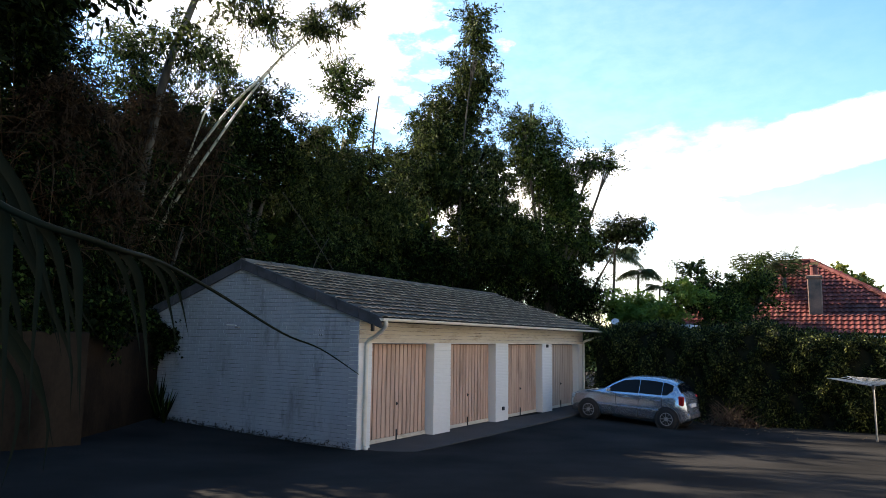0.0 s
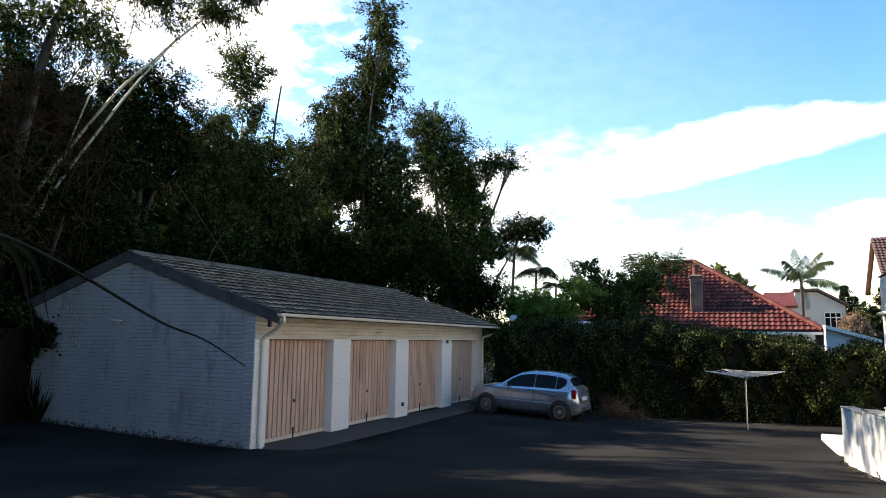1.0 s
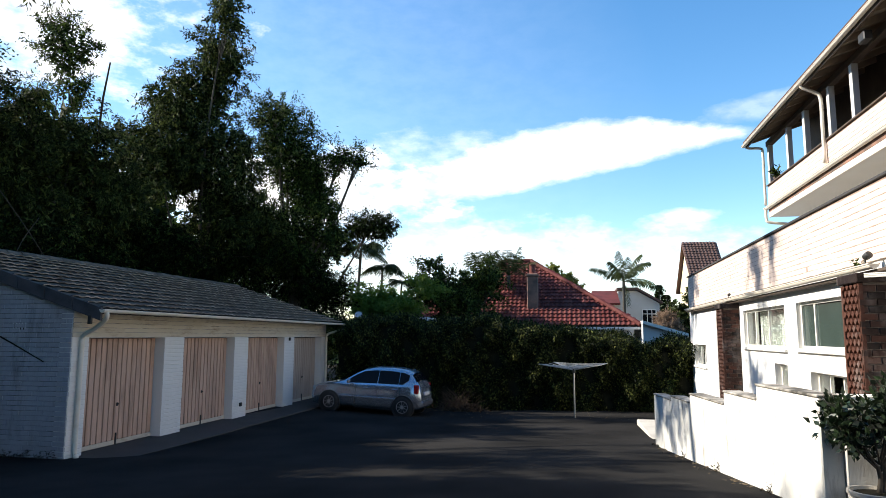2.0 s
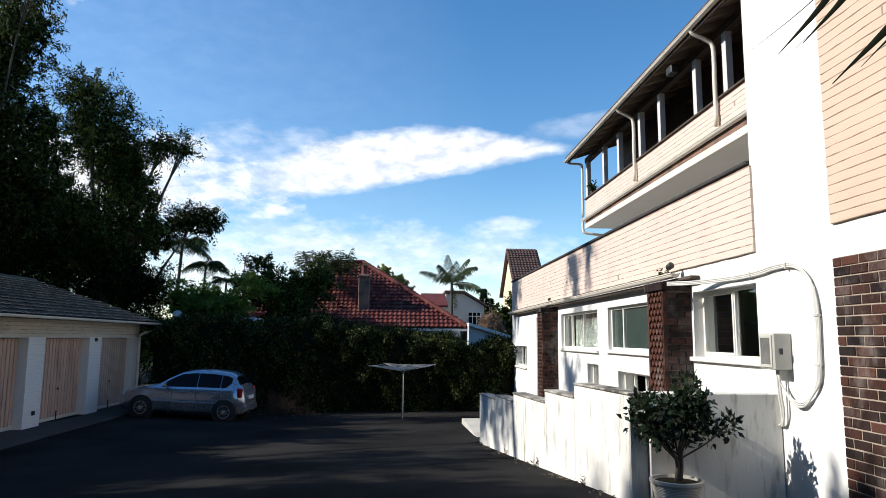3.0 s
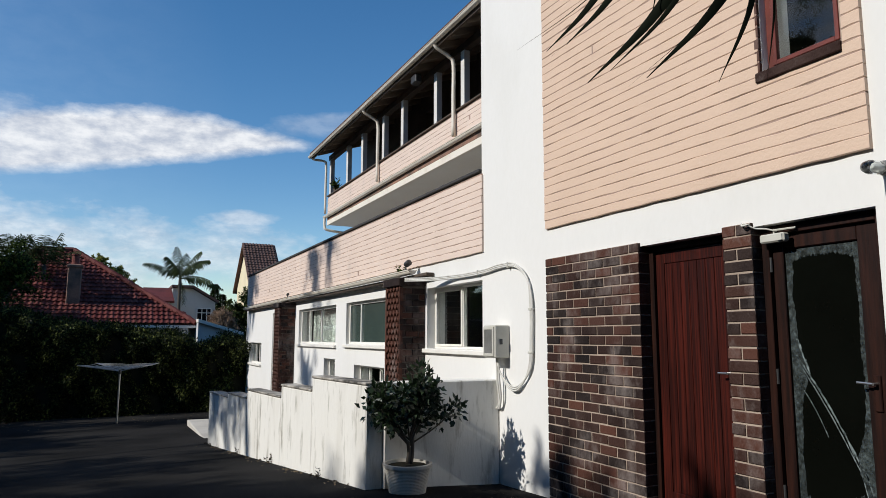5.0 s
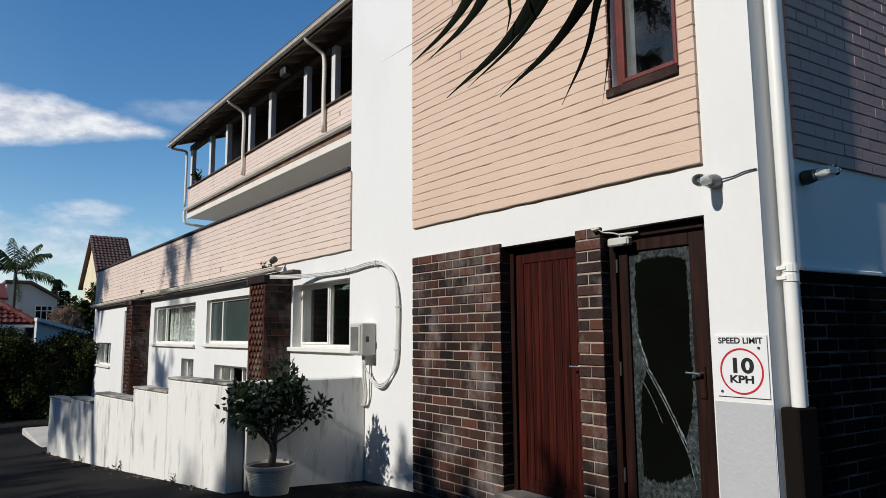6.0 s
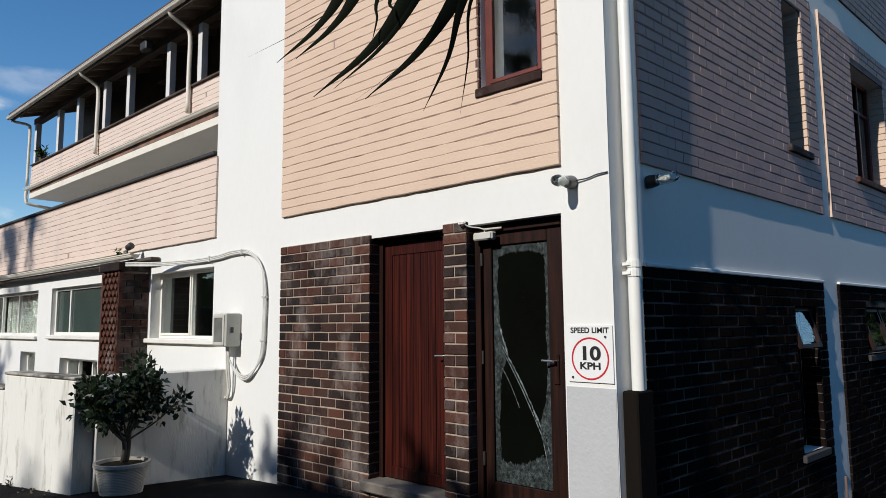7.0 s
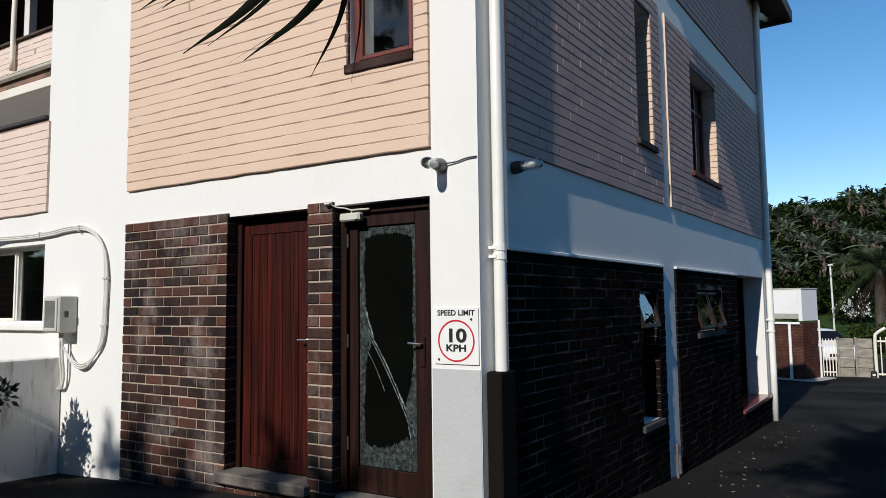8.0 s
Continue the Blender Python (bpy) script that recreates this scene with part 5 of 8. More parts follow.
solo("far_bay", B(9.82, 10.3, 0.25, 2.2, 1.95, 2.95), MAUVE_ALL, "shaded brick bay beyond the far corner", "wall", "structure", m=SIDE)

# ---- verandah above the wing ----
VX, VY0, VY1 = 5.35, 7.25, 19.62


def verandah():
    solo("verandah_wall", B(VX + 0.016, VX + 0.2, VY0 + 0.05, VY1, 4.98, 5.63), PINK_GAP, "painted brick front of the upper verandah", "wall", "structure")
    wf = frame_at((VX + 0.016, 0, 0), (0, -1))
    wall = solo("verandah_brick", B(VX + 0.0045, VX + 0.014, VY0 + 0.1, VY1 - 0.1, 5.0, 5.6), PINK_GAP, "painted brick facing of the verandah front", "wall", "structure")
    course_field(wall, wf, -VY1, -VY0, 4.985, 5.62, PINK_PALE, RNG, proud=0.016, depth=0.02)
    solo("verandah_sill", B(VX - 0.03, VX + 0.22, VY0 + 0.05, VY1 + 0.02, 5.632, 5.665, 0.006), SOFFIT, "dark timber sill along the verandah", "sill", "structure")
    solo("verandah_slab", B(VX + 0.03, 7.6, VY0 + 0.05, VY1 - 0.02, 4.768, 4.96, 0.01), WHITE, "white concrete slab under the verandah", "slab", "structure")
    solo("verandah_end", B(VX + 0.2, 7.6, VY1 - 0.15, VY1, 4.98, 5.63), PINK, "end parapet of the verandah", "wall", "structure")
    # The shade inside the verandah is painted as dark brown.
    solo("verandah_room", wall_mesh(-VY1, -VY0, 3.2, 7.52, 0.2, [(-15.0, -14.0, 4.98, 7.0), (-11.5, -9.5, 5.6, 6.9)]), SOFFIT, "inner wall of the verandah, shade in its dark brown", "wall", "structure", m=frame_at((6.5, 0, 0), (0, -1)))
    solo("upper_wing", B(7.2, 12.0, 7.3, VY1 - 0.3, 3.13, 7.5), SOFFIT, "upper rooms behind the verandah, shade in their dark brown", "wall", "structure")
    solo("wing_roof", B(4.05, 8.5, 7.3, 23.5, 3.0, 3.12), PALE_CONCRETE, "flat concrete roof of the low wing", "roof", "structure")
    for i, y in enumerate((19.5, 17.84, 16.56, 15.0, 13.79, 12.02, 10.83, 9.4, 8.0)):
        p = solo("verandah_post", B(VX + 0.02, VX + 0.14, y - 0.07, y + 0.07, 5.665, 6.75, 0.006), POST_G, "grey painted post of the verandah", "post", group="verandah posts")
    solo("verandah_beam", B(VX + 0.02, VX + 0.16, VY0, VY1 + 0.05, 6.75, 6.90, 0.006), SOFFIT, "timber beam over the verandah posts", "beam", "structure")
    # sloping roof with rafters
    roof = thing("verandah_roof", "tiled lean-to roof with exposed rafters over the verandah", "roof", kind="structure")
    m = Matrix.Translation((4.98, 0, 6.865)) @ Matrix.Rotation(radians(-19), 4, "Y")
    part("roof_deck", B(0, 3.2, VY0 + 0.02, VY1 + 0.45, 0.09, 0.13, m=m), RAFTER, roof)
    part("roof_cover", B(-0.04, 3.2, VY0 + 0.02, VY1 + 0.48, 0.132, 0.19, m=m), BROWN_TILE, roof)
    for i in range(21):
        y = VY0 + 0.3 + i * 0.6
        part("rafter", B(0.02, 2.9, y - 0.025, y + 0.025, -0.03, 0.088, m=m), RAFTER, roof)
    part("fascia", B(4.95, 4.98, VY0 + 0.02, VY1 + 0.48, 6.84, 7.05), SOFFIT, roof)
    gutter("eave_gutter", (4.90, VY0, 6.95), (4.90, VY1 + 0.52, 6.93), 0.055, "cream half-round gutter under the verandah eave")
    gutter("slab_gutter", (VX - 0.05, VY0, 5.09), (VX - 0.05, VY1 + 0.12, 5.03), 0.06, "cream gutter along the foot of the verandah front")
    solo("slab_fascia", B(VX - 0.008, VX + 0.03, VY0 + 0.05, VY1 + 0.02, 4.76, 4.90, 0.006), CREAM, "white painted slab edge", "trim", "structure")
    solo("slab_shadow_board", B(VX - 0.004, VX + 0.016, VY0 + 0.05, VY1, 4.905, 5.06), CHIMNEY, "rust-stained board behind the gutter", "trim", "structure")
    for y in (11.09, 15.2):
        downpipe("verandah_downpipe", Matrix(), [(4.92, y, 6.96), (4.96, y, 6.84), (5.2, y - 0.03, 6.70), (5.29, y - 0.05, 6.55), (5.29, y - 0.05, 5.9), (5.29, y - 0.05, 5.15)], 0.038, "cream downpipe in front of the verandah", material=CREAM)
    downpipe("verandah_downpipe", Matrix(), [(4.92, VY1 + 0.45, 6.96), (5.0, VY1 + 0.4, 6.84), (5.25, VY1 + 0.15, 6.75), (5.30, VY1 + 0.1, 6.6), (5.30, VY1 + 0.1, 5.9), (5.30, VY1 + 0.1, 5.12)], 0.036, "cream downpipe at the end of the verandah", material=CREAM)
    solo("overflow_pipe", T(curve_pts([(5.30, VY1 + 0.1, 5.03), (5.30, VY1 + 0.1, 4.75), (5.45, VY1 + 0.05, 4.62), (6.6, VY1 - 0.1, 4.5)], 14), 0.04, None, 10), CREAM, "cream pipe under the verandah corner", "pipe", smooth=True)
    # floodlight under the eave and a pot plant
    solo("floodlight", B(5.05, 5.2, 12.3, 12.55, 6.62, 6.80, 0.02), DARK_METAL, "small dark floodlight under the eave", "lamp")
    rng = np.random.default_rng(8)
    P, D, S = lobe_leaves([((5.42, 19.0, 5.82), (0.10, 0.16, 0.10), 8)], rng, 0.12, 10, 0.1)
    ob = thing("potted_plant", "small green pot plant on the verandah sill", "plant", (5.42, 19.0, 5.665))
    part("pot", lathe(bmesh.new(), ((0.07, 0), (0.09, 0.1), (0.095, 0.11)), 14), CHIMNEY, ob)
    part("leaves", leaf_mesh("leaves", P - np.array((5.42, 19.0, 5.665)), D, 0.13, 0.05, LEAF_A, rng), None, ob)


def gutter(name, a, b, r, label, material=None):
    """A half-round gutter with a rolled front lip and stop ends."""
    a, b = Vector(a), Vector(b)
    d = (b - a).normalized()
    s = d.cross(Vector((0, 0, 1))).normalized()
    bm = bmesh.new()
    rows = []
    for p in (a, b):
        row = []
        for k in range(9):
            t = math.pi * k / 8
            row.append(bm.verts.new(p + s * r * math.cos(t) - Vector((0, 0, 1)) * r * math.sin(t)))
        for k in range(8, -1, -1):
            t = math.pi * k / 8
            row.append(bm.verts.new(p + s * r * 0.9 * math.cos(t) - Vector((0, 0, 1)) * r * 0.9 * math.sin(t)))
        rows.append(row)
    n = len(rows[0])
    for k in range(n):
        bm.faces.new((rows[0][k], rows[0][(k + 1) % n], rows[1][(k + 1) % n], rows[1][k]))
    bm.faces.new(rows[0][:9])
    bm.faces.new(rows[1][:9][::-1])
    tube(bm, [a + s * r, b + s * r], r * 0.16, None, 6)
    tube(bm, [a - s * r, b - s * r], r * 0.16, None, 6)
    return solo(name, bm, material or CREAM, label, "gutter")


verandah()

# ---- the low wing's front ----
solo("wing_eave", B(3.66, 3.785, 8.62, 23.3, 2.30, 2.345, 0.008), SOFFIT, "dark timber eave board along the wing", "eave", "structure")
gutter("wing_gutter", (3.63, 9.02, 2.405), (3.65, 23.3, 2.395), 0.06, "cream half-round gutter along the wing")
BM_COLUMN = brick_mesh("brick", BRICK, depth=0.04)
for y0, y1 in ((8.93, 9.49), (16.72, 17.3)):
    col = thing("brick_column", "face brick column with a pierced honeycomb front", "column", group="brick columns of the wing")
    part("column_core", B(3.46, 3.785, y0 + 0.02, y1 - 0.02, -0.8, 2.24), mat("column_mortar", (0.30, 0.25, 0.21), 0.95, (0.14, 0.11, 0.10), 4, 50, 0.6, 0.4, 80), col)
    wf = frame_at((3.40, y0, 0), (1, 0))
    brick_field(col, wf, 0.0, 0.385, 0.0, 2.16, BM_COLUMN, RNG, BRICK, proud=0.0, depth=0.04, length=0.20)
    # honeycomb: crossed short bricks with dark gaps between
    bm = bmesh.new()
    rows, ny = 25, 4
    for i in range(rows):
        for j in range(ny + 1):
            y = y0 + (y1 - y0) * (j + (0.5 if i % 2 else 0.0)) / (ny + 0.5)
            if y0 + 0.03 <= y <= y1 - 0.03:
                m = Matrix.Translation((3.405, y, 0.02 + i * 0.0865 + 0.043)) @ Matrix.Rotation(radians(45), 4, "X")
                box(bm, 0, 0.05, -0.033, 0.033, -0.033, 0.033, 0.004, m=m)
    box(bm, 3.40, 3.45, y0, y0 + 0.045, 0, 2.16, 0.004)
    box(bm, 3.40, 3.45, y1 - 0.045, y1, 0, 2.16, 0.004)
    part("honeycomb_front", bm, BRICK, col, "pierced red-brown brick screen")
    part("column_cap", B(3.37, 3.785, y0 - 0.04, y1 + 0.04, 2.17, 2.285, 0.01), BRICK, col, "projecting brick cap")
solo("wing_door", B(-19.4, -17.6, 0.06, 0.10, -0.55, 2.10, 0.004), FRAME_W, "plain white door in the wing", "door", "structure", m=FRONT)
for y, s in ((9.25, 0.85), (16.9, 0.6)):
    sp = thing("spotlight", "small dark spotlight on the wing gutter", "lamp", (3.62, y, 2.44), group="spotlights on the wing")
    part("bracket", T([(0, 0, -0.08), (0, 0, 0.03)], 0.016 * s, None, 6), DARK_METAL, sp)
    part("head", lathe(bmesh.new(), ((0.03 * s, 0), (0.05 * s, 0.02), (0.055 * s, 0.11 * s), (0.05 * s, 0.12 * s)), 14, pose(-0.02, -0.03, 0.06 * s, 65, 0, 20)), DARK_METAL, sp, smooth=True)
rng = np.random.default_rng(4)
P, D, S = lobe_leaves([((3.62, 9.50, 2.45), (0.03, 0.05, 0.03), 5)], rng, 0.06, 8, -0.2)
solo("gutter_weed", leaf_mesh("gutter_weed", P, D, 0.05, 0.02, LEAF_A, rng), None, "small weed growing in the gutter", "plant")


def meter_box():
    ob = thing("meter_box", "pale grey electrical meter box with a clear window", "meter box")
    ob.matrix_basis = FRONT
    u0, u1, z0, z1, d = -6.89, -6.63, 1.23, 1.59, 0.19
    part("body", B(u0, u1, -d, -0.002, z0, z1, 0.012), BOX_GREY, ob)
    bm = bmesh.new()
    for a, b, c, e in ((u0 + 0.015, u0 + 0.035, z0 + 0.02, z1 - 0.02), (u1 - 0.05, u1 - 0.02, z0 + 0.02, z1 - 0.02), (u0 + 0.035, u1 - 0.05, z0 + 0.02, z0 + 0.05), (u0 + 0.035, u1 - 0.05, z1 - 0.05, z1 - 0.02)):
        box(bm, a, b, -d - 0.012, -d + 0.002, c, e, 0.003)
    part("door_rim", bm, BOX_GREY, ob)
    part("window", B(u0 + 0.035, u1 - 0.05, -d - 0.006, -d - 0.001, z0 + 0.05, z1 - 0.05), BOX_GLASS, ob, "dusty clear window")
    part("latch", B(u1 - 0.002, u1 + 0.014, -d + 0.06, -d + 0.09, (z0 + z1) / 2 - 0.03, (z0 + z1) / 2 + 0.03, 0.003), DARK_METAL, ob)
    for i, (du, dy) in enumerate(((0.0, 0.0), (0.04, 0.01))):
        u = u0 + 0.12 + du
        part("conduit", T(curve_pts([(u, -0.09, z0), (u - 0.005, -0.08, 1.0), (u - 0.005, -0.06, 0.82), (u - 0.02 - du * 0.5, -0.05, 0.72), (u - 0.07, -0.04, 0.68), (u - 0.13, -0.03, 0.67)], 24), 0.013, None, 8), CABLE_W, ob, smooth=True)
    return ob


meter_box()
cables = thing("cable_bundle", "looped bundle of pale cables fixed to the wall", "cable")
cables.matrix_basis = FRONT
for k, dz in ((0, 0.0), (1, 0.019), (2, -0.018)):
    part("cable", T(curve_pts([(-8.89, -0.33, 2.25 + dz), (-8.5, -0.16, 2.235 + dz), (-7.98, -0.04, 2.23 + dz), (-7.5, -0.03, 2.225 + dz), (-7.1, -0.03, 2.235 + dz), (-6.80, -0.03, 2.26 + dz), (-6.47, -0.03, 2.242 + dz * 0.8), (-6.22, -0.03, 2.08 + dz * 0.3),
                               (-6.15 - dz, -0.03, 1.84), (-6.15 - dz, -0.03, 1.5), (-6.19 - dz, -0.03, 1.14), (-6.40, -0.035, 0.93 - dz), (-6.58, -0.05, 0.93 - dz), (-6.72, -0.08, 1.08), (-6.75, -0.10, 1.24)], 60), 0.0095, None, 7), CABLE_W, cables, smooth=True)
for u, z, tall in ((-7.3, 2.23, 0), (-6.6, 2.255, 0), (-6.15, 1.75, 1), (-6.17, 1.3, 1)):
    part("cable_clip", B(u - 0.012 - 0.02 * tall, u + 0.012 + 0.02 * tall, -0.046, -0.002, z - 0.032 + 0.02 * tall, z + 0.032 - 0.02 * tall, 0.003), BOX_GREY, cables)


def yard_wall():
    """The stepped retaining wall in front of the wing, and its return to the building."""
    a, b = Vector((2.24, 6.95, 0)), Vector((1.49, 13.57, 0))
    d = (b - a).normalized()
    wf = frame_at(a, d)            # local y points to -x side
    ob = thing("retaining_wall", "stepped white plastered retaining wall with dirty capping", "wall", kind="structure")
    ob.matrix_basis = wf
    L = (b - a).length
    cuts = [0.0, 1.52, 2.66, 4.26, 5.40, L]
    tops = [0.955, 0.79, 0.625, 0.495, 0.425]
    for i, (s, e, z) in enumerate(zip(cuts, cuts[1:], tops)):
        part("wall_section", B(s + (0.002 if i else 0), e, -0.20, 0.0, -1.2, z, 0.012), STAINED, ob)
        part("capping", B(s + (0.03 if i else 0), e - 0.0, -0.215, 0.012, z + 0.002, z + 0.03, 0.008), CAP, ob, "mould-stained capping")
    # the return stands square to the building
    c0, c1 = wf.inverted() @ Vector((2.26, 6.945, 0)), wf.inverted() @ Vector((3.783, 6.87, 0))
    part("wall_return", B(0.18, (c1 - c0).length, 0, 0.2, -0.8, 0.985, 0.012), STAINED, ob, m=frame_at(c0, c1 - c0))
    return ob


yard_wall()
solo("pale_slab", B(1.55, 2.5, 13.62, 18.2, -0.9, gz(1.7, 15.5) + 0.03, 0.02), PALE_CONCRETE, "pale concrete slab past the end of the retaining wall", "slab", "structure")

# ---- garages ----
GX, GY0, GY1, GRX, GRZ, GS = -8.80, 10.74, 23.40, -12.34, 3.30, 0.33
GBX = 2 * GRX - GX
G_FRONT = frame_at((GX, 0, 0), (0, 1))
G_GABLE = frame_at((0, GY0, 0), (1, 0))
DOORS = [(11.17, 13.55), (14.31, 16.69), (17.45, 19.83), (20.59, 22.97)]


def garage():
    g_open = [(a, b, -1.2, 1.46) for a, b in DOORS]
    front = solo("garage_wall_front", wall_mesh(GY0, GY1, -1.1, 2.0, 0.24, g_open), WHITE, "white painted brick front of the garages", "wall", "structure", m=G_FRONT)
    part("painted_mortar", wall_mesh(GY0 + 0.01, GY1 - 0.01, 1.49, 1.98, 0.01, []), G_GAP, front, m=Matrix.Translation((0, -0.006, 0)))
    course_field(front, Matrix(), GY0, GY1, 1.475, 1.99, G_CREAM, RNG, proud=0.016, depth=0.02, joint=0.006, wob=0.0026)
    for a, b in zip([GY0] + [d[1] for d in DOORS], [d[0] for d in DOORS] + [GY1]):
        course_field(front, Matrix(), a + 0.002, b - 0.002, -0.70, 1.47, WHITE, RNG, proud=0.014, depth=0.03, joint=0.006)

    def clip(z):
        h = max(0.0, (GRZ - 0.12 - z) / GS)
        return (GRX - h, GRX + h) if z > 1.9 else (GBX, GX)

    bm = bmesh.new()
    for y in (GY0 + 0.02, GY0 + 0.24):
        bm.faces.new([bm.verts.new(p) for p in ((GBX + 0.01, y, -1.1), (GX - 0.245, y, -1.1), (GX - 0.245, y, 2.0), (GRX, y, GRZ - 0.10), (GBX + 0.01, y, 2.0))])
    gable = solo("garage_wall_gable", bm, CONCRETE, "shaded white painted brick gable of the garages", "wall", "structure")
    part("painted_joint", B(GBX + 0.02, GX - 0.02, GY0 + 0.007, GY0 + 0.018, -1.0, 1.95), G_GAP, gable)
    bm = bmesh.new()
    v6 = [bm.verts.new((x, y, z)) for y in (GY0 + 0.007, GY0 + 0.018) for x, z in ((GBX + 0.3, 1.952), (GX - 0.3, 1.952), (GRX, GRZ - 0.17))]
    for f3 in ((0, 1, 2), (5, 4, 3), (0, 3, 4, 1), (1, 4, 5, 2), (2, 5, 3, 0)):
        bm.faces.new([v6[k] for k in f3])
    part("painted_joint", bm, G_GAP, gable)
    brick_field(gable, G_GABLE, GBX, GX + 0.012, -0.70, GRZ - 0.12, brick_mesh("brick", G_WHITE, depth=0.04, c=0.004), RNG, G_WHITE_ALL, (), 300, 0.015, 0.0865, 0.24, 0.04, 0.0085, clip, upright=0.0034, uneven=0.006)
    bm = bmesh.new()
    for y in (GY1 - 0.24, GY1):
        bm.faces.new([bm.verts.new(p) for p in ((GBX, y, -1.1), (GX - 0.245, y, -1.1), (GX - 0.245, y, 2.0), (GRX, y, GRZ - 0.10), (GBX, y, 2.0))])
    box(bm, GBX, GBX + 0.24, GY0 + 0.25, GY1 - 0.25, -1.1, 1.95)
    for a, b in zip(DOORS, DOORS[1:]):
        box(bm, GBX + 0.3, GX - 0.25, (a[1] + b[0]) / 2 - 0.11, (a[1] + b[0]) / 2 + 0.11, -1.1, 1.9)
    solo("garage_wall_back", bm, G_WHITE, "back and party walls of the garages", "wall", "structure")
    roof = thing("garage_roof", "weathered concrete tile roof over the garages", "roof", kind="structure")
    up = Vector((GRX + 8.24, 0, GRZ - 1.955))
    bm = bmesh.new()
    for sg in (1, -1):
        e, r = Vector((GRX + sg * 4.1, 0, 1.935)), Vector((GRX, 0, GRZ - 0.02))
        q = [Vector((p.x, y, p.z)) for y in (GY0 - 0.01, GY1 + 0.14) for p in (e, r)]
        t = [p + Vector((0, 0, -0.05)) for p in q]
        v = [bm.verts.new(p) for p in q + t]
        for f in ((0, 1, 3, 2), (4, 6, 7, 5), (0, 4, 5, 1), (2, 3, 7, 6), (0, 2, 6, 4)):
            bm.faces.new([v[i] for i in f])
    part("roof_deck", bm, DARK_CONCRETE, roof)
    rng = np.random.default_rng(21)
    tile_field(roof, (GRX + 4.12, GY0 - 0.02, 1.955), (0, 1, 0), up, 12.9, up.length + 0.05, lambda x, y: True, G_TILE, G_TILE_ALL, rng, 300, near=lambda p: p[0] * 0.6 - p[1] * 0.1, w=0.25, l=0.33, wave=0.018, edge=G_TILE_EDGE)
    tile_field(roof, (GRX - 4.12, GY0 - 0.02, 1.955), (0, 1, 0), Vector((4.1, 0, GRZ - 1.955)), 12.9, up.length + 0.05, lambda x, y: True, G_TILE, G_TILE_ALL, rng, 0, w=0.30, l=0.33, wave=0.04)
    ridge = bpy.data.meshes.new("ridge_tile")
    v, f = [], []
    for y, r in ((0, 0.13), (0.44, 0.115)):
        v += [(r * math.cos(math.pi * k / 8), y, r * 0.8 * math.sin(math.pi * k / 8)) for k in range(9)]
    f = [(k, k + 1, k + 10, k + 9) for k in range(8)] + [tuple(range(9))[::-1]]
    ridge.from_pydata(v, [], f)
    ridge.materials.append(G_TILE)
    for i in range(31):
        ob = new("ridge_tile", ridge)
        ob.parent = roof
        ob.matrix_basis = pose(GRX, GY0 - 0.03 + i * 0.41, GRZ - 0.01 + rng.uniform(-0.006, 0.006), rng.uniform(-1, 1), 0, rng.uniform(-1.5, 1.5))
    for sg in (1, -1):
        bm = bmesh.new()
        n = 7
        for i in range(n):
            a, b = i / n, (i + 1) / n - 0.004
            pts = [(GRX + sg * 4.14 * (1 - t), GRZ + 0.03 - (GRZ - 1.93) * (1 - t)) for t in (a, b)]
            vs = [bm.verts.new((x, y, z + dz)) for y in (GY0 - 0.07, GY0 - 0.02) for (x, z) in pts for dz in (-0.20, 0.03)]
            for q in ((0, 1, 3, 2), (4, 6, 7, 5), (0, 4, 5, 1), (2, 3, 7, 6), (0, 2, 6, 4), (1, 5, 7, 3)):
                bm.faces.new([vs[k] for k in q])
        part("barge_board", bm, BARGE, roof, "grey weathered barge board")
    gutter("garage_gutter", (GRX + 4.18, GY0 - 0.09, 1.955), (GRX + 4.18, GY1 + 0.25, 1.935), 0.055, "cream gutter along the garages")
    downpipe("garage_downpipe", Matrix(), [(-8.16, GY0 + 0.03, 1.93), (-8.17, GY0 + 0.05, 1.80), (-8.45, GY0 + 0.13, 1.62), (-8.70, GY0 + 0.17, 1.50), (-8.73, GY0 + 0.18, 1.3), (-8.73, GY0 + 0.18, 0.4), (-8.73, GY0 + 0.18, -0.55), (-8.66, GY0 + 0.16, -0.63)], 0.042, "cream downpipe at the garage corner", material=CREAM)
    downpipe("garage_downpipe", Matrix(), [(-8.16, GY1 + 0.2, 1.91), (-8.17, GY1 + 0.2, 1.80), (-8.45, GY1 + 0.1, 1.66), (-8.70, GY1 - 0.08, 1.55), (-8.73, GY1 - 0.1, 1.3), (-8.73, GY1 - 0.1, 0.4), (-8.73, GY1 - 0.1, -0.6)], 0.042, "cream downpipe at the far end of the garages", material=CREAM)
    # up-and-over doors of boards
    for n, (a, b) in enumerate(DOORS):
        grey = n == 3
        ob = thing("garage_door", "greyed peach garage door of vertical boards" if grey else "peach painted garage door of worn vertical boards", "garage door", group="garage doors")
        ob.matrix_basis = G_FRONT
        k, w = 15, (b - a - 0.04) / 15
        for i in range(k):
            part("board", B(a + 0.02 + i * w + 0.014, a + 0.02 + (i + 1) * w - 0.014, 0.20, 0.23, -0.56, 1.44, 0.006), G_DOOR_GREY if grey else G_DOOR, ob)
        part("backing", B(a + 0.02, b - 0.02, 0.236, 0.25, -0.6, 1.445), BLACK_WOOD_SHADE, ob)
        for s, e in ((a + 0.02, (a + b) / 2 - 0.015), ((a + b) / 2 + 0.015, b - 0.02)):
            part("bottom_rail", B(s, e, 0.19, 0.235, -0.645, -0.565, 0.006), G_CREAM, ob, "pale weathered bottom rail")
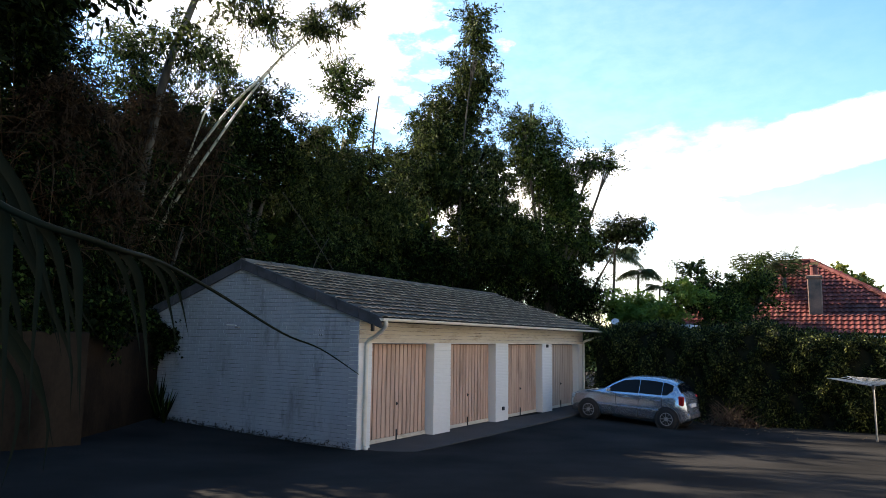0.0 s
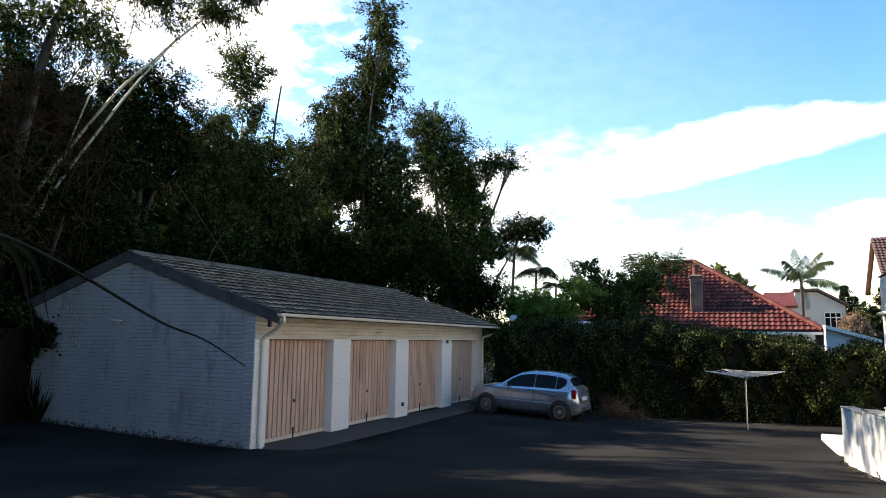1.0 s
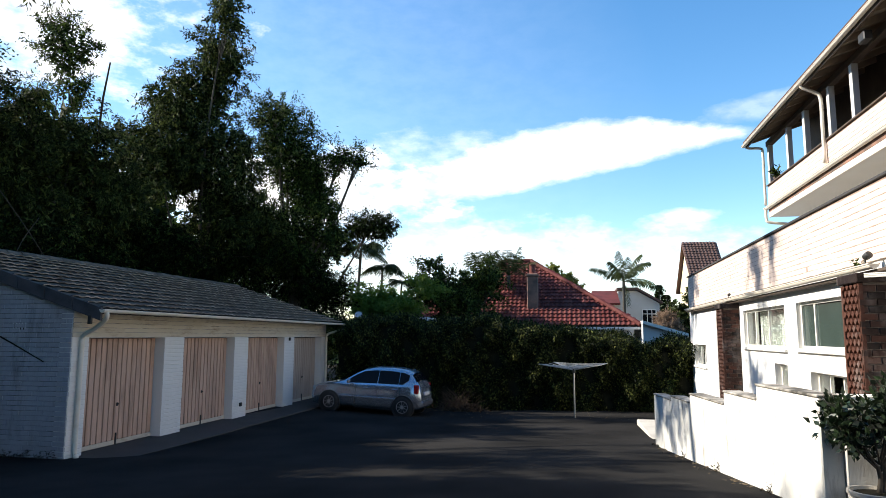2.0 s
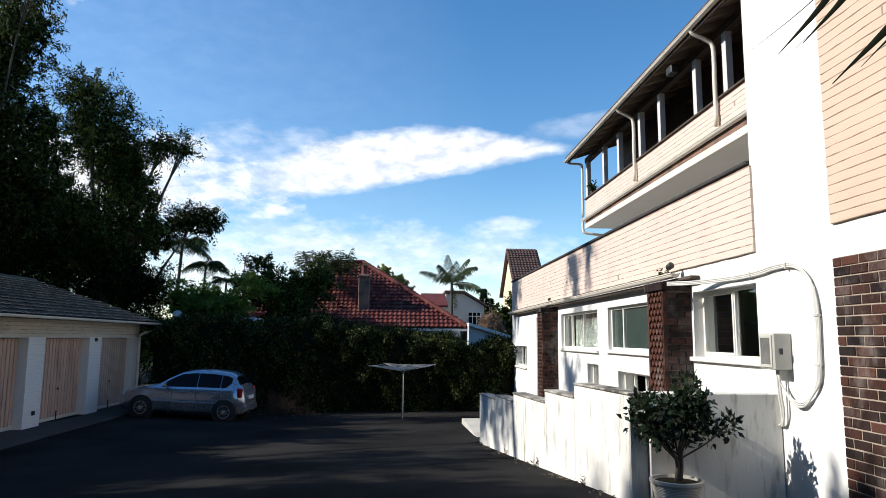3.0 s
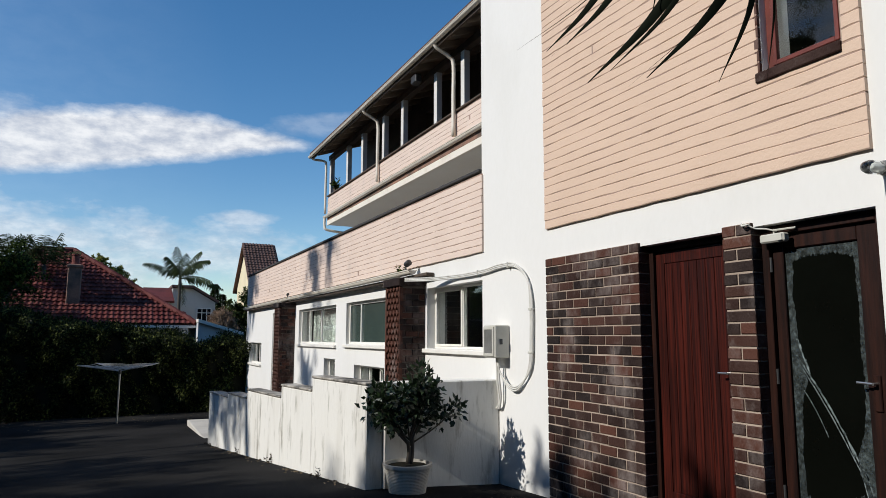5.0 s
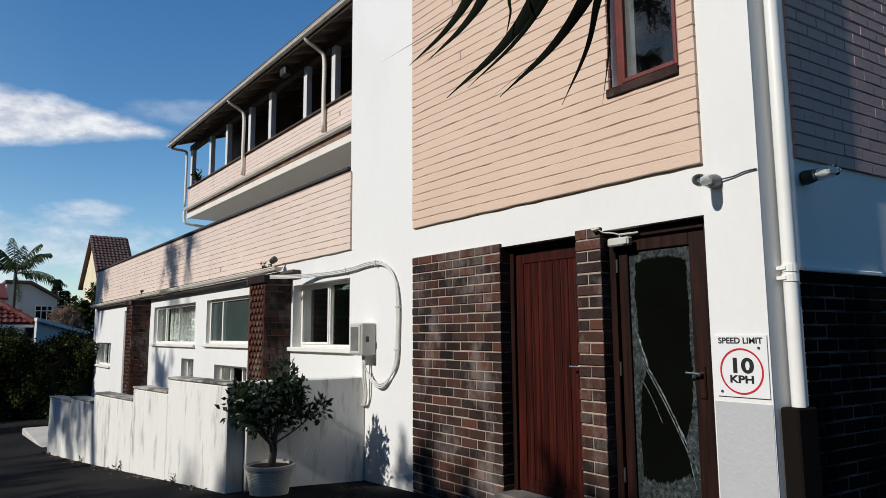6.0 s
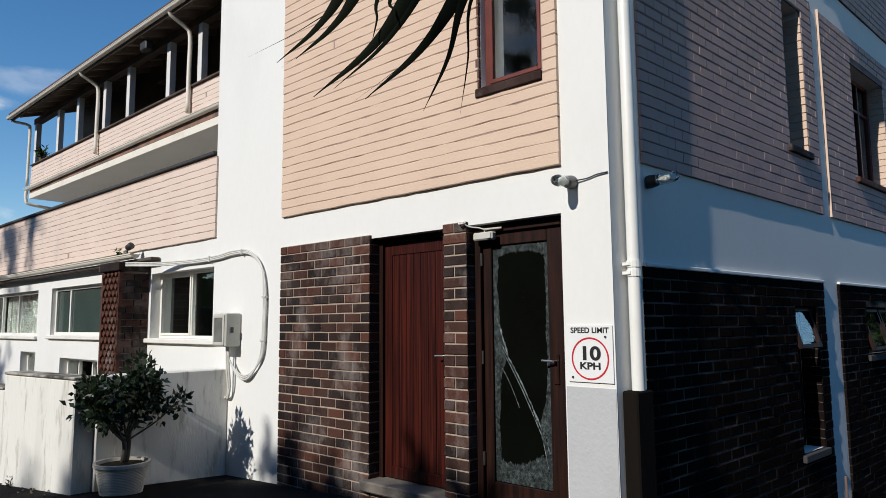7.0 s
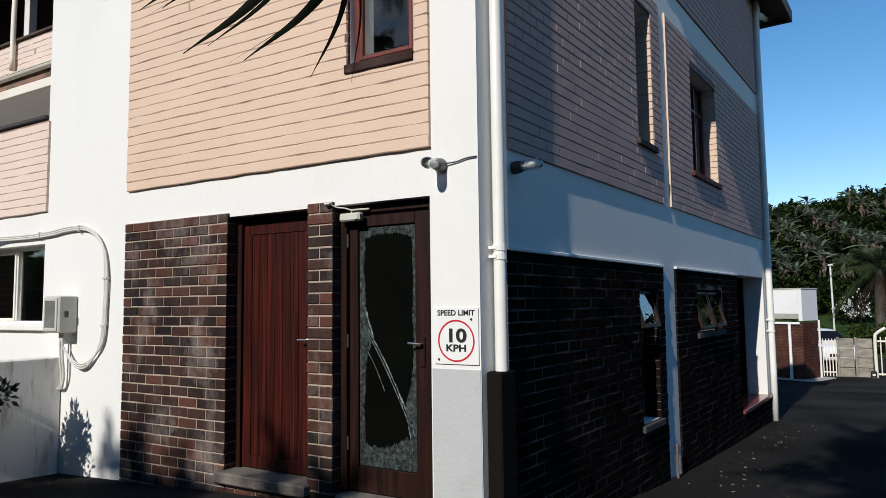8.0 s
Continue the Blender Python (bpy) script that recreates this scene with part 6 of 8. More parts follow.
        part("bolt", B((a + b) / 2 - 0.012, (a + b) / 2 + 0.012, 0.17, 0.2, -0.64, -0.42, 0.004), DARK_METAL, ob)
        bm = B((a + b) / 2 - 0.02, (a + b) / 2 + 0.02, 0.18, 0.2, 0.10, 0.17, 0.004)
        tube(bm, [((a + b) / 2, 0.185, 0.14), ((a + b) / 2, 0.15, 0.14)], 0.012, None, 6)
        part("handle", bm, DARK_METAL, ob)
    solo("garage_apron", B(GX - 0.3, GX + 1.05, GY0 + 0.2, GY1 - 0.1, -0.9, -0.655, 0.01), DARK_CONCRETE, "dark concrete apron before the garages", "apron", "structure")
    # vent, rod and small fittings
    bm = bmesh.new()
    for i in range(4):
        box(bm, -10.005 + i * 0.062, -9.985 + i * 0.062, -0.012, 0.02, 1.60, 1.74)
    v = solo("wall_vent", B(-10.04, -9.77, -0.009, 0.01, 1.57, 1.77), WHITE, "small slotted air brick in the gable", "vent", m=G_GABLE)
    part("slot_row", bm, DARK_METAL, v)
    solo("gable_rod", T([(-12.75, -0.03, 1.83), (-12.36, -0.10, 1.815)], 0.016, None, 8), PIPE, "short white rod fixed to the gable", "rod", m=G_GABLE)
    solo("gable_bracket", B(-12.42, -12.30, -0.09, 0.0, 1.75, 1.79, 0.004), CONCRETE, "small bracket on the gable", "bracket", m=G_GABLE)
    for y, z in ((17.1, -0.32), (20.18, 1.40)):
        solo("wall_socket", B(y - 0.05, y + 0.05, -0.06, -0.015, z - 0.05, z + 0.05, 0.008), TRIM_BLACK, "small dark fitting on a garage pier", "fitting", m=G_FRONT)
    solo("gutter_bracket", B(-8.45, -8.38, GY0 - 0.08, GY0 - 0.03, 1.70, 1.86, 0.006), DARK_METAL, "dark bracket under the garage eave", "bracket")


garage()

# ---- boundary wall and bank beside the garages ----
def bank_wall(a, b, top, label):
    a, b = Vector((*a, 0)), Vector((*b, 0))
    wf = frame_at(a, b - a)
    L = (b - a).length
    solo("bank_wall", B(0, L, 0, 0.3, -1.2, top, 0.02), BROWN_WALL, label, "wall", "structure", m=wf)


bank_wall((-13.0, 7.3), (-15.35, 10.86), 1.62, "stained plaster retaining wall at the bank")
bank_wall((-12.6, 2.0), (-12.45, 7.25), 1.60, "stained brown boundary wall")

# ---- hedge ----
def hedge():
    rng = np.random.default_rng(31)
    ob = thing("hedge", "tall clipped hedge of small dark green leaves", "hedge", (-2.5, 24.0, -0.95))
    n = 80000
    x = rng.uniform(-9.8, 4.4, n)

    def top(x):
        return 1.99 - 0.27 * smooth((x + 3.0) / 2.0) + 0.10 * np.sin(x * 1.7) + 0.07 * np.sin(x * 4.1 + 1) - 0.45 * smooth((x - 1.0) / 3.0) + 0.12 * np.exp(-((x + 0.3) / 1.2) ** 2) - 0.30 * smooth((x + 0.5) / 0.8) + 0.34 * smooth((x - 2.3) / 0.9)

    face = rng.uniform(size=n)
    z, y = np.empty(n), np.empty(n)
    f = face < 0.68
    z[f] = rng.uniform(-0.95, 1, f.sum()) * 1.0
    z[f] = -0.95 + (top(x[f]) + 0.95) * rng.uniform(0, 1, f.sum())
    bulge = 0.22 * np.sin(x * 2.3 + z * 1.9) + 0.16 * np.sin(x * 5.7 - z * 3.1) + 0.10 * np.sin(x * 11 + z * 7)
    y[f] = (23.15 + bulge[f] + np.abs(rng.normal(0, 0.16, f.sum())) + 0.25 * smooth((z[f] - 1.6) / 0.6))
    t = ~f
    y[f] += 0.6 * smooth((-8.25 - x[f]) / 0.25)
    y[t] = rng.uniform(23.3, 25.0, t.sum()) + 0.6 * smooth((-8.25 - x[t]) / 0.25)
    z[t] = top(x[t]) + rng.normal(0, 0.09, t.sum()) + 0.08 * np.sin(y[t] * 5)
    P = np.c_[x, y, z] - np.array((-2.5, 24.0, -0.95))
    D = rng.normal(size=(n, 3)) * 0.7 + np.c_[np.zeros(n), f * -0.8, f * -0.5 + t * 0.6]
    part("leaves", leaf_mesh("leaves", P, D, 0.105, 0.045, HEDGE, rng), None, ob)
    # Dark solid core, added so the gaps between leaves read as shade.
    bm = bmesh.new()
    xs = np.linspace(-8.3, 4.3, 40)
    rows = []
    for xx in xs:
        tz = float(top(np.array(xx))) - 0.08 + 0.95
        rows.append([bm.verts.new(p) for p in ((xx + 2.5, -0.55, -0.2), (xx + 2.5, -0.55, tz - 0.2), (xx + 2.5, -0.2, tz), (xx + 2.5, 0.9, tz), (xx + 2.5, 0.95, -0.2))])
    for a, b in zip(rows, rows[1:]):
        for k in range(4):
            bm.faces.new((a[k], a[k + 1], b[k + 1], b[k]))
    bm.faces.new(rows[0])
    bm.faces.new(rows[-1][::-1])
    part("inner_mass", bm, mat("hedge_inner_shade", (0.02, 0.022, 0.012), 0.95, (0.008, 0.009, 0.006), 5, 30, 0.8, 0.6, 30, spec=0.1), ob)
    # dry cuttings heaped at its foot
    h = thing("cuttings_heap", "heap of dry branches and leaves by the hedge", "branches", (-3.75, 22.5, gz(-3.75, 22.5)))
    bm = bmesh.new()
    for i in range(120):
        a = rng.uniform(0, 6.28)
        s = Vector((rng.normal(0, 0.2), rng.normal(0, 0.18), rng.uniform(0, 0.10)))
        w = Vector((math.cos(a) * 0.8, math.sin(a) * 0.5, rng.uniform(0.1, 1.0)))
        l = rng.uniform(0.3, 0.95)
        tube(bm, curve_pts([s, s + w * l * 0.5 + Vector((0, 0, 0.08)), s + w * l], 4), 0.010, 0.004, 4)
    tagged(part("brushwood", bm, DRY_TWIG, h), kind="stuff")
    m = 900
    P = np.c_[rng.normal(0, 0.4, m), rng.normal(0, 0.25, m), np.abs(rng.normal(0.03, 0.06, m))]
    part("dry_leaves", leaf_mesh("dry_leaves", P, rng.normal(size=(m, 3)), 0.14, 0.05, DRY_TWIG, rng), None, h)


hedge()


def yard_litter():
    rng = np.random.default_rng(77)
    n = 420
    x = np.r_[rng.uniform(-6, 2.5, n // 2), rng.uniform(4.5, 13, n // 4), rng.uniform(1.2, 2.1, n // 4)]
    y = np.r_[rng.uniform(19.5, 23, n // 2), 1.9 - (x[n // 2:n // 2 + n // 4] - 4) * 0.08 - np.abs(rng.normal(0.2, 0.5, n // 4)), rng.uniform(7, 13.5, n // 4)]
    x[-(n // 4):] = 2.24 - (y[-(n // 4):] - 6.95) * 0.113 - np.abs(rng.normal(0.05, 0.12, n // 4))
    P = np.c_[x, y, ground(x, y) + 0.012]
    D = np.c_[rng.normal(size=(n, 2)), rng.normal(0, 0.12, n)]
    solo("leaf_litter", leaf_mesh("leaf_litter", P, D, 0.045, 0.02, DRY_LITTER, rng), None, "scattered dry leaves on the asphalt", "leaves", "stuff")


yard_litter()


def wall_foot_weeds():
    rng = np.random.default_rng(78)
    lobes = [((x, GY0 - 0.10 + rng.normal(0, 0.03), gz(x, GY0 - 0.1) + 0.03), (0.12, 0.06, 0.05), 4) for x in np.arange(-15.2, -8.85, 0.16)]
    lobes += [((2.24 - (y - 6.95) * 0.113 - 0.02, y, gz(2.1, y) + 0.01), (0.01, 0.05, 0.01), 1) for y in np.arange(8.2, 13.4, 1.7)]
    P, D, S = lobe_leaves(lobes, rng, 0.07, 7, -0.1)
    solo("wall_foot_weeds", leaf_mesh("wall_foot_weeds", P, D, 0.05, 0.016, SOIL, rng), None, "dark weeds and dead leaves along the foot of the walls", "weeds", "stuff")


wall_foot_weeds()

# ---- clothes drier ----
def clothes_drier():
    b = (0.0, 20.0, gz(0.0, 20.0))
    ob = thing("clothes_drier", "grey rotary clothes drier with slack lines", "clothes drier", b, 20)
    h = 1.36
    part("pole", T([(0, 0, -0.1), (0, 0, h)], 0.024, None, 10), METAL, ob)
    part("hub", T([(0, 0, h - 0.1), (0, 0, h + 0.02)], 0.04, None, 10), DARK_METAL, ob)
    tips = []
    for k in range(4):
        a = radians(90 * k + 10)
        tip = Vector((1.12 * math.cos(a), 1.12 * math.sin(a), h + 0.16))
        tips.append(tip)
        part("arm", T([(0, 0, h - 0.02), tip], 0.014, 0.011, 6), METAL, ob)
    for j in range(5):
        bm = bmesh.new()
        s = 0.4 + 0.145 * j
        for k in range(4):
            p, q = Vector((0, 0, h)).lerp(tips[k], s), Vector((0, 0, h)).lerp(tips[(k + 1) % 4], s)
            tube(bm, [p, (p + q) / 2 - Vector((0, 0, 0.03)), q], 0.006, None, 4)
        part("line", bm, CABLE_W, ob)


clothes_drier()

# ---- car ----
def car(name, label, m, paint, group=""):
    """A small five-door hatchback; x ahead, built round its wheelbase."""
    ob = thing(name, label, "car", group=group)
    ob.matrix_basis = m
    # stations: x, half width, sill, belt or bonnet height, roof height, roof half width
    S = [(1.93, 0.58, 0.32, 0.60, 0.62, 0.50), (1.88, 0.72, 0.22, 0.70, 0.73, 0.62), (1.70, 0.79, 0.20, 0.78, 0.82, 0.66), (1.35, 0.82, 0.20, 0.86, 0.90, 0.68), (0.98, 0.825, 0.20, 0.91, 0.96, 0.68),
         (0.80, 0.825, 0.20, 0.92, 1.04, 0.66), (0.45, 0.825, 0.20, 0.93, 1.26, 0.60), (0.15, 0.825, 0.20, 0.935, 1.40, 0.56), (-0.25, 0.825, 0.20, 0.945, 1.46, 0.55), (-0.75, 0.825, 0.20, 0.955, 1.465, 0.55),
         (-1.20, 0.82, 0.20, 0.965, 1.42, 0.545), (-1.42, 0.80, 0.20, 0.975, 1.33, 0.53), (-1.58, 0.77, 0.21, 0.97, 1.12, 0.57), (-1.70, 0.72, 0.24, 0.92, 0.96, 0.60), (-1.79, 0.62, 0.32, 0.62, 0.66, 0.54)]

    def ring(s):
        x, w, zs, zb, zr, wr = s
        cab = zr - zb
        return [(x, w * 0.86, zs), (x, w * 0.98, zs + 0.10), (x, w, zs + (zb - zs) * 0.55), (x, w * 0.965, zb - 0.05), (x, w * 0.93, zb), (x, wr + (w * 0.92 - wr) * 0.08 if cab > 0.15 else wr, zr - min(0.05, cab * 0.3)),
                (x, wr * 0.86, zr - min(0.012, cab * 0.1)), (x, 0.0, zr + 0.015)]

    bm = bmesh.new()
    rows = []
    for s in S:
        half = [Vector(p) for p in ring(s)]
        pts = half + [Vector((p.x, -p.y, p.z)) for p in half[-2::-1]]
        rows.append([bm.verts.new(p) for p in pts])
    for a, b in zip(rows, rows[1:]):
        for k in range(len(a) - 1):
            bm.faces.new((a[k], a[k + 1], b[k + 1], b[k]))
    bm.faces.new(rows[0])
    bm.faces.new(rows[-1][::-1])
    for a, b in zip(rows, rows[1:]):
        bm.faces.new((a[0], b[0], b[-1], a[-1]))
    part("body", bm, paint, ob, smooth=True)

    def at_station(x):
        for s, t in zip(S, S[1:]):
            if t[0] <= x <= s[0]:
                k = (s[0] - x) / (s[0] - t[0])
                return [p + (q - p) * k for p, q in zip(s, t)]
        return list(S[-1])

    def flank(x, f, out):
        r = ring(at_station(x))
        a, b = Vector(r[4]), Vector(r[5])
        p = a.lerp(b, f)
        return Vector((p.x, p.y + out, p.z + out * 0.3))

    for sg in (1, -1):
        for x0, x1 in ((0.62, -0.34), (-0.365, -1.04), (-1.06, -1.36)):
            bm2 = bmesh.new()
            n = 6
            cols = []
            for i in range(n + 1):
                x = x0 + (x1 - x0) * i / n
                lo, hi = 0.05, 0.90
                if x > 0.25:
                    hi = max(0.12, 0.90 - (x - 0.25) * 0.5)
                if x < -1.2:
                    lo = 0.05 + (-1.2 - x) * 2.6
                cols.append([bm2.verts.new((p.x, p.y * sg, p.z)) for p in (flank(x, lo, 0.012), flank(x, (lo + hi) / 2, 0.016), flank(x, hi, 0.012))])
            for a, b in zip(cols, cols[1:]):
                for k in range(2):
                    bm2.faces.new((a[k], a[k + 1], b[k + 1], b[k]))
            part("side_window", bm2, CAR_GLASS, ob, smooth=True)
        for x in (0.02, -0.95):
            part("door_handle", B(x - 0.09, x + 0.09, sg * 0.815 - 0.025, sg * 0.815 + 0.025, 0.80, 0.83, 0.008), paint, ob)
        part("side_moulding", B(-1.0, 0.95, sg * 0.818 - 0.02, sg * 0.818 + 0.02, 0.50, 0.55, 0.008), TRIM_BLACK if paint is CAR_WHITE else paint, ob)
        for x in (0.36, -0.36, -1.08):
            part("door_gap", B(x - 0.006, x + 0.006, sg * 0.80 - 0.03, sg * 0.80 + 0.028, 0.30, 0.90), TRIM_BLACK, ob)
        part("mirror", B(0.50, 0.62, sg * 0.93 - 0.09, sg * 0.93 + 0.05, 0.93, 1.05, 0.03), paint, ob)
        part("tail_lamp", B(-1.70, -1.54, sg * 0.70 - 0.06, sg * 0.70 + 0.07, 0.72, 1.0, 0.03), TAIL_RED, ob, "red tail lamp")
        part("headlamp", B(1.64, 1.86, sg * 0.62 - 0.13, sg * 0.62 + 0.13, 0.60, 0.75, 0.03), LAMP_CLEAR, ob, "clear headlamp")
        for x in (1.23, -1.23):
            bmw = bmesh.new()
            mm = pose(x, sg * 0.72, 0.30, 90, 0, 0)
            lathe(bmw, ((0.28, -0.1155), (0.36, -0.1155), (0.365, -0.105), (0.365, 0.105), (0.36, 0.1155), (0.28, 0.1155)), 28, mm)
            part("wheel_arch", bmw, TRIM_BLACK, ob)
            wheel = thing("wheel", "", "")
            wheel.parent = ob
            wheel.matrix_basis = pose(x, sg * 0.755, 0.30, -90 * sg, 0, 0)
            for key in ("label", "category"):
                if key in wheel:
                    del wheel[key]
            part("tyre", lathe(bmesh.new(), ((0.19, -0.09), (0.285, -0.095), (0.302, -0.07), (0.302, 0.07), (0.285, 0.095), (0.186, 0.092)), 28), RUBBER, wheel, smooth=True)
            bmr = lathe(bmesh.new(), ((0.186, 0.05), (0.190, 0.096), (0.174, 0.096), (0.168, 0.06)), 28)
            lathe(bmr, ((0.055, 0.05), (0.055, 0.095), (0.03, 0.10)), 14)
            for k in range(9):
                box(bmr, 0.04, 0.178, -0.016, 0.016, 0.07, 0.092, 0.004, m=Matrix.Rotation(2 * math.pi * k / 9, 4, "Z"))
            part("rim", bmr, ALLOY, wheel, "silver alloy rim")
            part("brake_disc", lathe(bmesh.new(), ((0.18, 0.03), (0.18, 0.045)), 20), DARK_METAL, wheel)

    def screen(name, pts):
        b2 = bmesh.new()
        rows2 = [[b2.verts.new(p) for p in row] for row in pts]
        for a, b in zip(rows2, rows2[1:]):
            for k in range(len(a) - 1):
                b2.faces.new((a[k], a[k + 1], b[k + 1], b[k]))
        part(name, b2, CAR_GLASS, ob, smooth=True)

    screen("windscreen", [[(x + 0.012, y * w, z + 0.022 - 0.02 * abs(y) ** 2) for y in (-1, -0.5, 0, 0.5, 1)] for x, w, z in ((0.90, 0.66, 0.99), (0.55, 0.58, 1.205), (0.22, 0.53, 1.375))])
    screen("rear_window", [[(x - 0.016, y * w, z + 0.018 - 0.02 * abs(y) ** 2) for y in (-1, -0.5, 0, 0.5, 1)] for x, w, z in ((-1.43, 0.50, 1.325), (-1.51, 0.53, 1.225), (-1.59, 0.56, 1.10))])
    part("rear_bumper", B(-1.84, -1.70, -0.62, 0.62, 0.30, 0.52, 0.05), paint, ob)
    part("number_plate", B(-1.80, -1.775, -0.25, 0.25, 0.66, 0.77, 0.004), SIGN_W, ob, "pale blank number plate")
    part("front_grille", B(1.88, 1.945, -0.45, 0.45, 0.36, 0.50, 0.02), TRIM_BLACK, ob)
    part("roof_aerial", T([(-1.2, 0, 1.42), (-1.42, 0, 1.56)], 0.004, None, 5), TRIM_BLACK, ob)
    return ob


CAR_AT = (-6.08, 20.46)
NOSE_UP = math.degrees(math.atan2(gz(-7.38, 20.53) - gz(-4.93, 20.39), 2.46))
car("parked_car", "silver blue five-door hatchback parked nose to the garages", pose(*CAR_AT, (gz(-7.38, 20.53) + gz(-4.93, 20.39)) / 2, 0, -NOSE_UP, 176.8) @ Matrix.Scale(0.94, 4), CAR_PAINT)

# ---- pot with shrub ----
SHRUB = mat("glossy_shrub_leaf", (0.013, 0.027, 0.010), 0.4, (0.010, 0.020, 0.008), 3, 20, 0.6, 0.0, translucent=0.1, island=0.6, other=(0.028, 0.050, 0.017))


def potted_shrub():
    x, y = 2.59, 6.66
    g = gz(x, y) - 0.03
    ob = thing("potted_shrub", "leafy green shrub in a pale ribbed pot by the retaining wall", "potted plant", (x, y, g))
    prof = [(0.165, 0.0), (0.175, 0.02)]
    for i in range(17):
        r = 0.18 + 0.045 * i / 16
        prof += [(r, 0.030 + i * 0.0168), (r + 0.006, 0.036 + i * 0.0168), (r + 0.006, 0.042 + i * 0.0168)]
    prof += [(0.235, 0.325), (0.25, 0.33), (0.252, 0.365), (0.225, 0.368), (0.215, 0.33)]
    prof = [(r, h * 0.86) for r, h in prof]
    part("pot", lathe(bmesh.new(), prof, 32), POT, ob, smooth=False)
    part("soil", lathe(bmesh.new(), ((0.21, 0.27), (0.21, 0.288)), 24), SOIL, ob)
    rng = np.random.default_rng(12)
    bm = bmesh.new()
    tips = []
    # a short twin stem that forks into upright and spreading branches
    for dx, h in ((0.0, 0.52), (0.035, 0.56)):
        tube(bm, curve_pts([(dx, 0, 0.3), (dx + 0.02, 0.01, 0.42), (dx * 1.5, 0.0, h)], 8), 0.024, 0.017, 8)
    for i in range(15):
        a = i * 2.4 + rng.uniform(-0.3, 0.3)
        r = 0.14 + 0.36 * ((i * 0.618) % 1.0)
        h = 1.20 - 0.9 * r + rng.uniform(-0.14, 0.14)
        e = Vector((0.03 + r * math.cos(a) * 1.10, r * math.sin(a) * 0.8, h))
        fork = Vector((0.02, 0, rng.uniform(0.46, 0.56)))
        mid = fork.lerp(e, 0.55) + Vector((0, 0, -0.03))
        tube(bm, curve_pts([fork, mid, e], 9), 0.011, 0.004, 6)
        tips += [e, e.lerp(fork, 0.42) + Vector((rng.normal(0, 0.04), rng.normal(0, 0.04), 0.0)), e.lerp(mid, 0.25) + Vector((rng.normal(0, 0.05), rng.normal(0, 0.05), 0.02)), e + Vector((rng.normal(0, 0.06), rng.normal(0, 0.06), rng.uniform(-0.10, 0.02)))]
    tagged(part("stem_work", bm, BARK, ob, smooth=True), kind="stuff")
    P, D = [], []
    for t in tips:
        # a whorl of leaves at the end of each twig
        n = 30
        off = rng.normal(size=(n, 3)) * np.array((0.042, 0.042, 0.045))
        P.append(np.array(t) + off)
        D.append(off * 14 + np.array((0, 0, 0.30)) + rng.normal(size=(n, 3)) * 0.35)
    part("leaves", leaf_mesh("leaves", np.concatenate(P), np.concatenate(D), 0.074, 0.044, SHRUB, rng), None, ob)


potted_shrub()
rng = np.random.default_rng(14)
P, D, S = lobe_leaves([((1.75, 12.9, 0.58), (0.06, 0.06, 0.14), 4)], rng, 0.12, 6, -0.3)
solo("wall_weed", leaf_mesh("wall_weed", P, D, 0.075, 0.022, LEAF_A, rng), None, "small weed behind the retaining wall", "plant")

# ---- trees behind the garages ----

tree("bamboo_clump", "tall feathery bamboo clump behind the garages", (-15.2, 25.4, gz(-15.2, 25.4)), [((-13.1, 23.1, 14.2), (0.62, 0.84, 1.30), 18), ((-14.4, 24.9, 12.8), (1.09, 1.28, 1.56), 43), ((-15.7, 24.9, 11.0), (1.94, 1.70, 1.56), 78), ((-16.2, 24.1, 8.7), (2.13, 1.88, 1.76), 96), ((-14.3, 25.3, 8.5), (1.88, 1.99, 1.88), 91), ((-13.9, 26.1, 6.1), (2.26, 1.88, 1.76), 102)], (0.25, 0.075), LEAF_B, 0.58, 40, 0.5, 0.14, 41, "bamboo")
tree("leafy_tree", "dense green tree with an arching branch", (-12.6, 28.6, gz(-12.6, 28.6)), [((-13.0, 27.5, 11.2), (1.12, 1.17, 0.96), 28), ((-12.6, 28.2, 9.7), (1.47, 1.62, 1.61), 61), ((-12.0, 28.9, 7.8), (1.02, 1.22, 1.34), 35), ((-10.4, 29.0, 9.7), (1.20, 0.59, 0.32), 10), ((-12.8, 27.8, 5.7), (2.07, 1.70, 1.56), 83), ((-11.5, 28.4, 8.7), (0.8, 0.8, 0.8), 22), ((-11.0, 28.3, 7.4), (0.7, 0.8, 0.8), 16), ((-10.7, 28.6, 6.2), (0.6, 0.7, 0.8), 12), ((-9.6, 29.1, 9.4), (0.5, 0.3, 0.2), 4)], (0.24, 0.07), LEAF_A, 0.7, 40, 0.35, 0.25, 42)
tree("spreading_tree", "tree with a flat spreading branch beyond the hedge", (-13.2, 31.4, gz(-13.2, 31.4)), [((-9.8, 32.0, 6.8), (1.76, 0.91, 0.68), 31), ((-11.7, 31.5, 6.0), (1.28, 1.07, 0.85), 28), ((-13.0, 31.1, 5.3), (1.28, 1.45, 1.28), 42)], (0.2, 0.08), LEAF_C, 0.5, 40, 0.2, 0.2, 43)
tree("bamboo_clump", "arching olive bamboo thicket over the garage roof", (-17.3, 20.0, gz(-17.3, 20.0)), [((-17.8, 18.8, 8.9), (0.81, 1.03, 1.08), 22), ((-16.6, 20.2, 7.9), (1.35, 1.52, 1.35), 47), ((-18.1, 18.5, 6.9), (1.88, 1.60, 1.44), 70), ((-16.8, 21.2, 6.3), (2.18, 1.75, 1.61), 90), ((-17.5, 18.8, 5.1), (2.39, 1.18, 0.98), 60)], (0.26, 0.055), LEAF_B, 0.7, 40, 0.6, 0.18, 44, "bamboo")
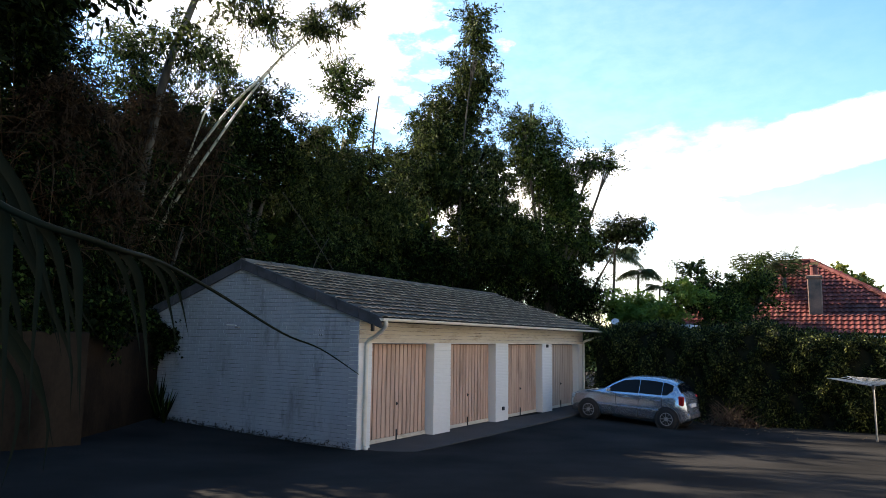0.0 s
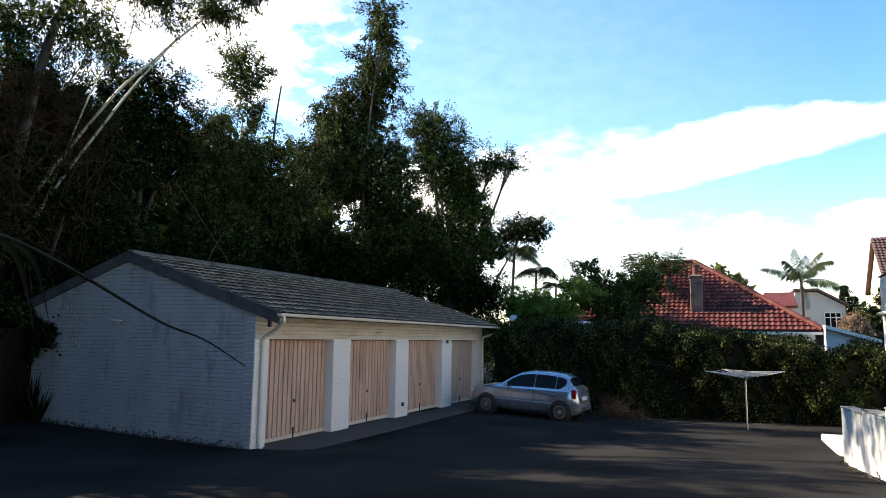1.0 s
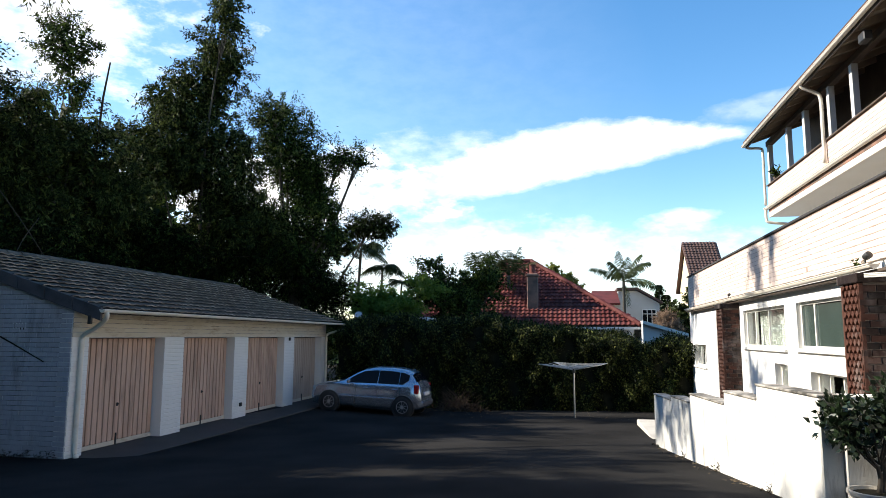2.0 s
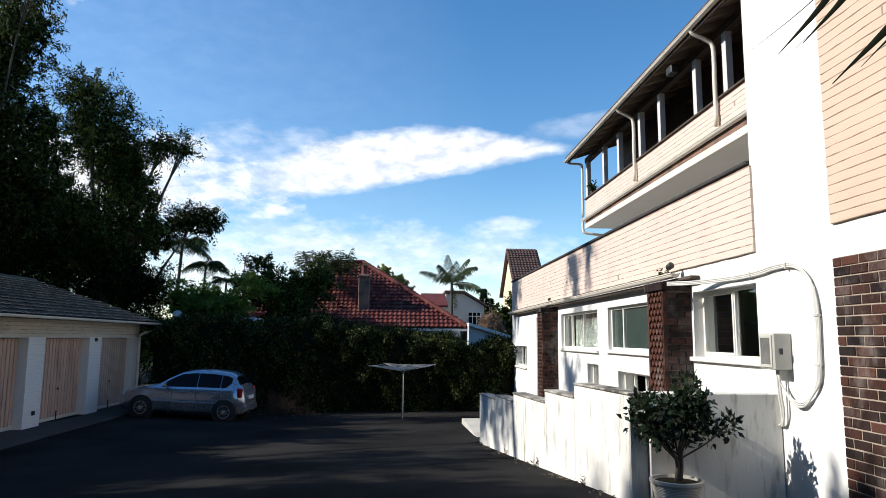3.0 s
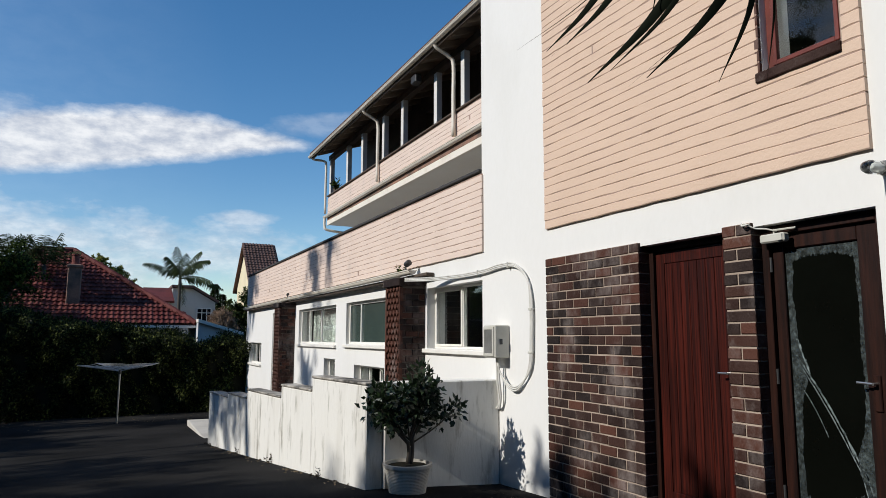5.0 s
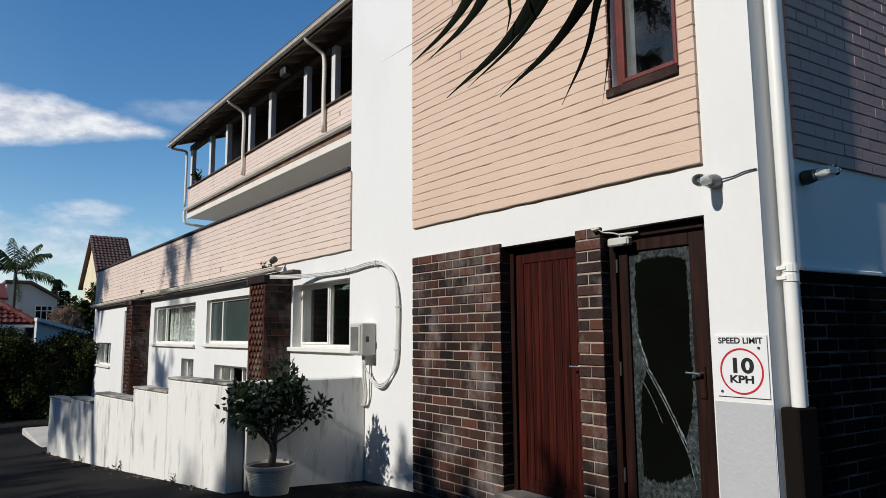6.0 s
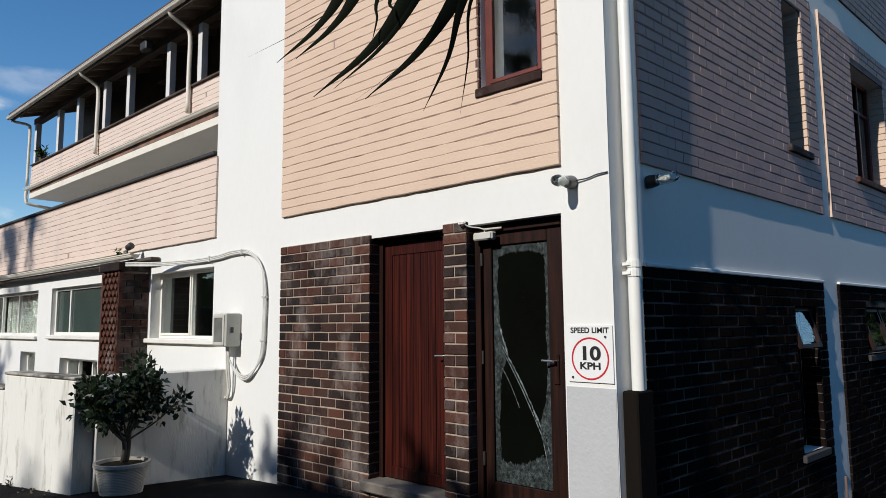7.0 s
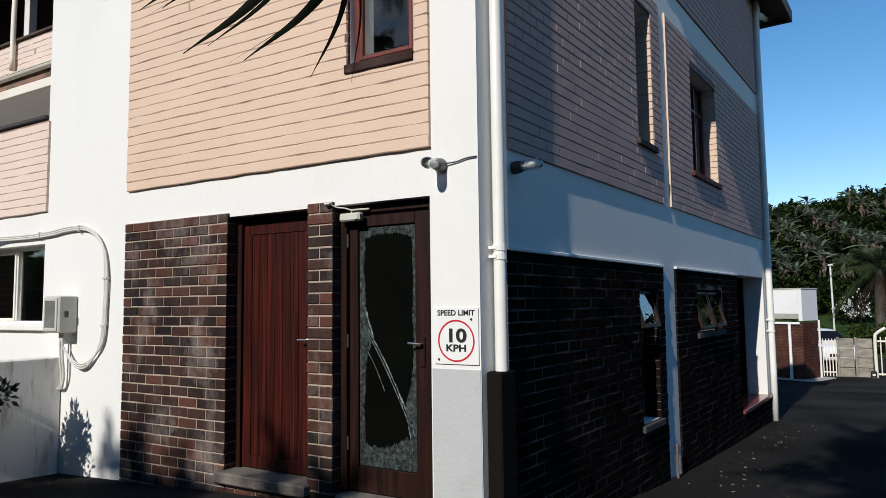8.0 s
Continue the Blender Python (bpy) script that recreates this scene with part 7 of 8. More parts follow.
tree("slender_tree", "slender tree with a light feathery top", (-17.2, 19.8, gz(-17.2, 19.8)), [((-17.2, 19.6, 11.5), (0.84, 1.06, 1.17), 25), ((-17.2, 20.2, 10.2), (0.52, 0.76, 0.70), 9)], (0.2, 0.07), LEAF_A, 0.5, 34, 0.3, 0.07, 45)
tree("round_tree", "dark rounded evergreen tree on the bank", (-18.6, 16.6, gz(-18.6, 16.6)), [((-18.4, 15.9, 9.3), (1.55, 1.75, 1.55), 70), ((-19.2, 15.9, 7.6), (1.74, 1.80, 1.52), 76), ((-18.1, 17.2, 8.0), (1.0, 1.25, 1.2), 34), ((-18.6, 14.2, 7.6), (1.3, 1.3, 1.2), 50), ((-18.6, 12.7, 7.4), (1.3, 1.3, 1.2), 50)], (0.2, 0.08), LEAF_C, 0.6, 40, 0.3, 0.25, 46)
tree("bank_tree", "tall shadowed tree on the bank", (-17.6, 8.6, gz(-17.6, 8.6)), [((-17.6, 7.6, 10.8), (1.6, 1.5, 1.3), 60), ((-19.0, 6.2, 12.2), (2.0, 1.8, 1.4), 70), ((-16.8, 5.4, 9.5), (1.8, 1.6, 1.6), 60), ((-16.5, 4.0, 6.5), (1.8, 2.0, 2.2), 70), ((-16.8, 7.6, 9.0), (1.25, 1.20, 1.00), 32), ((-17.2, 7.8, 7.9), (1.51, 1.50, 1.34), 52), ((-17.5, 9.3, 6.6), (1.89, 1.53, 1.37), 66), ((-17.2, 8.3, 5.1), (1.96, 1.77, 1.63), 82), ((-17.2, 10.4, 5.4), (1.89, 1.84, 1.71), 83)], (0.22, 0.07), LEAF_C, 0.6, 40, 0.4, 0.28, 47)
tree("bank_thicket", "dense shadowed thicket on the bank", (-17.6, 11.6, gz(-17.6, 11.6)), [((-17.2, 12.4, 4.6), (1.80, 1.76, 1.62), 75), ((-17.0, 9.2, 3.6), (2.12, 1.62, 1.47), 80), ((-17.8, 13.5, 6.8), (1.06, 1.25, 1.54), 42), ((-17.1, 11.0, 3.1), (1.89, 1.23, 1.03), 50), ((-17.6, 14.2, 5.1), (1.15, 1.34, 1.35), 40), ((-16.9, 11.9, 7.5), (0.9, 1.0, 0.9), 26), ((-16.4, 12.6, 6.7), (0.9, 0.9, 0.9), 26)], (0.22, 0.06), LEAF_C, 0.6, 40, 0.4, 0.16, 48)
tree("leaning_bamboo", "leafy bamboo tops bending over the garages", (-16.4, 11.0, gz(-16.4, 11.0)), [((-14.9, 12.3, 11.1), (0.9, 1.2, 0.6), 8), ((-14.6, 10.4, 9.1), (0.90, 0.81, 0.57), 8), ((-14.7, 13.2, 10.9), (0.5, 0.6, 0.45), 6), ((-14.2, 14.8, 11.25), (0.4, 0.6, 0.42), 9), ((-13.8, 15.7, 12.1), (0.4, 0.6, 0.35), 6), ((-13.3, 15.0, 14.0), (0.5, 0.4, 0.6), 6), ((-13.3, 13.9, 14.4), (0.4, 0.3, 0.4), 4)], (0.26, 0.06), LEAF_B, 0.55, 34, 0.7, 0.06, 49, "bamboo", False)
tree("feathery_tree", "feathery branches against the sky", (-17.0, 10.8, gz(-17.0, 10.8)), [((-17.0, 10.5, 9.4), (0.90, 1.11, 0.99), 22), ((-17.1, 11.1, 8.3), (0.99, 1.11, 0.90), 22), ((-15.3, 11.9, 9.3), (0.61, 0.85, 0.70), 11)], (0.24, 0.05), LEAF_A, 0.6, 34, 0.5, 0.1, 50)
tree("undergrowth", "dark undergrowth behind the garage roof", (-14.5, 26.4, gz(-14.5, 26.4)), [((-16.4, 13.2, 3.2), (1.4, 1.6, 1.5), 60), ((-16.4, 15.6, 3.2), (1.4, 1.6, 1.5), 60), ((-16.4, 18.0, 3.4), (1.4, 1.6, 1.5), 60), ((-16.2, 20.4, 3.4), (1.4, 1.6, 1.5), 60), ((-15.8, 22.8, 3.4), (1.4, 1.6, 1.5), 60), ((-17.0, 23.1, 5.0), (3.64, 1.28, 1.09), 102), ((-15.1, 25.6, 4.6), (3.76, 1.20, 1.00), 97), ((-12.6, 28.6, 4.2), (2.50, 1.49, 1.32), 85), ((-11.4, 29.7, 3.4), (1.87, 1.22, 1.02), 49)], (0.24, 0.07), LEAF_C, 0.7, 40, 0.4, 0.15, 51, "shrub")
tree("dead_thicket", "dry brown bamboo leaves hanging on the bank", (-16.6, 9.4, gz(-16.6, 9.4)), [((-16.4, 8.5, 7.2), (1.14, 0.88, 0.65), 19), ((-16.7, 8.2, 6.2), (1.28, 0.88, 0.64), 21), ((-16.4, 9.8, 6.6), (0.99, 1.04, 0.83), 21), ((-15.9, 11.6, 6.8), (0.60, 0.84, 1.03), 15), ((-16.4, 9.2, 5.0), (1.44, 1.02, 0.80), 30), ((-16.1, 10.6, 7.5), (0.7, 0.7, 0.7), 14)], (0.30, 0.035), DEAD, 0.6, 40, 0.8, 0.08, 52, "shrub", dense=3.4)
tree("garden_tree", "dark leafy tree in the garden beyond the hedge", (-4.6, 29.8, gz(-4.6, 29.8)), [((-6.3, 29.6, 3.6), (0.9, 0.9, 0.8), 14), ((-5.7, 29.5, 3.7), (1.0, 1.0, 0.7), 16), ((-6.0, 29.5, 4.6), (0.45, 0.4, 0.5), 5), ((-3.9, 30.2, 4.1), (0.9, 0.7, 0.8), 16), ((-4.7, 30.2, 3.4), (0.9, 1.0, 0.9), 22), ((-3.6, 30.0, 3.5), (0.6, 0.7, 0.9), 7), ((-4.9, 28.9, 2.7), (1.2, 0.9, 0.7), 22)], (0.2, 0.08), LEAF_A, 0.55, 40, 0.3, 0.16, 53)
tree("bright_tree", "sunlit yellow-green tree beyond the hedge", (-8.6, 32.2, gz(-8.6, 32.2)), [((-9.0, 29.6, 3.0), (1.1, 0.9, 0.8), 29), ((-7.7, 29.3, 2.75), (1.0, 0.8, 0.6), 20), ((-8.4, 30.4, 2.5), (1.3, 0.9, 0.8), 24), ((-6.8, 27.4, 2.9), (0.7, 0.5, 0.55), 14), ((-6.1, 27.6, 3.5), (0.55, 0.5, 0.5), 9)], (0.22, 0.1), LEAF_D, 0.5, 40, 0.2, 0.14, 54)
tree("domed_tree", "rounded sunlit tree behind the red roof", (-0.6, 50.2, gz(-0.6, 50.2)), [((-1.7, 50.0, 5.85), (1.1, 0.7, 0.8), 60), ((-0.9, 50.0, 5.4), (1.1, 0.7, 0.80), 60), ((0.0, 50.1, 4.8), (0.9, 0.6, 0.65), 40)], (0.18, 0.10), OLIVE, 0.22, 40, 0.0, 0.25, 55)


def culms():
    """Bare bamboo culms that lean over the garages, with ringed joints."""
    for pts, r in (([(-16.9, 10.3, 2.6), (-15.9, 11.0, 5.2), (-15.2, 12.32, 7.89), (-14.9, 13.24, 9.15), (-14.6, 13.81, 10.01), (-14.2, 14.8, 11.23), (-13.6, 16.23, 12.67)], 0.046),
                   ([(-16.8, 10.5, 2.6), (-15.8, 11.2, 5.0), (-15.2, 12.18, 7.18), (-15.0, 12.74, 8.23), (-14.8, 13.26, 9.14), (-14.6, 13.76, 9.96)], 0.046),
                   ([(-16.2, 11.2, 4.4), (-15.4, 11.8, 7.85), (-15.3, 12.24, 8.8), (-15.2, 12.62, 9.52), (-15.1, 12.72, 10.41)], 0.026)):
        c = curve_pts(pts, 36)
        ob = thing("bamboo_culm", "pale bare bamboo culm leaning over the garages", "bamboo", pts[0], group="bare bamboo culms")
        b = Vector(pts[0])
        part("culm", T([p - b for p in c], r, r * 0.5, 8), CULM, ob, smooth=True)
        for p, q in zip(c[::3], c[1::3]):
            part("joint_ring", T([p - b, (p - b).lerp(q - b, 0.1)], r * 1.12, None, 8), BARK, ob)
    solo("leaning_dead_tree", T(curve_pts([(-16.5, 10.2, 0.8), (-16.1, 10.3, 4.5), (-15.8, 10.46, 6.96), (-15.6, 10.68, 8.89), (-15.4, 11.2, 10.85), (-15.3, 11.45, 12.2)], 18), 0.15, 0.08, 9), BARK, "bare leaning trunk on the bank", "trunk", smooth=True)
    solo("dead_stick", T([(-16.37, 20.31, 6.0), (-15.97, 20.09, 9.66), (-15.59, 19.86, 10.9)], 0.05, 0.025, 6), DEAD, "dry stick standing out of the bamboo", "stick", smooth=True)
    solo("bare_cane", T(curve_pts([(-14.03, 13.52, 5.69), (-13.48, 14.41, 4.3), (-13.03, 14.93, 3.25)], 8), 0.009, 0.012, 6), BARK, "thin bare cane leaning on the garage roof", "cane", smooth=True)
    solo("bare_cane", T(curve_pts([(-13.9, 15.4, 4.6), (-14.0, 15.0, 3.9), (-14.1, 14.7, 3.0)], 8), 0.009, 0.012, 6), BARK, "thin bare cane leaning on the garage roof", "cane", smooth=True)


culms()


def dry_stems():
    """Dead bamboo stems that hang and lean in the thicket on the bank."""
    rng = np.random.default_rng(58)
    bm = bmesh.new()
    for i in range(240):
        s = Vector((rng.uniform(-15.9, -14.9), rng.uniform(6.0, 12.4), rng.uniform(2.2, 6.5)))
        w = Vector((rng.normal(0.1, 0.35), rng.normal(0, 0.5), rng.normal(0.2, 0.7))).normalized()
        l = rng.uniform(0.8, 2.6)
        tube(bm, curve_pts([s, s + w * l * 0.5 + Vector((0, 0, 0.12)), s + w * l - Vector((0, 0, rng.uniform(0.1, 0.5)))], 5), 0.014, 0.005, 4, False)
    solo("dry_stems", bm, DEAD, "tangle of dead bamboo stems on the bank", "branches", "stuff")


dry_stems()


def broad_leaves(name, label, base, blades, material, seed):
    """A clump of long paddle-shaped leaves."""
    rng = np.random.default_rng(seed)
    ob = thing(name, label, "plant", base)
    bm = bmesh.new()
    for i in range(blades):
        a = rng.uniform(0, 6.28)
        l = rng.uniform(0.9, 1.7)
        d = Vector((math.cos(a) * 0.35, math.sin(a) * 0.35, 1)).normalized()
        s = d.cross(Vector((math.sin(a), -math.cos(a), 0.2))).normalized()
        prev = None
        for k in range(8):
            t = k / 7
            p = d * l * t + Vector((math.cos(a), math.sin(a), -0.6)) * 0.35 * l * t * t
            w = 0.22 * math.sin(math.pi * min(1, max(0.02, (t - 0.25) / 0.75))) + 0.012
            cur = [bm.verts.new(p - s * w), bm.verts.new(p + Vector((0, 0, -0.03))), bm.verts.new(p + s * w)]
            if prev:
                bm.faces.new((prev[0], cur[0], cur[1], prev[1]))
                bm.faces.new((prev[1], cur[1], cur[2], prev[2]))
            prev = cur
    part("leaves", bm, material, ob)
    return ob


broad_leaves("wild_banana", "broad paddle leaves of a wild banana on the bank", (-16.6, 11.2, 3.4), 9, LEAF_C, 61)
broad_leaves("wild_banana", "broad paddle leaves high in the thicket", (-16.3, 11.5, 7.4), 7, LEAF_C, 62)
rng = np.random.default_rng(63)
for (x, y, h), n in (((-14.9, 10.55, 1.1), 26), ((-14.3, 10.3, 0.8), 18)):
    bm = bmesh.new()
    for i in range(n):
        a, t = rng.uniform(0, 6.28), rng.uniform(0.15, 0.6)
        d = Vector((math.cos(a) * t, math.sin(a) * t, 1))
        l = h * rng.uniform(0.6, 1.1)
        s = Vector((-math.sin(a), math.cos(a), 0)) * 0.03
        vs = [bm.verts.new(p) for p in (-s, d * l * 0.5 - s, d * l, d * l * 0.5 + s, s)]
        bm.faces.new(vs)
    solo("sword_plant", bm, LEAF_C, "clump of upright sword-shaped leaves by the wall", "plant", m=pose(x, y, gz(x, y)))
# The two highest lobes are added to keep sun off the drive.
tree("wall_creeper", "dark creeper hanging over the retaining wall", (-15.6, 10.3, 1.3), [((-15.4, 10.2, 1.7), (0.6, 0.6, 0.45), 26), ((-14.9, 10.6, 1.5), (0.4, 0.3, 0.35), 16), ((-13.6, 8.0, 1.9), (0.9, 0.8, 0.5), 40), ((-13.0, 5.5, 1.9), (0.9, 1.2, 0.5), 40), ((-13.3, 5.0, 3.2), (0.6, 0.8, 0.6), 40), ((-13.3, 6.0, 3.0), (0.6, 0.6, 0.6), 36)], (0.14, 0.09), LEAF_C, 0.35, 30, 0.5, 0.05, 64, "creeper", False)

# ---- houses beyond the hedge ----
def red_house():
    ob = thing("red_roofed_house", "house with a hipped red clay tile roof beyond the hedge", "house", (-2.3, 36, -1.2))
    o = Vector((-2.3, 36, -1.2))
    x0, x1, y0, y1, ze, za = -8.6, 3.0, 32.0, 41.0, 2.0, 5.5
    rx0, rx1, ry = -3.6, -2.2, 36.6
    part("wall", B(x0 + 0.5 - o.x, x1 - 0.5 - o.x, y0 + 0.5 - o.y, y1 - 0.5 - o.y, -0.4, ze - o.z - 0.1), PALE_RENDER, ob)
    bm = bmesh.new()
    P = [(x0, y0, ze), (x1, y0, ze), (x1, y1, ze), (x0, y1, ze), (rx0, ry, za), (rx1, ry, za)]
    v = [bm.verts.new(Vector(p) - o - Vector((0, 0, 0.04))) for p in P]
    for f in ((0, 1, 5, 4), (1, 2, 5), (2, 3, 4, 5), (3, 0, 4), (0, 3, 2, 1)):
        bm.faces.new([v[i] for i in f])
    part("roof_deck", bm, BROWN_TILE, ob)
    rng = np.random.default_rng(71)
    roof = part("roof", B(x0 - o.x, x1 - o.x, y0 - o.y - 0.02, y0 - o.y + 0.1, ze - o.z - 0.16, ze - o.z - 0.05), FRAME_W, ob, "white eaves board")
    up = Vector((0, ry - y0, za - ze))
    L = up.length
    inside = lambda x, y: (rx0 - x0) * y / L - 0.05 < x < (x1 - x0) - (x1 - rx1) * y / L + 0.05
    tile_field(ob, Vector((x0, y0, ze)) - o, (1, 0, 0), up, x1 - x0, L, inside, RED_TILE, RED_TILE, rng, 0, w=0.22, l=0.30, wave=0.035)
    up2 = Vector((rx1 - x1, 0, za - ze))
    L2 = up2.length
    inside2 = lambda x, y: (ry - y0) * y / L2 < x < (y1 - y0) - (y1 - ry) * y / L2
    tile_field(ob, Vector((x1, y0, ze)) - o, (0, 1, 0), up2, y1 - y0, L2, inside2, RED_TILE, RED_TILE, rng, 0, w=0.22, l=0.30, wave=0.035)
    bm = bmesh.new()
    for a, b in ((P[1], P[5]), (P[0], P[4]), (P[4], P[5]), (P[2], P[5])):
        a, b = Vector(a) - o, Vector(b) - o
        n = int((b - a).length / 0.36)
        for i in range(n):
            tube(bm, [a.lerp(b, i / n) + Vector((0, 0, 0.04)), a.lerp(b, (i + 0.97) / n) + Vector((0, 0, 0.06))], 0.14, 0.12, 7)
    tagged(part("hip_tiling", bm, RED_TILE, ob), "rounded hip and ridge tiles", kind="stuff")
    bm = B(-2.18 - o.x, -1.66 - o.x, 33.0 - o.y, 33.6 - o.y, 2.0 - o.z, 4.55 - o.z, 0.03)
    box(bm, -2.23 - o.x, -1.61 - o.x, 32.95 - o.y, 33.65 - o.y, 4.40 - o.z, 4.52 - o.z, 0.02)
    ch = part("chimney", bm, CHIMNEY, ob, "weathered rendered chimney")
    part("chimney_pot", lathe(bmesh.new(), ((0.17, 0), (0.15, 0.1), (0.14, 0.38), (0.17, 0.40), (0.17, 0.45)), 14, Matrix.Translation((-1.92 - o.x, 33.3 - o.y, 4.55 - o.z))), RED_TILE, ch)
    bm = bmesh.new()
    q = [(3.0, 31.0, 2.22), (4.9, 31.0, 1.66), (4.9, 36, 1.66), (3.0, 36, 2.22)]
    v = [bm.verts.new(Vector(p) - o) for p in q] + [bm.verts.new(Vector(p) - o - Vector((0, 0, 0.14))) for p in q]
    for f in ((0, 1, 2, 3), (4, 7, 6, 5), (0, 4, 5, 1), (1, 5, 6, 2), (2, 6, 7, 3), (3, 7, 4, 0)):
        bm.faces.new([v[i] for i in f])
    part("lean_to_roof", bm, FRAME_W, ob, "white lean-to roof edge")
    bm = bmesh.new()
    q = [(3.02, 31.2, -1.4), (4.8, 31.2, -1.4), (4.8, 31.2, 1.55), (3.02, 31.2, 2.07)]
    v = [bm.verts.new(Vector(p) - o) for p in q] + [bm.verts.new(Vector(p) - o + Vector((0, 4.5, 0))) for p in q]
    for f in ((0, 1, 2, 3), (4, 7, 6, 5), (0, 4, 5, 1), (1, 5, 6, 2), (3, 7, 4, 0)):
        bm.faces.new([v[i] for i in f])
    part("lean_to_wall", bm, PALE_RENDER, ob, "pale grey gable wall")


red_house()


def far_houses():
    # pale house with a low pitched roof
    ob = thing("pale_house", "pale rendered house with a dark-edged roof", "house", (5, 58, -1))
    b = Vector((5, 58, -1))
    bm = bmesh.new()
    q = [(3.5, 55, -2), (6.6, 55, -2), (6.6, 55, 4.1), (4.9, 55, 5.1), (3.5, 55, 5.1)]
    v = [bm.verts.new(Vector(p) - b) for p in q] + [bm.verts.new(Vector(p) - b + Vector((0, 7, 0))) for p in q]
    bm.faces.new(v[:5]), bm.faces.new(v[5:][::-1])
    for i in range(5):
        bm.faces.new((v[i], v[(i + 1) % 5], v[5 + (i + 1) % 5], v[5 + i]))
    part("wall", bm, PALE_RENDER, ob)
    bm = bmesh.new()
    for (xa, za), (xb, zb) in (((3.4, 5.15), (4.95, 5.15)), ((4.9, 5.17), (6.8, 4.05))):
        v = [bm.verts.new(Vector((x, y, z + d)) - b) for y in (54.6, 62.4) for x, z in ((xa, za), (xb, zb)) for d in (0, 0.18)]
        for q4 in ((0, 1, 3, 2), (4, 6, 7, 5), (0, 4, 5, 1), (2, 3, 7, 6), (0, 2, 6, 4), (1, 5, 7, 3)):
            bm.faces.new([v[i] for i in q4])
    part("roof", bm, BROWN_TILE, ob)
    w = part("window", B(0.3, 1.3, -3.06, -3.0, 3.3, 4.6), CAR_GLASS, ob)
    bm = bmesh.new()
    for x in (0.27, 0.62, 0.97, 1.28):
        box(bm, x, x + 0.05, -3.1, -3.06, 3.25, 4.62)
    for z in (3.25, 4.25, 4.58):
        box(bm, 0.27, 1.33, -3.1, -3.065, z, z + 0.05)
    part("frame", bm, SIGN_W, w)
    bm = bmesh.new()
    q = [(1.2, 52.0, 4.0), (3.45, 52.0, 4.0), (3.45, 56.5, 5.2), (1.5, 56.5, 5.2)]
    v = [bm.verts.new(Vector(p) - b + Vector((0, 0, d))) for d in (0, -0.16) for p in q]
    for f in ((0, 1, 2, 3), (7, 6, 5, 4), (0, 4, 5, 1), (1, 5, 6, 2), (2, 6, 7, 3), (3, 7, 4, 0)):
        bm.faces.new([v[i] for i in f])
    part("red_roof", bm, RED_TILE, ob, "low red tiled roof")
    part("side_wall", B(-3.6, -1.6, -5.7, -1.6, -1, 4.85), PALE_RENDER, ob)
    # cream gabled house, its ridge running across
    ob = thing("cream_house", "cream gabled house with a brown tile roof", "house", (10, 49, -1))
    b = Vector((10, 49, -1))
    bm = bmesh.new()
    q = [(7.75, 46, -2), (7.75, 46, 5.0), (7.75, 49, 7.75), (7.75, 52, 5.0), (7.75, 52, -2)]
    v = [bm.verts.new(Vector(p) - b) for p in q] + [bm.verts.new(Vector(p) - b + Vector((1.9, 0, 0))) for p in q]
    bm.faces.new(v[:5]), bm.faces.new(v[5:][::-1])
    for i in range(5):
        bm.faces.new((v[i], v[(i + 1) % 5], v[5 + (i + 1) % 5], v[5 + i]))
    part("wall", bm, YELLOW, ob)
    bm = bmesh.new()
    for (ya, za), (yb, zb) in (((45.5, 4.65), (49, 7.85)), ((52.5, 4.65), (49, 7.85))):
        v = [bm.verts.new(Vector((x, y, z + d)) - b) for x in (7.5, 9.8) for y, z in ((ya, za), (yb, zb)) for d in (0, 0.16)]
        for q4 in ((0, 1, 3, 2), (4, 6, 7, 5), (0, 4, 5, 1), (2, 3, 7, 6), (0, 2, 6, 4), (1, 5, 7, 3)):
            bm.faces.new([v[i] for i in q4])
    part("roof", bm, BROWN_TILE, ob)
    rng = np.random.default_rng(73)
    up = Vector((0, 3.5, 3.2))
    tile_field(ob, Vector((7.5, 45.5, 4.82)) - b, (1, 0, 0), up, 2.3, up.length, lambda x, y: True, BROWN_TILE, BROWN_TILE, rng, 0, w=0.22, l=0.28, wave=0.03)
    solo("carport_roof", B(-8.4, -5.7, 26.5, 29, 2.10, 2.25, 0.02, m=Matrix.Rotation(radians(0), 4, "Y")), PALE_RENDER, "pale low roof showing over the hedge", "roof")
    dish = thing("satellite_dish", "small grey satellite dish", "dish", (-8.9, 27.5, 2.0))
    part("dish", lathe(bmesh.new(), ((0.02, 0.0), (0.11, 0.03), (0.16, 0.07), (0.165, 0.075)), 18, pose(0, 0, 0.35, 60, 0, 20)), PALE_RENDER, dish)
    part("mast", T([(0, 0, -1), (0, 0, 0.35)], 0.03, None, 6), METAL, dish)
    solo("tv_mast", T([(-7.0, 30, 0.5), (-6.95, 30, 5.0)], 0.03, 0.02, 6), METAL, "thin mast beyond the hedge", "mast")


far_houses()

palm_tree("coconut palm between the far houses", (3.3, 46, -1.0), 6.1, 3.0, 13, 81, (0.0, 0.0), 0.13, leaf=0.40, sag=0.36, lift=2.2, low=1.25, fine=0.75, hang=1.3)
palm_tree("dark palm behind the garden tree", (-4.4, 34, -1.0), 5.6, 1.9, 10, 82, (0, 0), 0.12, leaf=0.46, lift=3.0, sag=0.26, low=1.05, fine=0.5, hang=0.7)
palm_tree("dark palm behind the garden tree", (-3.3, 34.5, -1.0), 5.6, 2.0, 10, 83, (0.1, 0), 0.12, leaf=0.46, lift=3.0, sag=0.26, low=1.05, fine=0.5, hang=0.7)
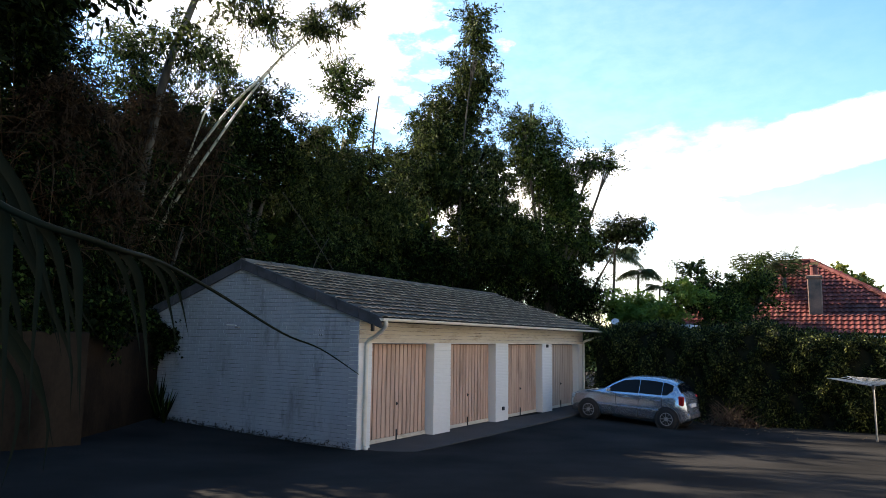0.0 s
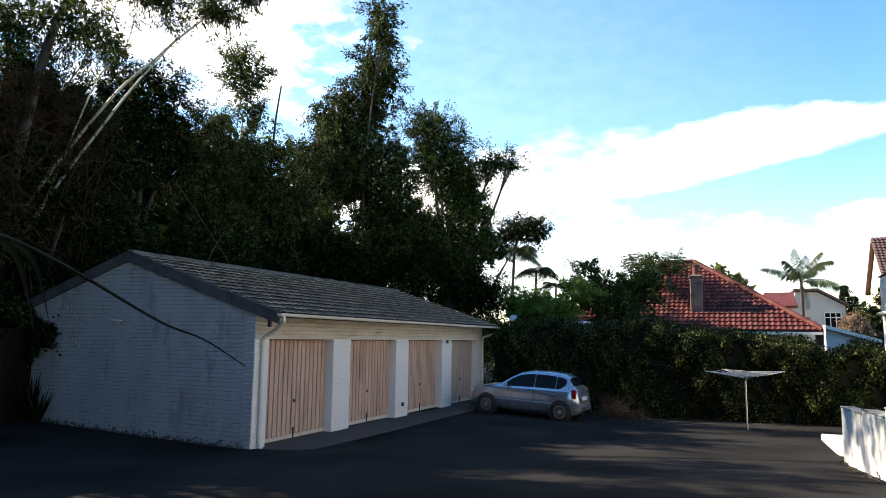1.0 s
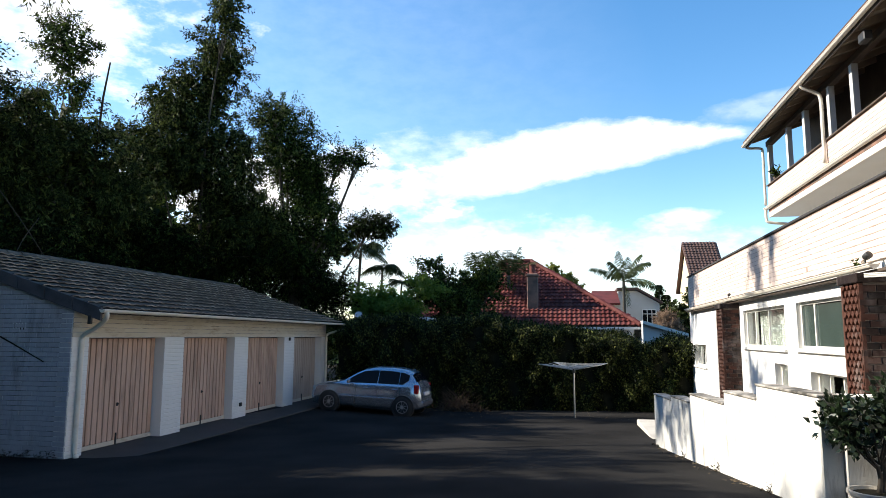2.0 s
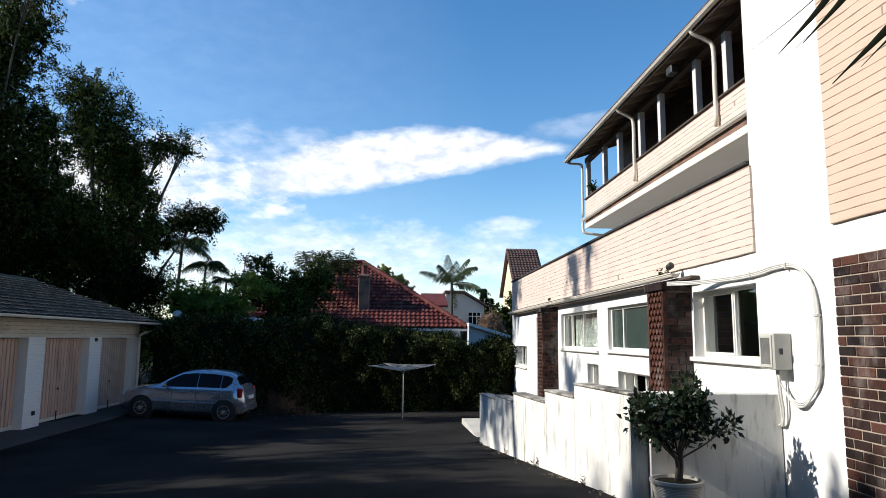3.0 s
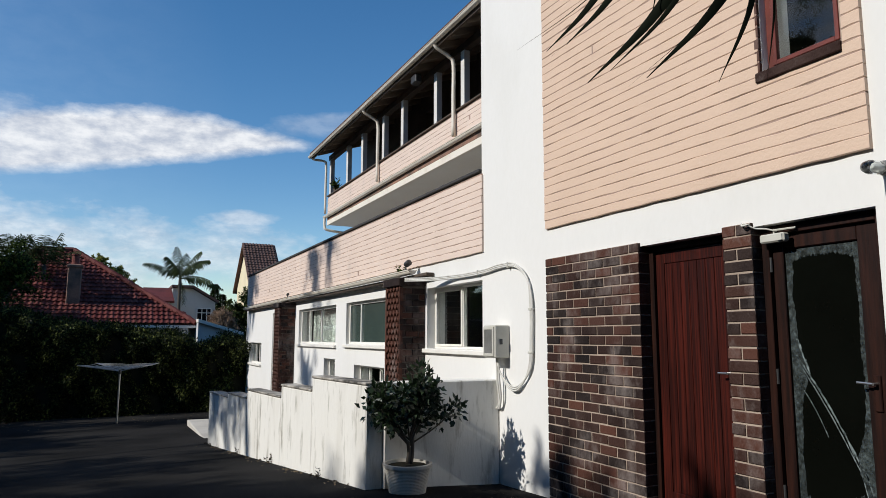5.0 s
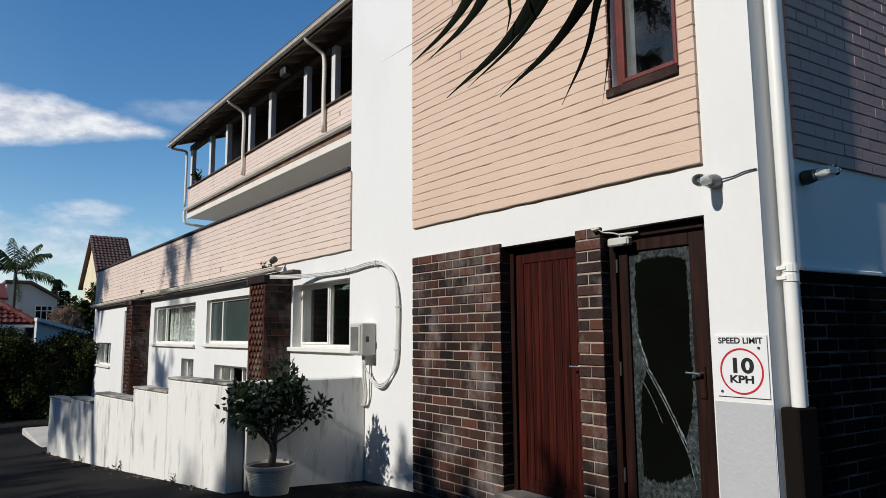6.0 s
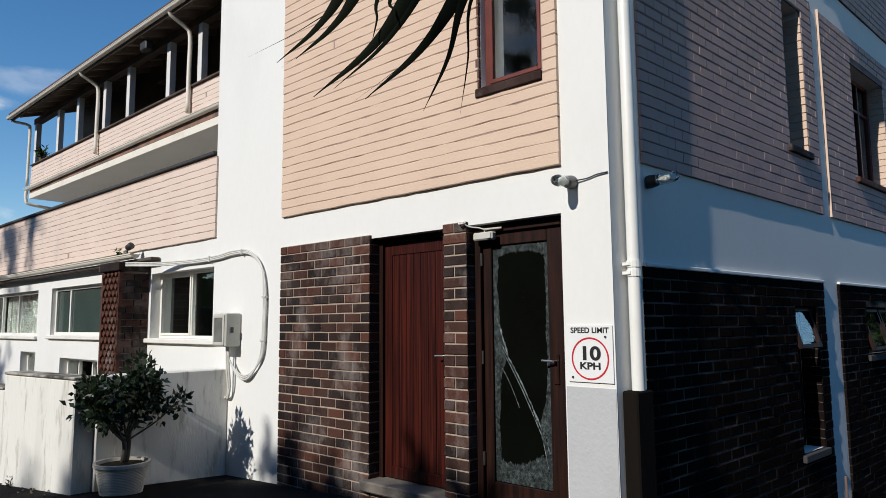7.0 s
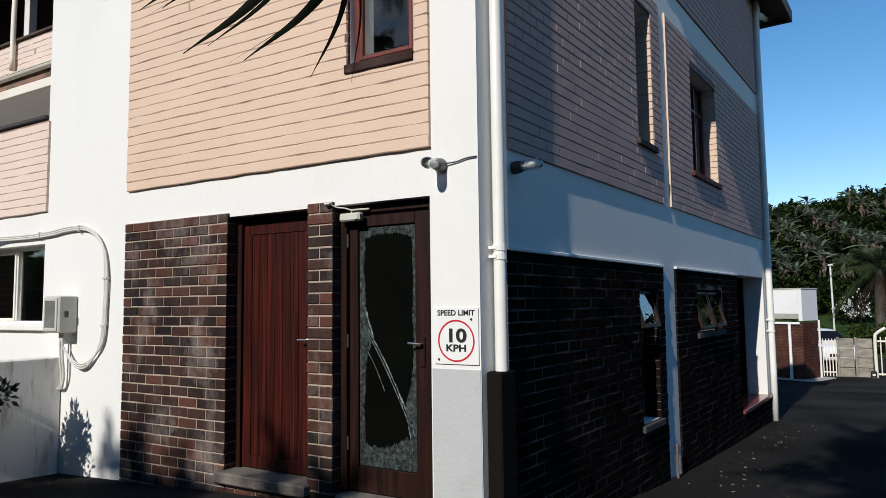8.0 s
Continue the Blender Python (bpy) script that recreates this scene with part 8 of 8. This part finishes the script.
palm_tree("tall palms far beyond the garages", (-14.8, 45, -1.0), 8.5, 2.2, 17, 84, (0.3, 0), 0.13, leaf=0.6)
palm_tree("tall palms far beyond the garages", (-13.5, 46, -1.0), 7.2, 1.6, 14, 85, (0.3, 0), 0.10, leaf=0.6)
palm_tree("small palm far beyond the garages", (-12.0, 46, -1.0), 6.2, 1.4, 12, 86, (0.2, 0), 0.1, leaf=0.4)


def far_pines():
    for x, y, h, s in ((9.0, 75, 8.0, 90), (9.9, 76, 7.0, 91)):
        rng = np.random.default_rng(s)
        ob = thing("pine_tree", "distant narrow pine tree", "tree", (x, y, -1))
        part("trunk", T([(0, 0, 0), (0, 0, h)], 0.15, 0.04, 6), BARK, ob)
        n = 1500
        z = rng.uniform(0.25, 1, n)
        a = rng.uniform(0, 6.28, n)
        r = (1.05 - z) * 1.1 * rng.uniform(0.3, 1, n)
        P = np.c_[r * np.cos(a), r * np.sin(a), z * h]
        part("crown", leaf_mesh("crown", P, np.c_[np.cos(a), np.sin(a), -0.2 + 0 * a], 0.4, 0.12, LEAF_C, rng), None, ob)
    tree("garden_shrub", "sunlit creeper by the cream house", (6.4, 42, -1.0), [((6.4, 42, 2.6), (0.7, 0.6, 1.0), 24), ((7.2, 42, 3.2), (0.5, 0.5, 1.2), 20)], (0.3, 0.12), LEAF_B, 0.5, 30, 0.3, 0.1, 92, "shrub")
    tree("dry_thatch_tree", "shaggy dry-leaved trunk beside the cream house", (5.4, 41, -1.0), [((5.4, 41, 2.3), (0.6, 0.5, 0.9), 20), ((4.9, 41, 2.0), (0.4, 0.4, 0.7), 12)], (0.3, 0.06), mat("sunlit_dry_leaf", (0.34, 0.22, 0.14), 0.9, (0.2, 0.13, 0.08), 2, 20, 0.6, 0.0, translucent=0.2), 0.5, 30, 0.8, 0.1, 93, "tree")


far_pines()


def far_woods():
    """The wooded skyline beyond the gardens."""
    rng = np.random.default_rng(95)
    lobes = []
    for i in range(60):
        x = rng.uniform(-45, 25)
        y = rng.uniform(70, 95)
        lobes.append(((x, y, rng.uniform(0.5, 4.0)), (3.0, 2.0, rng.uniform(1.2, 2.4)), 26))
    for i in range(26):
        y = rng.uniform(26, 60)
        lobes.append(((-15 - (y - 26) * 0.5 - rng.uniform(0, 8), y, rng.uniform(1, 5)), (2.4, 2.0, 2.2), 26))
    for i in range(46):
        x, y = rng.uniform(-24, -19.5), rng.uniform(7, 31)
        lobes.append(((x, y, rng.uniform(2.5, 7.5)), (1.8, 2.0, 1.8), 60))
    for i in range(70):
        y = rng.uniform(-34, 26)
        x = rng.uniform(-40, -22)
        lobes.append(((x, y, gz(x, y) + rng.uniform(0.5, 5.0)), (2.6, 2.6, 2.6), 30))
    for i in range(110):
        y = rng.uniform(40, 92)
        x = rng.uniform(-65, -0.5 * y - 4)
        lobes.append(((x, y, rng.uniform(1.0, 7.0 if x > -0.62 * y else 13.0)), (3.2, 3.0, 2.6), 30))
    P, D, S = lobe_leaves(lobes, rng, 1.2, 10, 0.2)
    solo("far_woods", leaf_mesh("far_woods", P, D, 0.75, 0.42, LEAF_A, rng, S * 0 + 1), None, "distant belt of green trees", "trees", "stuff")


far_woods()


def unseen_woods():
    """Tall unseen trees across the drive, behind the camera, added to block sky light, and three that shade the drive.
    """
    rng = np.random.default_rng(97)
    lobes = []
    # Nothing of this belt is in view; it only cuts the sky light.
    for i in range(140):
        x, y = rng.uniform(-24, 62), rng.uniform(-22, -10.5)
        lobes.append(((x, y, rng.uniform(0.5, 7.0 if x < -4 else 1.6)), (2.0, 1.6, 1.9), 34))
    for i in range(130):
        x, y = rng.uniform(-25, -5), rng.uniform(-12, -5.5)
        lobes.append(((x, y, rng.uniform(1.0, 15.0)), (2.0, 1.6, 1.9), 34))
    P, D, S = lobe_leaves(lobes, rng, 1.0, 7, 0.3)
    solo("unseen_woods", leaf_mesh("unseen_woods", P, D, 0.8, 0.38, LEAF_C, rng, S * 0.5 + 0.5), None, "unseen dark trees added across the drive to block sky light", "trees", "stuff")
    # Three trees out of view, added to shade the drive and wall foot.
    tree("shade_tree", "unseen tree added on the bank to shade the drive", (-16.2, 3.2, gz(-16.2, 3.2)), [((-15.6, 2.00, 10.3), (1.6, 1.2, 1.6), 30), ((-15.6, 3.70, 8.0), (2.0, 2.4, 1.6), 80), ((-15.6, 0.70, 8.6), (2.0, 1.6, 2.2), 80), ((-13.2, 0.37, 6.0), (1.6, 2.0, 2.0), 70), ((-14.2, 2.45, 7.4), (1.4, 1.5, 1.5), 90), ((-15.6, 3.10, 9.4), (2.2, 2.4, 1.5), 90)], (0.34, 0.12), LEAF_C, 0.6, 40, 0.3, 0.3, 98, dense=1.5)
    tree("shade_tree", "unseen tree added beside the drive for its shade", (-9.2, -2.2, gz(-9.2, -2.2)), [((-8.6, -1.12, 11.6), (2.0, 1.7, 1.9), 90), ((-8.6, -1.52, 9.2), (2.2, 2.1, 1.7), 90), ((-9.0, -2.52, 10.2), (2.2, 1.8, 2.4), 90), ((-11.6, -0.79, 9.6), (2.2, 1.6, 1.8), 80), ((-5.4, -2.03, 9.2), (2.4, 2.2, 1.5), 80), ((-12.0, -3.40, 8.0), (2.4, 2.0, 2.2), 80)], (0.34, 0.12), LEAF_C, 0.6, 40, 0.3, 0.32, 99, dense=1.5)
    tree("shade_tree", "unseen tree added to darken the corner of the drive", (-13.6, 3.2, gz(-13.6, 3.2)), [((-11.6, 4.01, 8.15), (1.8, 1.6, 1.4), 80), ((-11.8, 5.50, 8.55), (1.5, 0.9, 1.2), 60), ((-12.2, 2.00, 7.2), (1.5, 1.8, 1.8), 80), ((-11.0, 3.02, 6.0), (1.1, 0.8, 1.2), 60)], (0.34, 0.12), LEAF_C, 0.6, 40, 0.3, 0.25, 97, dense=1.5)


unseen_woods()

# ---- gate side of the drive ----
GATE_SIZE = Matrix.Translation((0, 0, 1.5)) @ Matrix.Scale(1.25, 4) @ Matrix.Translation((0, 0, -1.5))


def gatehouse():
    """Its own frame: x along the shaded side, y along the sunlit front."""
    m = Matrix.Translation((22.6, 1.14, -0.92)) @ Matrix.Rotation(radians(-23), 4, "Z")
    m = GATE_SIZE @ m
    ob = thing("gatehouse", "small face brick gatehouse with a white parapet box", "building")
    ob.matrix_basis = m
    part("wall", B(0.012, 0.93, 0.012, 3.2, -0.3, 1.66), MORTAR_DARK, ob)
    rng = np.random.default_rng(101)
    brick_field(ob, frame_at((0.012, 0, 0), (0, -1)), -3.2, -0.002, -0.10, 1.62, BM_SIDE, rng, BRICK_RED, (), 0, 0.01, depth=0.012)
    brick_field(ob, frame_at((0, 0.012, 0), (1, 0)), 0.005, 0.94, -0.10, 1.70, BM_SIDE, rng, BRICK_RED, (), 0, 0.01, depth=0.012)
    part("parapet_box", B(-0.02, 0.96, 0.10, 3.2, 1.95, 2.69, 0.01), WHITE, ob, "white plastered parapet box")
    part("parapet_end", B(-0.02, 0.96, -0.02, 0.098, 1.74, 2.69, 0.01), WHITE, ob)
    part("coping", B(-0.04, 0.98, -0.04, 3.2, 2.692, 2.72, 0.006), PALE_CONCRETE, ob)
    part("flashing", B(-0.06, 0.5, 0.10, 3.2, 1.80, 1.94, 0.01), CONCRETE, ob)
    part("fascia", B(-0.05, 0.0, 0.06, 3.2, 1.64, 1.71, 0.01), PIPE, ob, "white gutter board")
    part("downpipe", T([(-0.05, 0.36, 0.02), (-0.05, 0.36, 1.66)], 0.042, None, 10), PIPE, ob, "white downpipe")
    part("corner_pipe", T([(0.95, -0.04, 0.02), (0.95, -0.04, 1.75)], 0.03, None, 8), PIPE, ob)
    solo("kerb_slab", B(-0.25, 1.2, -0.35, 3.2, -0.3, 0.03, 0.02), CONCRETE, "raised concrete kerb round the gatehouse", "kerb", "structure", m=m)


gatehouse()


def gate_fence():
    x, z0 = 24.3, -0.94
    g = thing("palisade_gate", "cream steel palisade gate", "gate", (x, 0.33, z0))
    g.matrix_basis = GATE_SIZE @ g.matrix_basis
    for i in range(7):
        part("pale", B(-0.015, 0.015, i * 0.085, i * 0.085 + 0.03, 0.0, 1.17, 0.004), CREAM, g)
    for z in (0.12, 1.02):
        part("rail", B(0.016, 0.05, 0, 0.56, z, z + 0.04), CREAM, g)
    for k in range(2):
        y1 = 0.31 - k * 0.48
        f = thing("concrete_panel_fence", "weathered precast concrete panel fence", "fence", (x, y1 - 0.48, z0), group="concrete fence bays")
        f.matrix_basis = GATE_SIZE @ f.matrix_basis
        for i in range(4):
            part("panel", B(-0.02, 0.03, 0.02, 0.41, i * 0.30, i * 0.30 + 0.285, 0.012), FENCE_CONCRETE, f)
        part("fence_post", B(-0.05, 0.05, 0.41, 0.48, 0, 1.22, 0.01), FENCE_CONCRETE, f)
    g = thing("sliding_gate", "cream steel sliding gate with curved top", "gate", (x - 0.2, -0.70, z0))
    g.matrix_basis = GATE_SIZE @ g.matrix_basis
    part("gate_post", T(curve_pts([(0, 0, 0), (0, 0, 1.15), (0, -0.06, 1.36), (0, -0.28, 1.52)], 14), 0.045, None, 10), CREAM, g)
    for i in range(14):
        part("pale", T([(0, -0.14 - i * 0.14, 0.1), (0, -0.14 - i * 0.14, 1.25)], 0.018, None, 6), CREAM, g)
    for z in (0.12, 1.10):
        part("rail", B(-0.02, 0.02, -2.1, -0.05, z, z + 0.05), CREAM, g)
    m = thing("gate_motor", "black gate motor box", "motor", (x - 0.35, -0.62, z0))
    m.matrix_basis = GATE_SIZE @ m.matrix_basis
    part("cover", B(-0.12, 0.12, -0.08, 0.08, 0.0, 0.25, 0.03), TRIM_BLACK, m)
    part("badge", B(-0.125, -0.119, -0.04, 0.04, 0.12, 0.16), SIGN_W, m)


gate_fence()
car("parked_car", "white hatchback parked outside the gate", pose(35.0, 0.95, gz(35.0, 0.95), 0, 0, 200), CAR_WHITE)


def street_lamp():
    b = (44.8, 0.56, gz(44.8, 0.56))
    ob = thing("street_lamp", "slim grey lamp post on the grass", "lamp post", b)
    part("pole", T([(0, 0, 0), (0, 0.04, 3.34 - b[2])], 0.055, 0.045, 8), POST_G, ob)
    part("head", B(-0.12, 0.12, -0.12, 0.16, 3.34 - b[2], 3.44 - b[2], 0.03), POST_G, ob)


street_lamp()


def banana_plant(base, height, size, seed):
    """A wild banana: a shaggy stem under a fan of long paddle leaves."""
    rng = np.random.default_rng(seed)
    ob = thing("wild_banana", "wild banana plant with paddle leaves on the hillside", "plant", base, group="wild bananas on the hillside")
    bm = T(curve_pts([(0, 0, -0.3), (rng.normal(0, 0.06), rng.normal(0, 0.06), height * 0.5), (0, 0, height)], 6), 0.13 * size, 0.09 * size, 7)
    part("stem", bm, SKIRT, ob)
    bm = bmesh.new()
    for k in range(7):
        a, z = rng.uniform(0, 6.28), height * rng.uniform(0.62, 0.98)
        d = Vector((math.cos(a), math.sin(a), 0))
        n = Vector((-d.y, d.x, 0)) * 0.10
        l = rng.uniform(0.5, 1.1) * size
        p = [Vector((0, 0, z)), Vector((0, 0, z)) + d * 0.25 - Vector((0, 0, l * 0.5)), Vector((0, 0, z)) + d * 0.2 - Vector((0, 0, l))]
        vs = [bm.verts.new(q) for q in (p[0] - n, p[1] - n, p[2], p[1] + n, p[0] + n)]
        bm.faces.new(vs)
    tagged(part("dry_skirt", bm, SKIRT, ob), "dry leaves hanging round the stem", kind="stuff")
    bm = bmesh.new()
    for k in range(12):
        a = k * 2.4 + rng.uniform(-0.3, 0.3)
        rise = rng.uniform(0.2, 2.4)
        d = Vector((math.cos(a), math.sin(a), rise)).normalized()
        side = Vector((-math.sin(a), math.cos(a), 0)) + Vector((0, 0, rng.normal(0, 0.5)))
        side = (side - d * side.dot(d)).normalized()
        l, sag = size * rng.uniform(1.3, 2.1), rng.uniform(0.3, 1.0)
        prev = None
        for q in range(9):
            t = q / 8
            p = Vector((0, 0, height - 0.1)) + d * l * t + Vector((math.cos(a) * 0.5, math.sin(a) * 0.5, -1)) * sag * l * t * t * 0.55
            w = size * (0.17 * math.sin(math.pi * min(1.0, max(0.03, (t - 0.28) / 0.72))) + 0.016)
            cur = [bm.verts.new(p - side * w), bm.verts.new(p - Vector((0, 0, 0.05))), bm.verts.new(p + side * w)]
            if prev:
                bm.faces.new((prev[0], cur[0], cur[1], prev[1]))
                bm.faces.new((prev[1], cur[1], cur[2], prev[2]))
            prev = cur
    part("leaves", bm, BANANA, ob)


def hillside():
    rng = np.random.default_rng(111)
    lobes = []
    for i in range(90):
        x, y = rng.uniform(62, 98), rng.uniform(9, 26) * rng.choice((-1, 1))
        lobes.append(((x, y, gz(x, y) + rng.uniform(0.4, 1.4)), (2.4, 2.4, rng.uniform(1.0, 1.6)), 16))
    P, D, S = lobe_leaves(lobes, rng, 1.2, 20, 0.1)
    solo("hillside_trees", leaf_mesh("hillside_trees", P, D, 0.7, 0.32, LEAF_C, rng), None, "dense green trees covering the hill", "trees", "stuff")
    # the rounded tree tops along the crest and down the slope
    lobes = []
    for i in range(120):
        x = 54 + 36 * (i % 24 + rng.uniform(0, 1)) / 24
        y = (-6.5 + 14.5 * (i // 24 + rng.uniform(0, 1)) / 5) * x / 70
        lobes.append(((x, y, gz(x, y) + rng.uniform(-0.3, 0.5)), (rng.uniform(1.4, 2.4), rng.uniform(1.4, 2.2), rng.uniform(0.8, 1.2)), 30))
    P, D, S = lobe_leaves(lobes, rng, 0.5, 22, 0.1, 1.0, 10.0)
    solo("hilltop_trees", leaf_mesh("hilltop_trees", P, D, 0.34, 0.19, LEAF_C, rng, S), None, "rounded dark tree tops along the crest of the hill", "trees", "stuff")
    for i in range(76):
        x = 58 + 21 * (i / 76) + rng.uniform(-0.8, 0.8)
        y = (-4.6 + (i * 4.3) % 12.6 + rng.uniform(-0.8, 0.8)) * x / 68
        banana_plant((x, y, gz(x, y)), rng.uniform(1.2, 2.5), rng.uniform(0.55, 0.8), 300 + i)
    palm_tree("large shaggy date palm by the road", (41.5, -1.6, gz(41.5, -1.6)), 3.7, 2.8, 44, 140, (0, 0), 0.3, leaf=0.34, lift=1.5, sag=0.55, dead=16, low=1.6, fine=0.5)
    for i, (x, y, r, mt, nm) in enumerate(((38, 0.9, 0.5, LEAF_A, "green"), (38, -0.7, 0.75, LEAF_A, "green"), (37.5, -1.6, 0.7, LEAF_A, "green"), (38, 1.9, 0.8, LEAF_C, "dark"), (50, -0.5, 1.4, LEAF_C, "flowering"), (52, 3.2, 1.4, LEAF_C, "dark"), (38, 3.2, 0.8, LEAF_A, "green"))):
        tree("roadside_shrub", nm + " shrub beside the road beyond the gate", (x, y, gz(x, y)), [((x, y, gz(x, y) + r * 0.7), (r, r, r * 0.7), 30)], (0.22, 0.08), mt, 0.4, 34, 0.1, 0.04, 150 + i, "shrub", False)
    P, D, S = lobe_leaves([((49.0, -0.5, gz(49.0, -0.5) + 1.3), (0.5, 1.1, 0.9), 22)], rng, 0.4, 10, 0)
    solo("white_blossom", leaf_mesh("white_blossom", P, D, 0.16, 0.12, FLOWER, rng), None, "white blossom on the shrub", "flowers", "stuff")


hillside()

# ---- palm beside the camera ----
def near_palm():
    ob = thing("near_palm", "trunk of the palm that stands beside the camera", "palm tree", (-2.3, -1.9, gz(-2.3, -1.9)))
    part("trunk", T(curve_pts([(0, 0, -0.2), (0.05, 0.05, 1.6), (0.0, 0.1, 3.4)], 10), 0.17, 0.13, 12), BARK, ob, smooth=True)
    # the rest of its crown, over and behind the camera
    rng = np.random.default_rng(170)
    for a in (150, 175, 200, 222, 245, 268, 290, 312, 335):
        bm = bmesh.new()
        frond(bm, (0.0, 0.1, 3.35), (math.cos(radians(a)), math.sin(radians(a)), 0.9), 2.5 * rng.uniform(0.85, 1.1), 0.55, 30, 0.6, 0.05, rng, 0.02)
        part("crown_frond", bm, NEAR_PALM, ob)

    def blade(owner, o, pts, w, facing):
        bm = bmesh.new()
        c = curve_pts(pts, 26)
        prev = None
        for k, p in enumerate(c):
            s = k / (len(c) - 1)
            d = (c[min(k + 1, len(c) - 1)] - c[max(k - 1, 0)]).normalized()
            n = d.cross(facing).normalized()
            h = w * (0.7 + 0.3 * math.sin(math.pi * min(1, s * 1.5))) * max(0.05, 1 - s ** 2.4)
            cur = [bm.verts.new(p - o - n * h), bm.verts.new(p - o - facing * h * 0.25), bm.verts.new(p - o + n * h)]
            if prev:
                bm.faces.new((prev[0], cur[0], cur[1], prev[1]))
                bm.faces.new((prev[1], cur[1], cur[2], prev[2]))
            prev = cur
        part("blade", bm, NEAR_PALM, owner, smooth=True)

    low = thing("palm_frond", "dark palm frond hanging beside the camera", "palm frond", (-2.2, -1.7, 3.4), group="fronds of the near palm")
    o = Vector((-2.2, -1.7, 3.4))
    part("midrib", T([p - o for p in curve_pts([(-2.2, -1.7, 3.4), (-2.3, -0.6, 3.1), (-1.75, 0.1, 2.2), (-1.25, 0.42, 1.80), (-1.17, 0.62, 1.72), (-1.26, 0.80, 1.71), (-1.33, 1.0, 1.665), (-1.39, 1.3, 1.565), (-1.38, 1.45, 1.52), (-1.37, 1.62, 1.44)], 50)], 0.010, 0.0015, 6), NEAR_PALM, low, smooth=True)
    side = Vector((0.92, -0.38, 0.0))
    for x, w, pts in ((-1.70, 0.020, ((0.50, 2.15), (0.62, 2.01), (0.69, 1.9), (0.78, 1.7), (0.84, 1.53))), (-1.72, 0.009, ((0.55, 2.10), (0.71, 1.93), (0.82, 1.75), (0.90, 1.62), (0.96, 1.54))),
                      (-1.68, 0.012, ((0.55, 2.08), (0.65, 1.96), (0.71, 1.88), (0.76, 1.76), (0.81, 1.62), (0.84, 1.5))), (-1.70, 0.015, ((0.55, 1.74), (0.65, 1.64), (0.77, 1.5), (0.81, 1.42), (0.85, 1.28))),
                      (-1.66, 0.014, ((0.55, 1.68), (0.65, 1.59), (0.71, 1.53), (0.77, 1.44), (0.81, 1.35), (0.81, 1.23))), (-1.70, 0.012, ((0.58, 1.65), (0.67, 1.55), (0.75, 1.43), (0.76, 1.32), (0.74, 1.20))),
                      (-1.70, 0.009, ((0.76, 1.84), (0.81, 1.77), (0.85, 1.65), (0.89, 1.54), (0.90, 1.40))), (-1.69, 0.010, ((0.70, 1.80), (0.77, 1.70), (0.82, 1.60), (0.87, 1.49), (0.88, 1.36))),
                      (-1.74, 0.014, ((0.50, 1.98), (0.62, 1.86), (0.68, 1.72), (0.70, 1.58), (0.69, 1.48))), (-1.73, 0.011, ((0.55, 1.92), (0.66, 1.80), (0.74, 1.64), (0.77, 1.52), (0.79, 1.40)))):
        blade(low, o, [(x, y, z) for y, z in pts], w, side)
    # blades that hang from the midrib: start along it, drop, sweep, half width
    for x, y, z, drop, sweep, w in ((-1.20, 0.50, 1.76, 0.30, 0.10, 0.008), (-1.20, 0.56, 1.745, 0.34, 0.06, 0.010), (-1.18, 0.60, 1.73, 0.22, 0.12, 0.006), (-1.19, 0.66, 1.722, 0.28, 0.09, 0.009), (-1.22, 0.72, 1.715, 0.19, 0.11, 0.006),
                                    (-1.25, 0.78, 1.71, 0.16, 0.10, 0.005), (-1.24, 0.46, 1.80, 0.42, 0.05, 0.011), (-1.28, 0.40, 1.84, 0.48, 0.06, 0.009), (-1.21, 0.52, 1.755, 0.40, 0.02, 0.006)):
        blade(low, o, [(x, y, z), (x, y + sweep * 0.5, z - drop * 0.18), (x - 0.01, y + sweep * 0.85, z - drop * 0.55), (x, y + sweep, z - drop)], w, side)
    over = thing("palm_frond", "dark palm frond with long sword blades hanging over the drive", "palm frond", (-2.1, -1.6, 3.4), group="fronds of the near palm")
    o = Vector((-2.1, -1.6, 3.4))
    part("midrib", T([p - o for p in curve_pts([(-2.1, -1.6, 3.4), (-0.9, -0.8, 3.55), (0.2, 0.2, 3.2), (0.75, 0.75, 2.85), (1.0, 0.95, 2.55)], 30)], 0.012, 0.004, 6), NEAR_PALM, over, smooth=True)
    side = Vector((0.64, 0.77, 0.1)).normalized()
    away = Vector((-0.58, 0.81, 0.0))
    # along the row, how far it sweeps aside, how far it drops, half width
    for s, sweep, drop, w in ((0.0, 0.085, 0.090, 0.0075), (0.12, 0.080, 0.085, 0.0080), (0.30, 0.012, 0.070, 0.0030), (0.40, -0.004, 0.048, 0.0030), (0.55, 0.125, 0.130, 0.0115), (0.62, 0.110, 0.120, 0.0060),
                              (0.94, 0.120, 0.132, 0.0105), (1.0, 0.055, 0.150, 0.0060), (1.06, 0.018, 0.155, 0.0026), (0.05, 0.130, 0.080, 0.0012), (0.16, 0.105, 0.095, 0.0012), (0.97, 0.145, 0.138, 0.0012)):
        top = Vector((0.68 + 0.19 * s, 1.09 - 0.176 * s, 2.165))
        sweep, drop, w = sweep * 1.7, drop * 1.7, w * 2.2
        root = top - away * 0.22 + Vector((0, 0, 0.48))
        blade(over, o, [root, root.lerp(top, 0.55) - away * 0.015, top, top + away * sweep * 0.42 - Vector((0, 0, drop * 0.55)), top + away * sweep - Vector((0, 0, drop))], w, side)


near_palm()
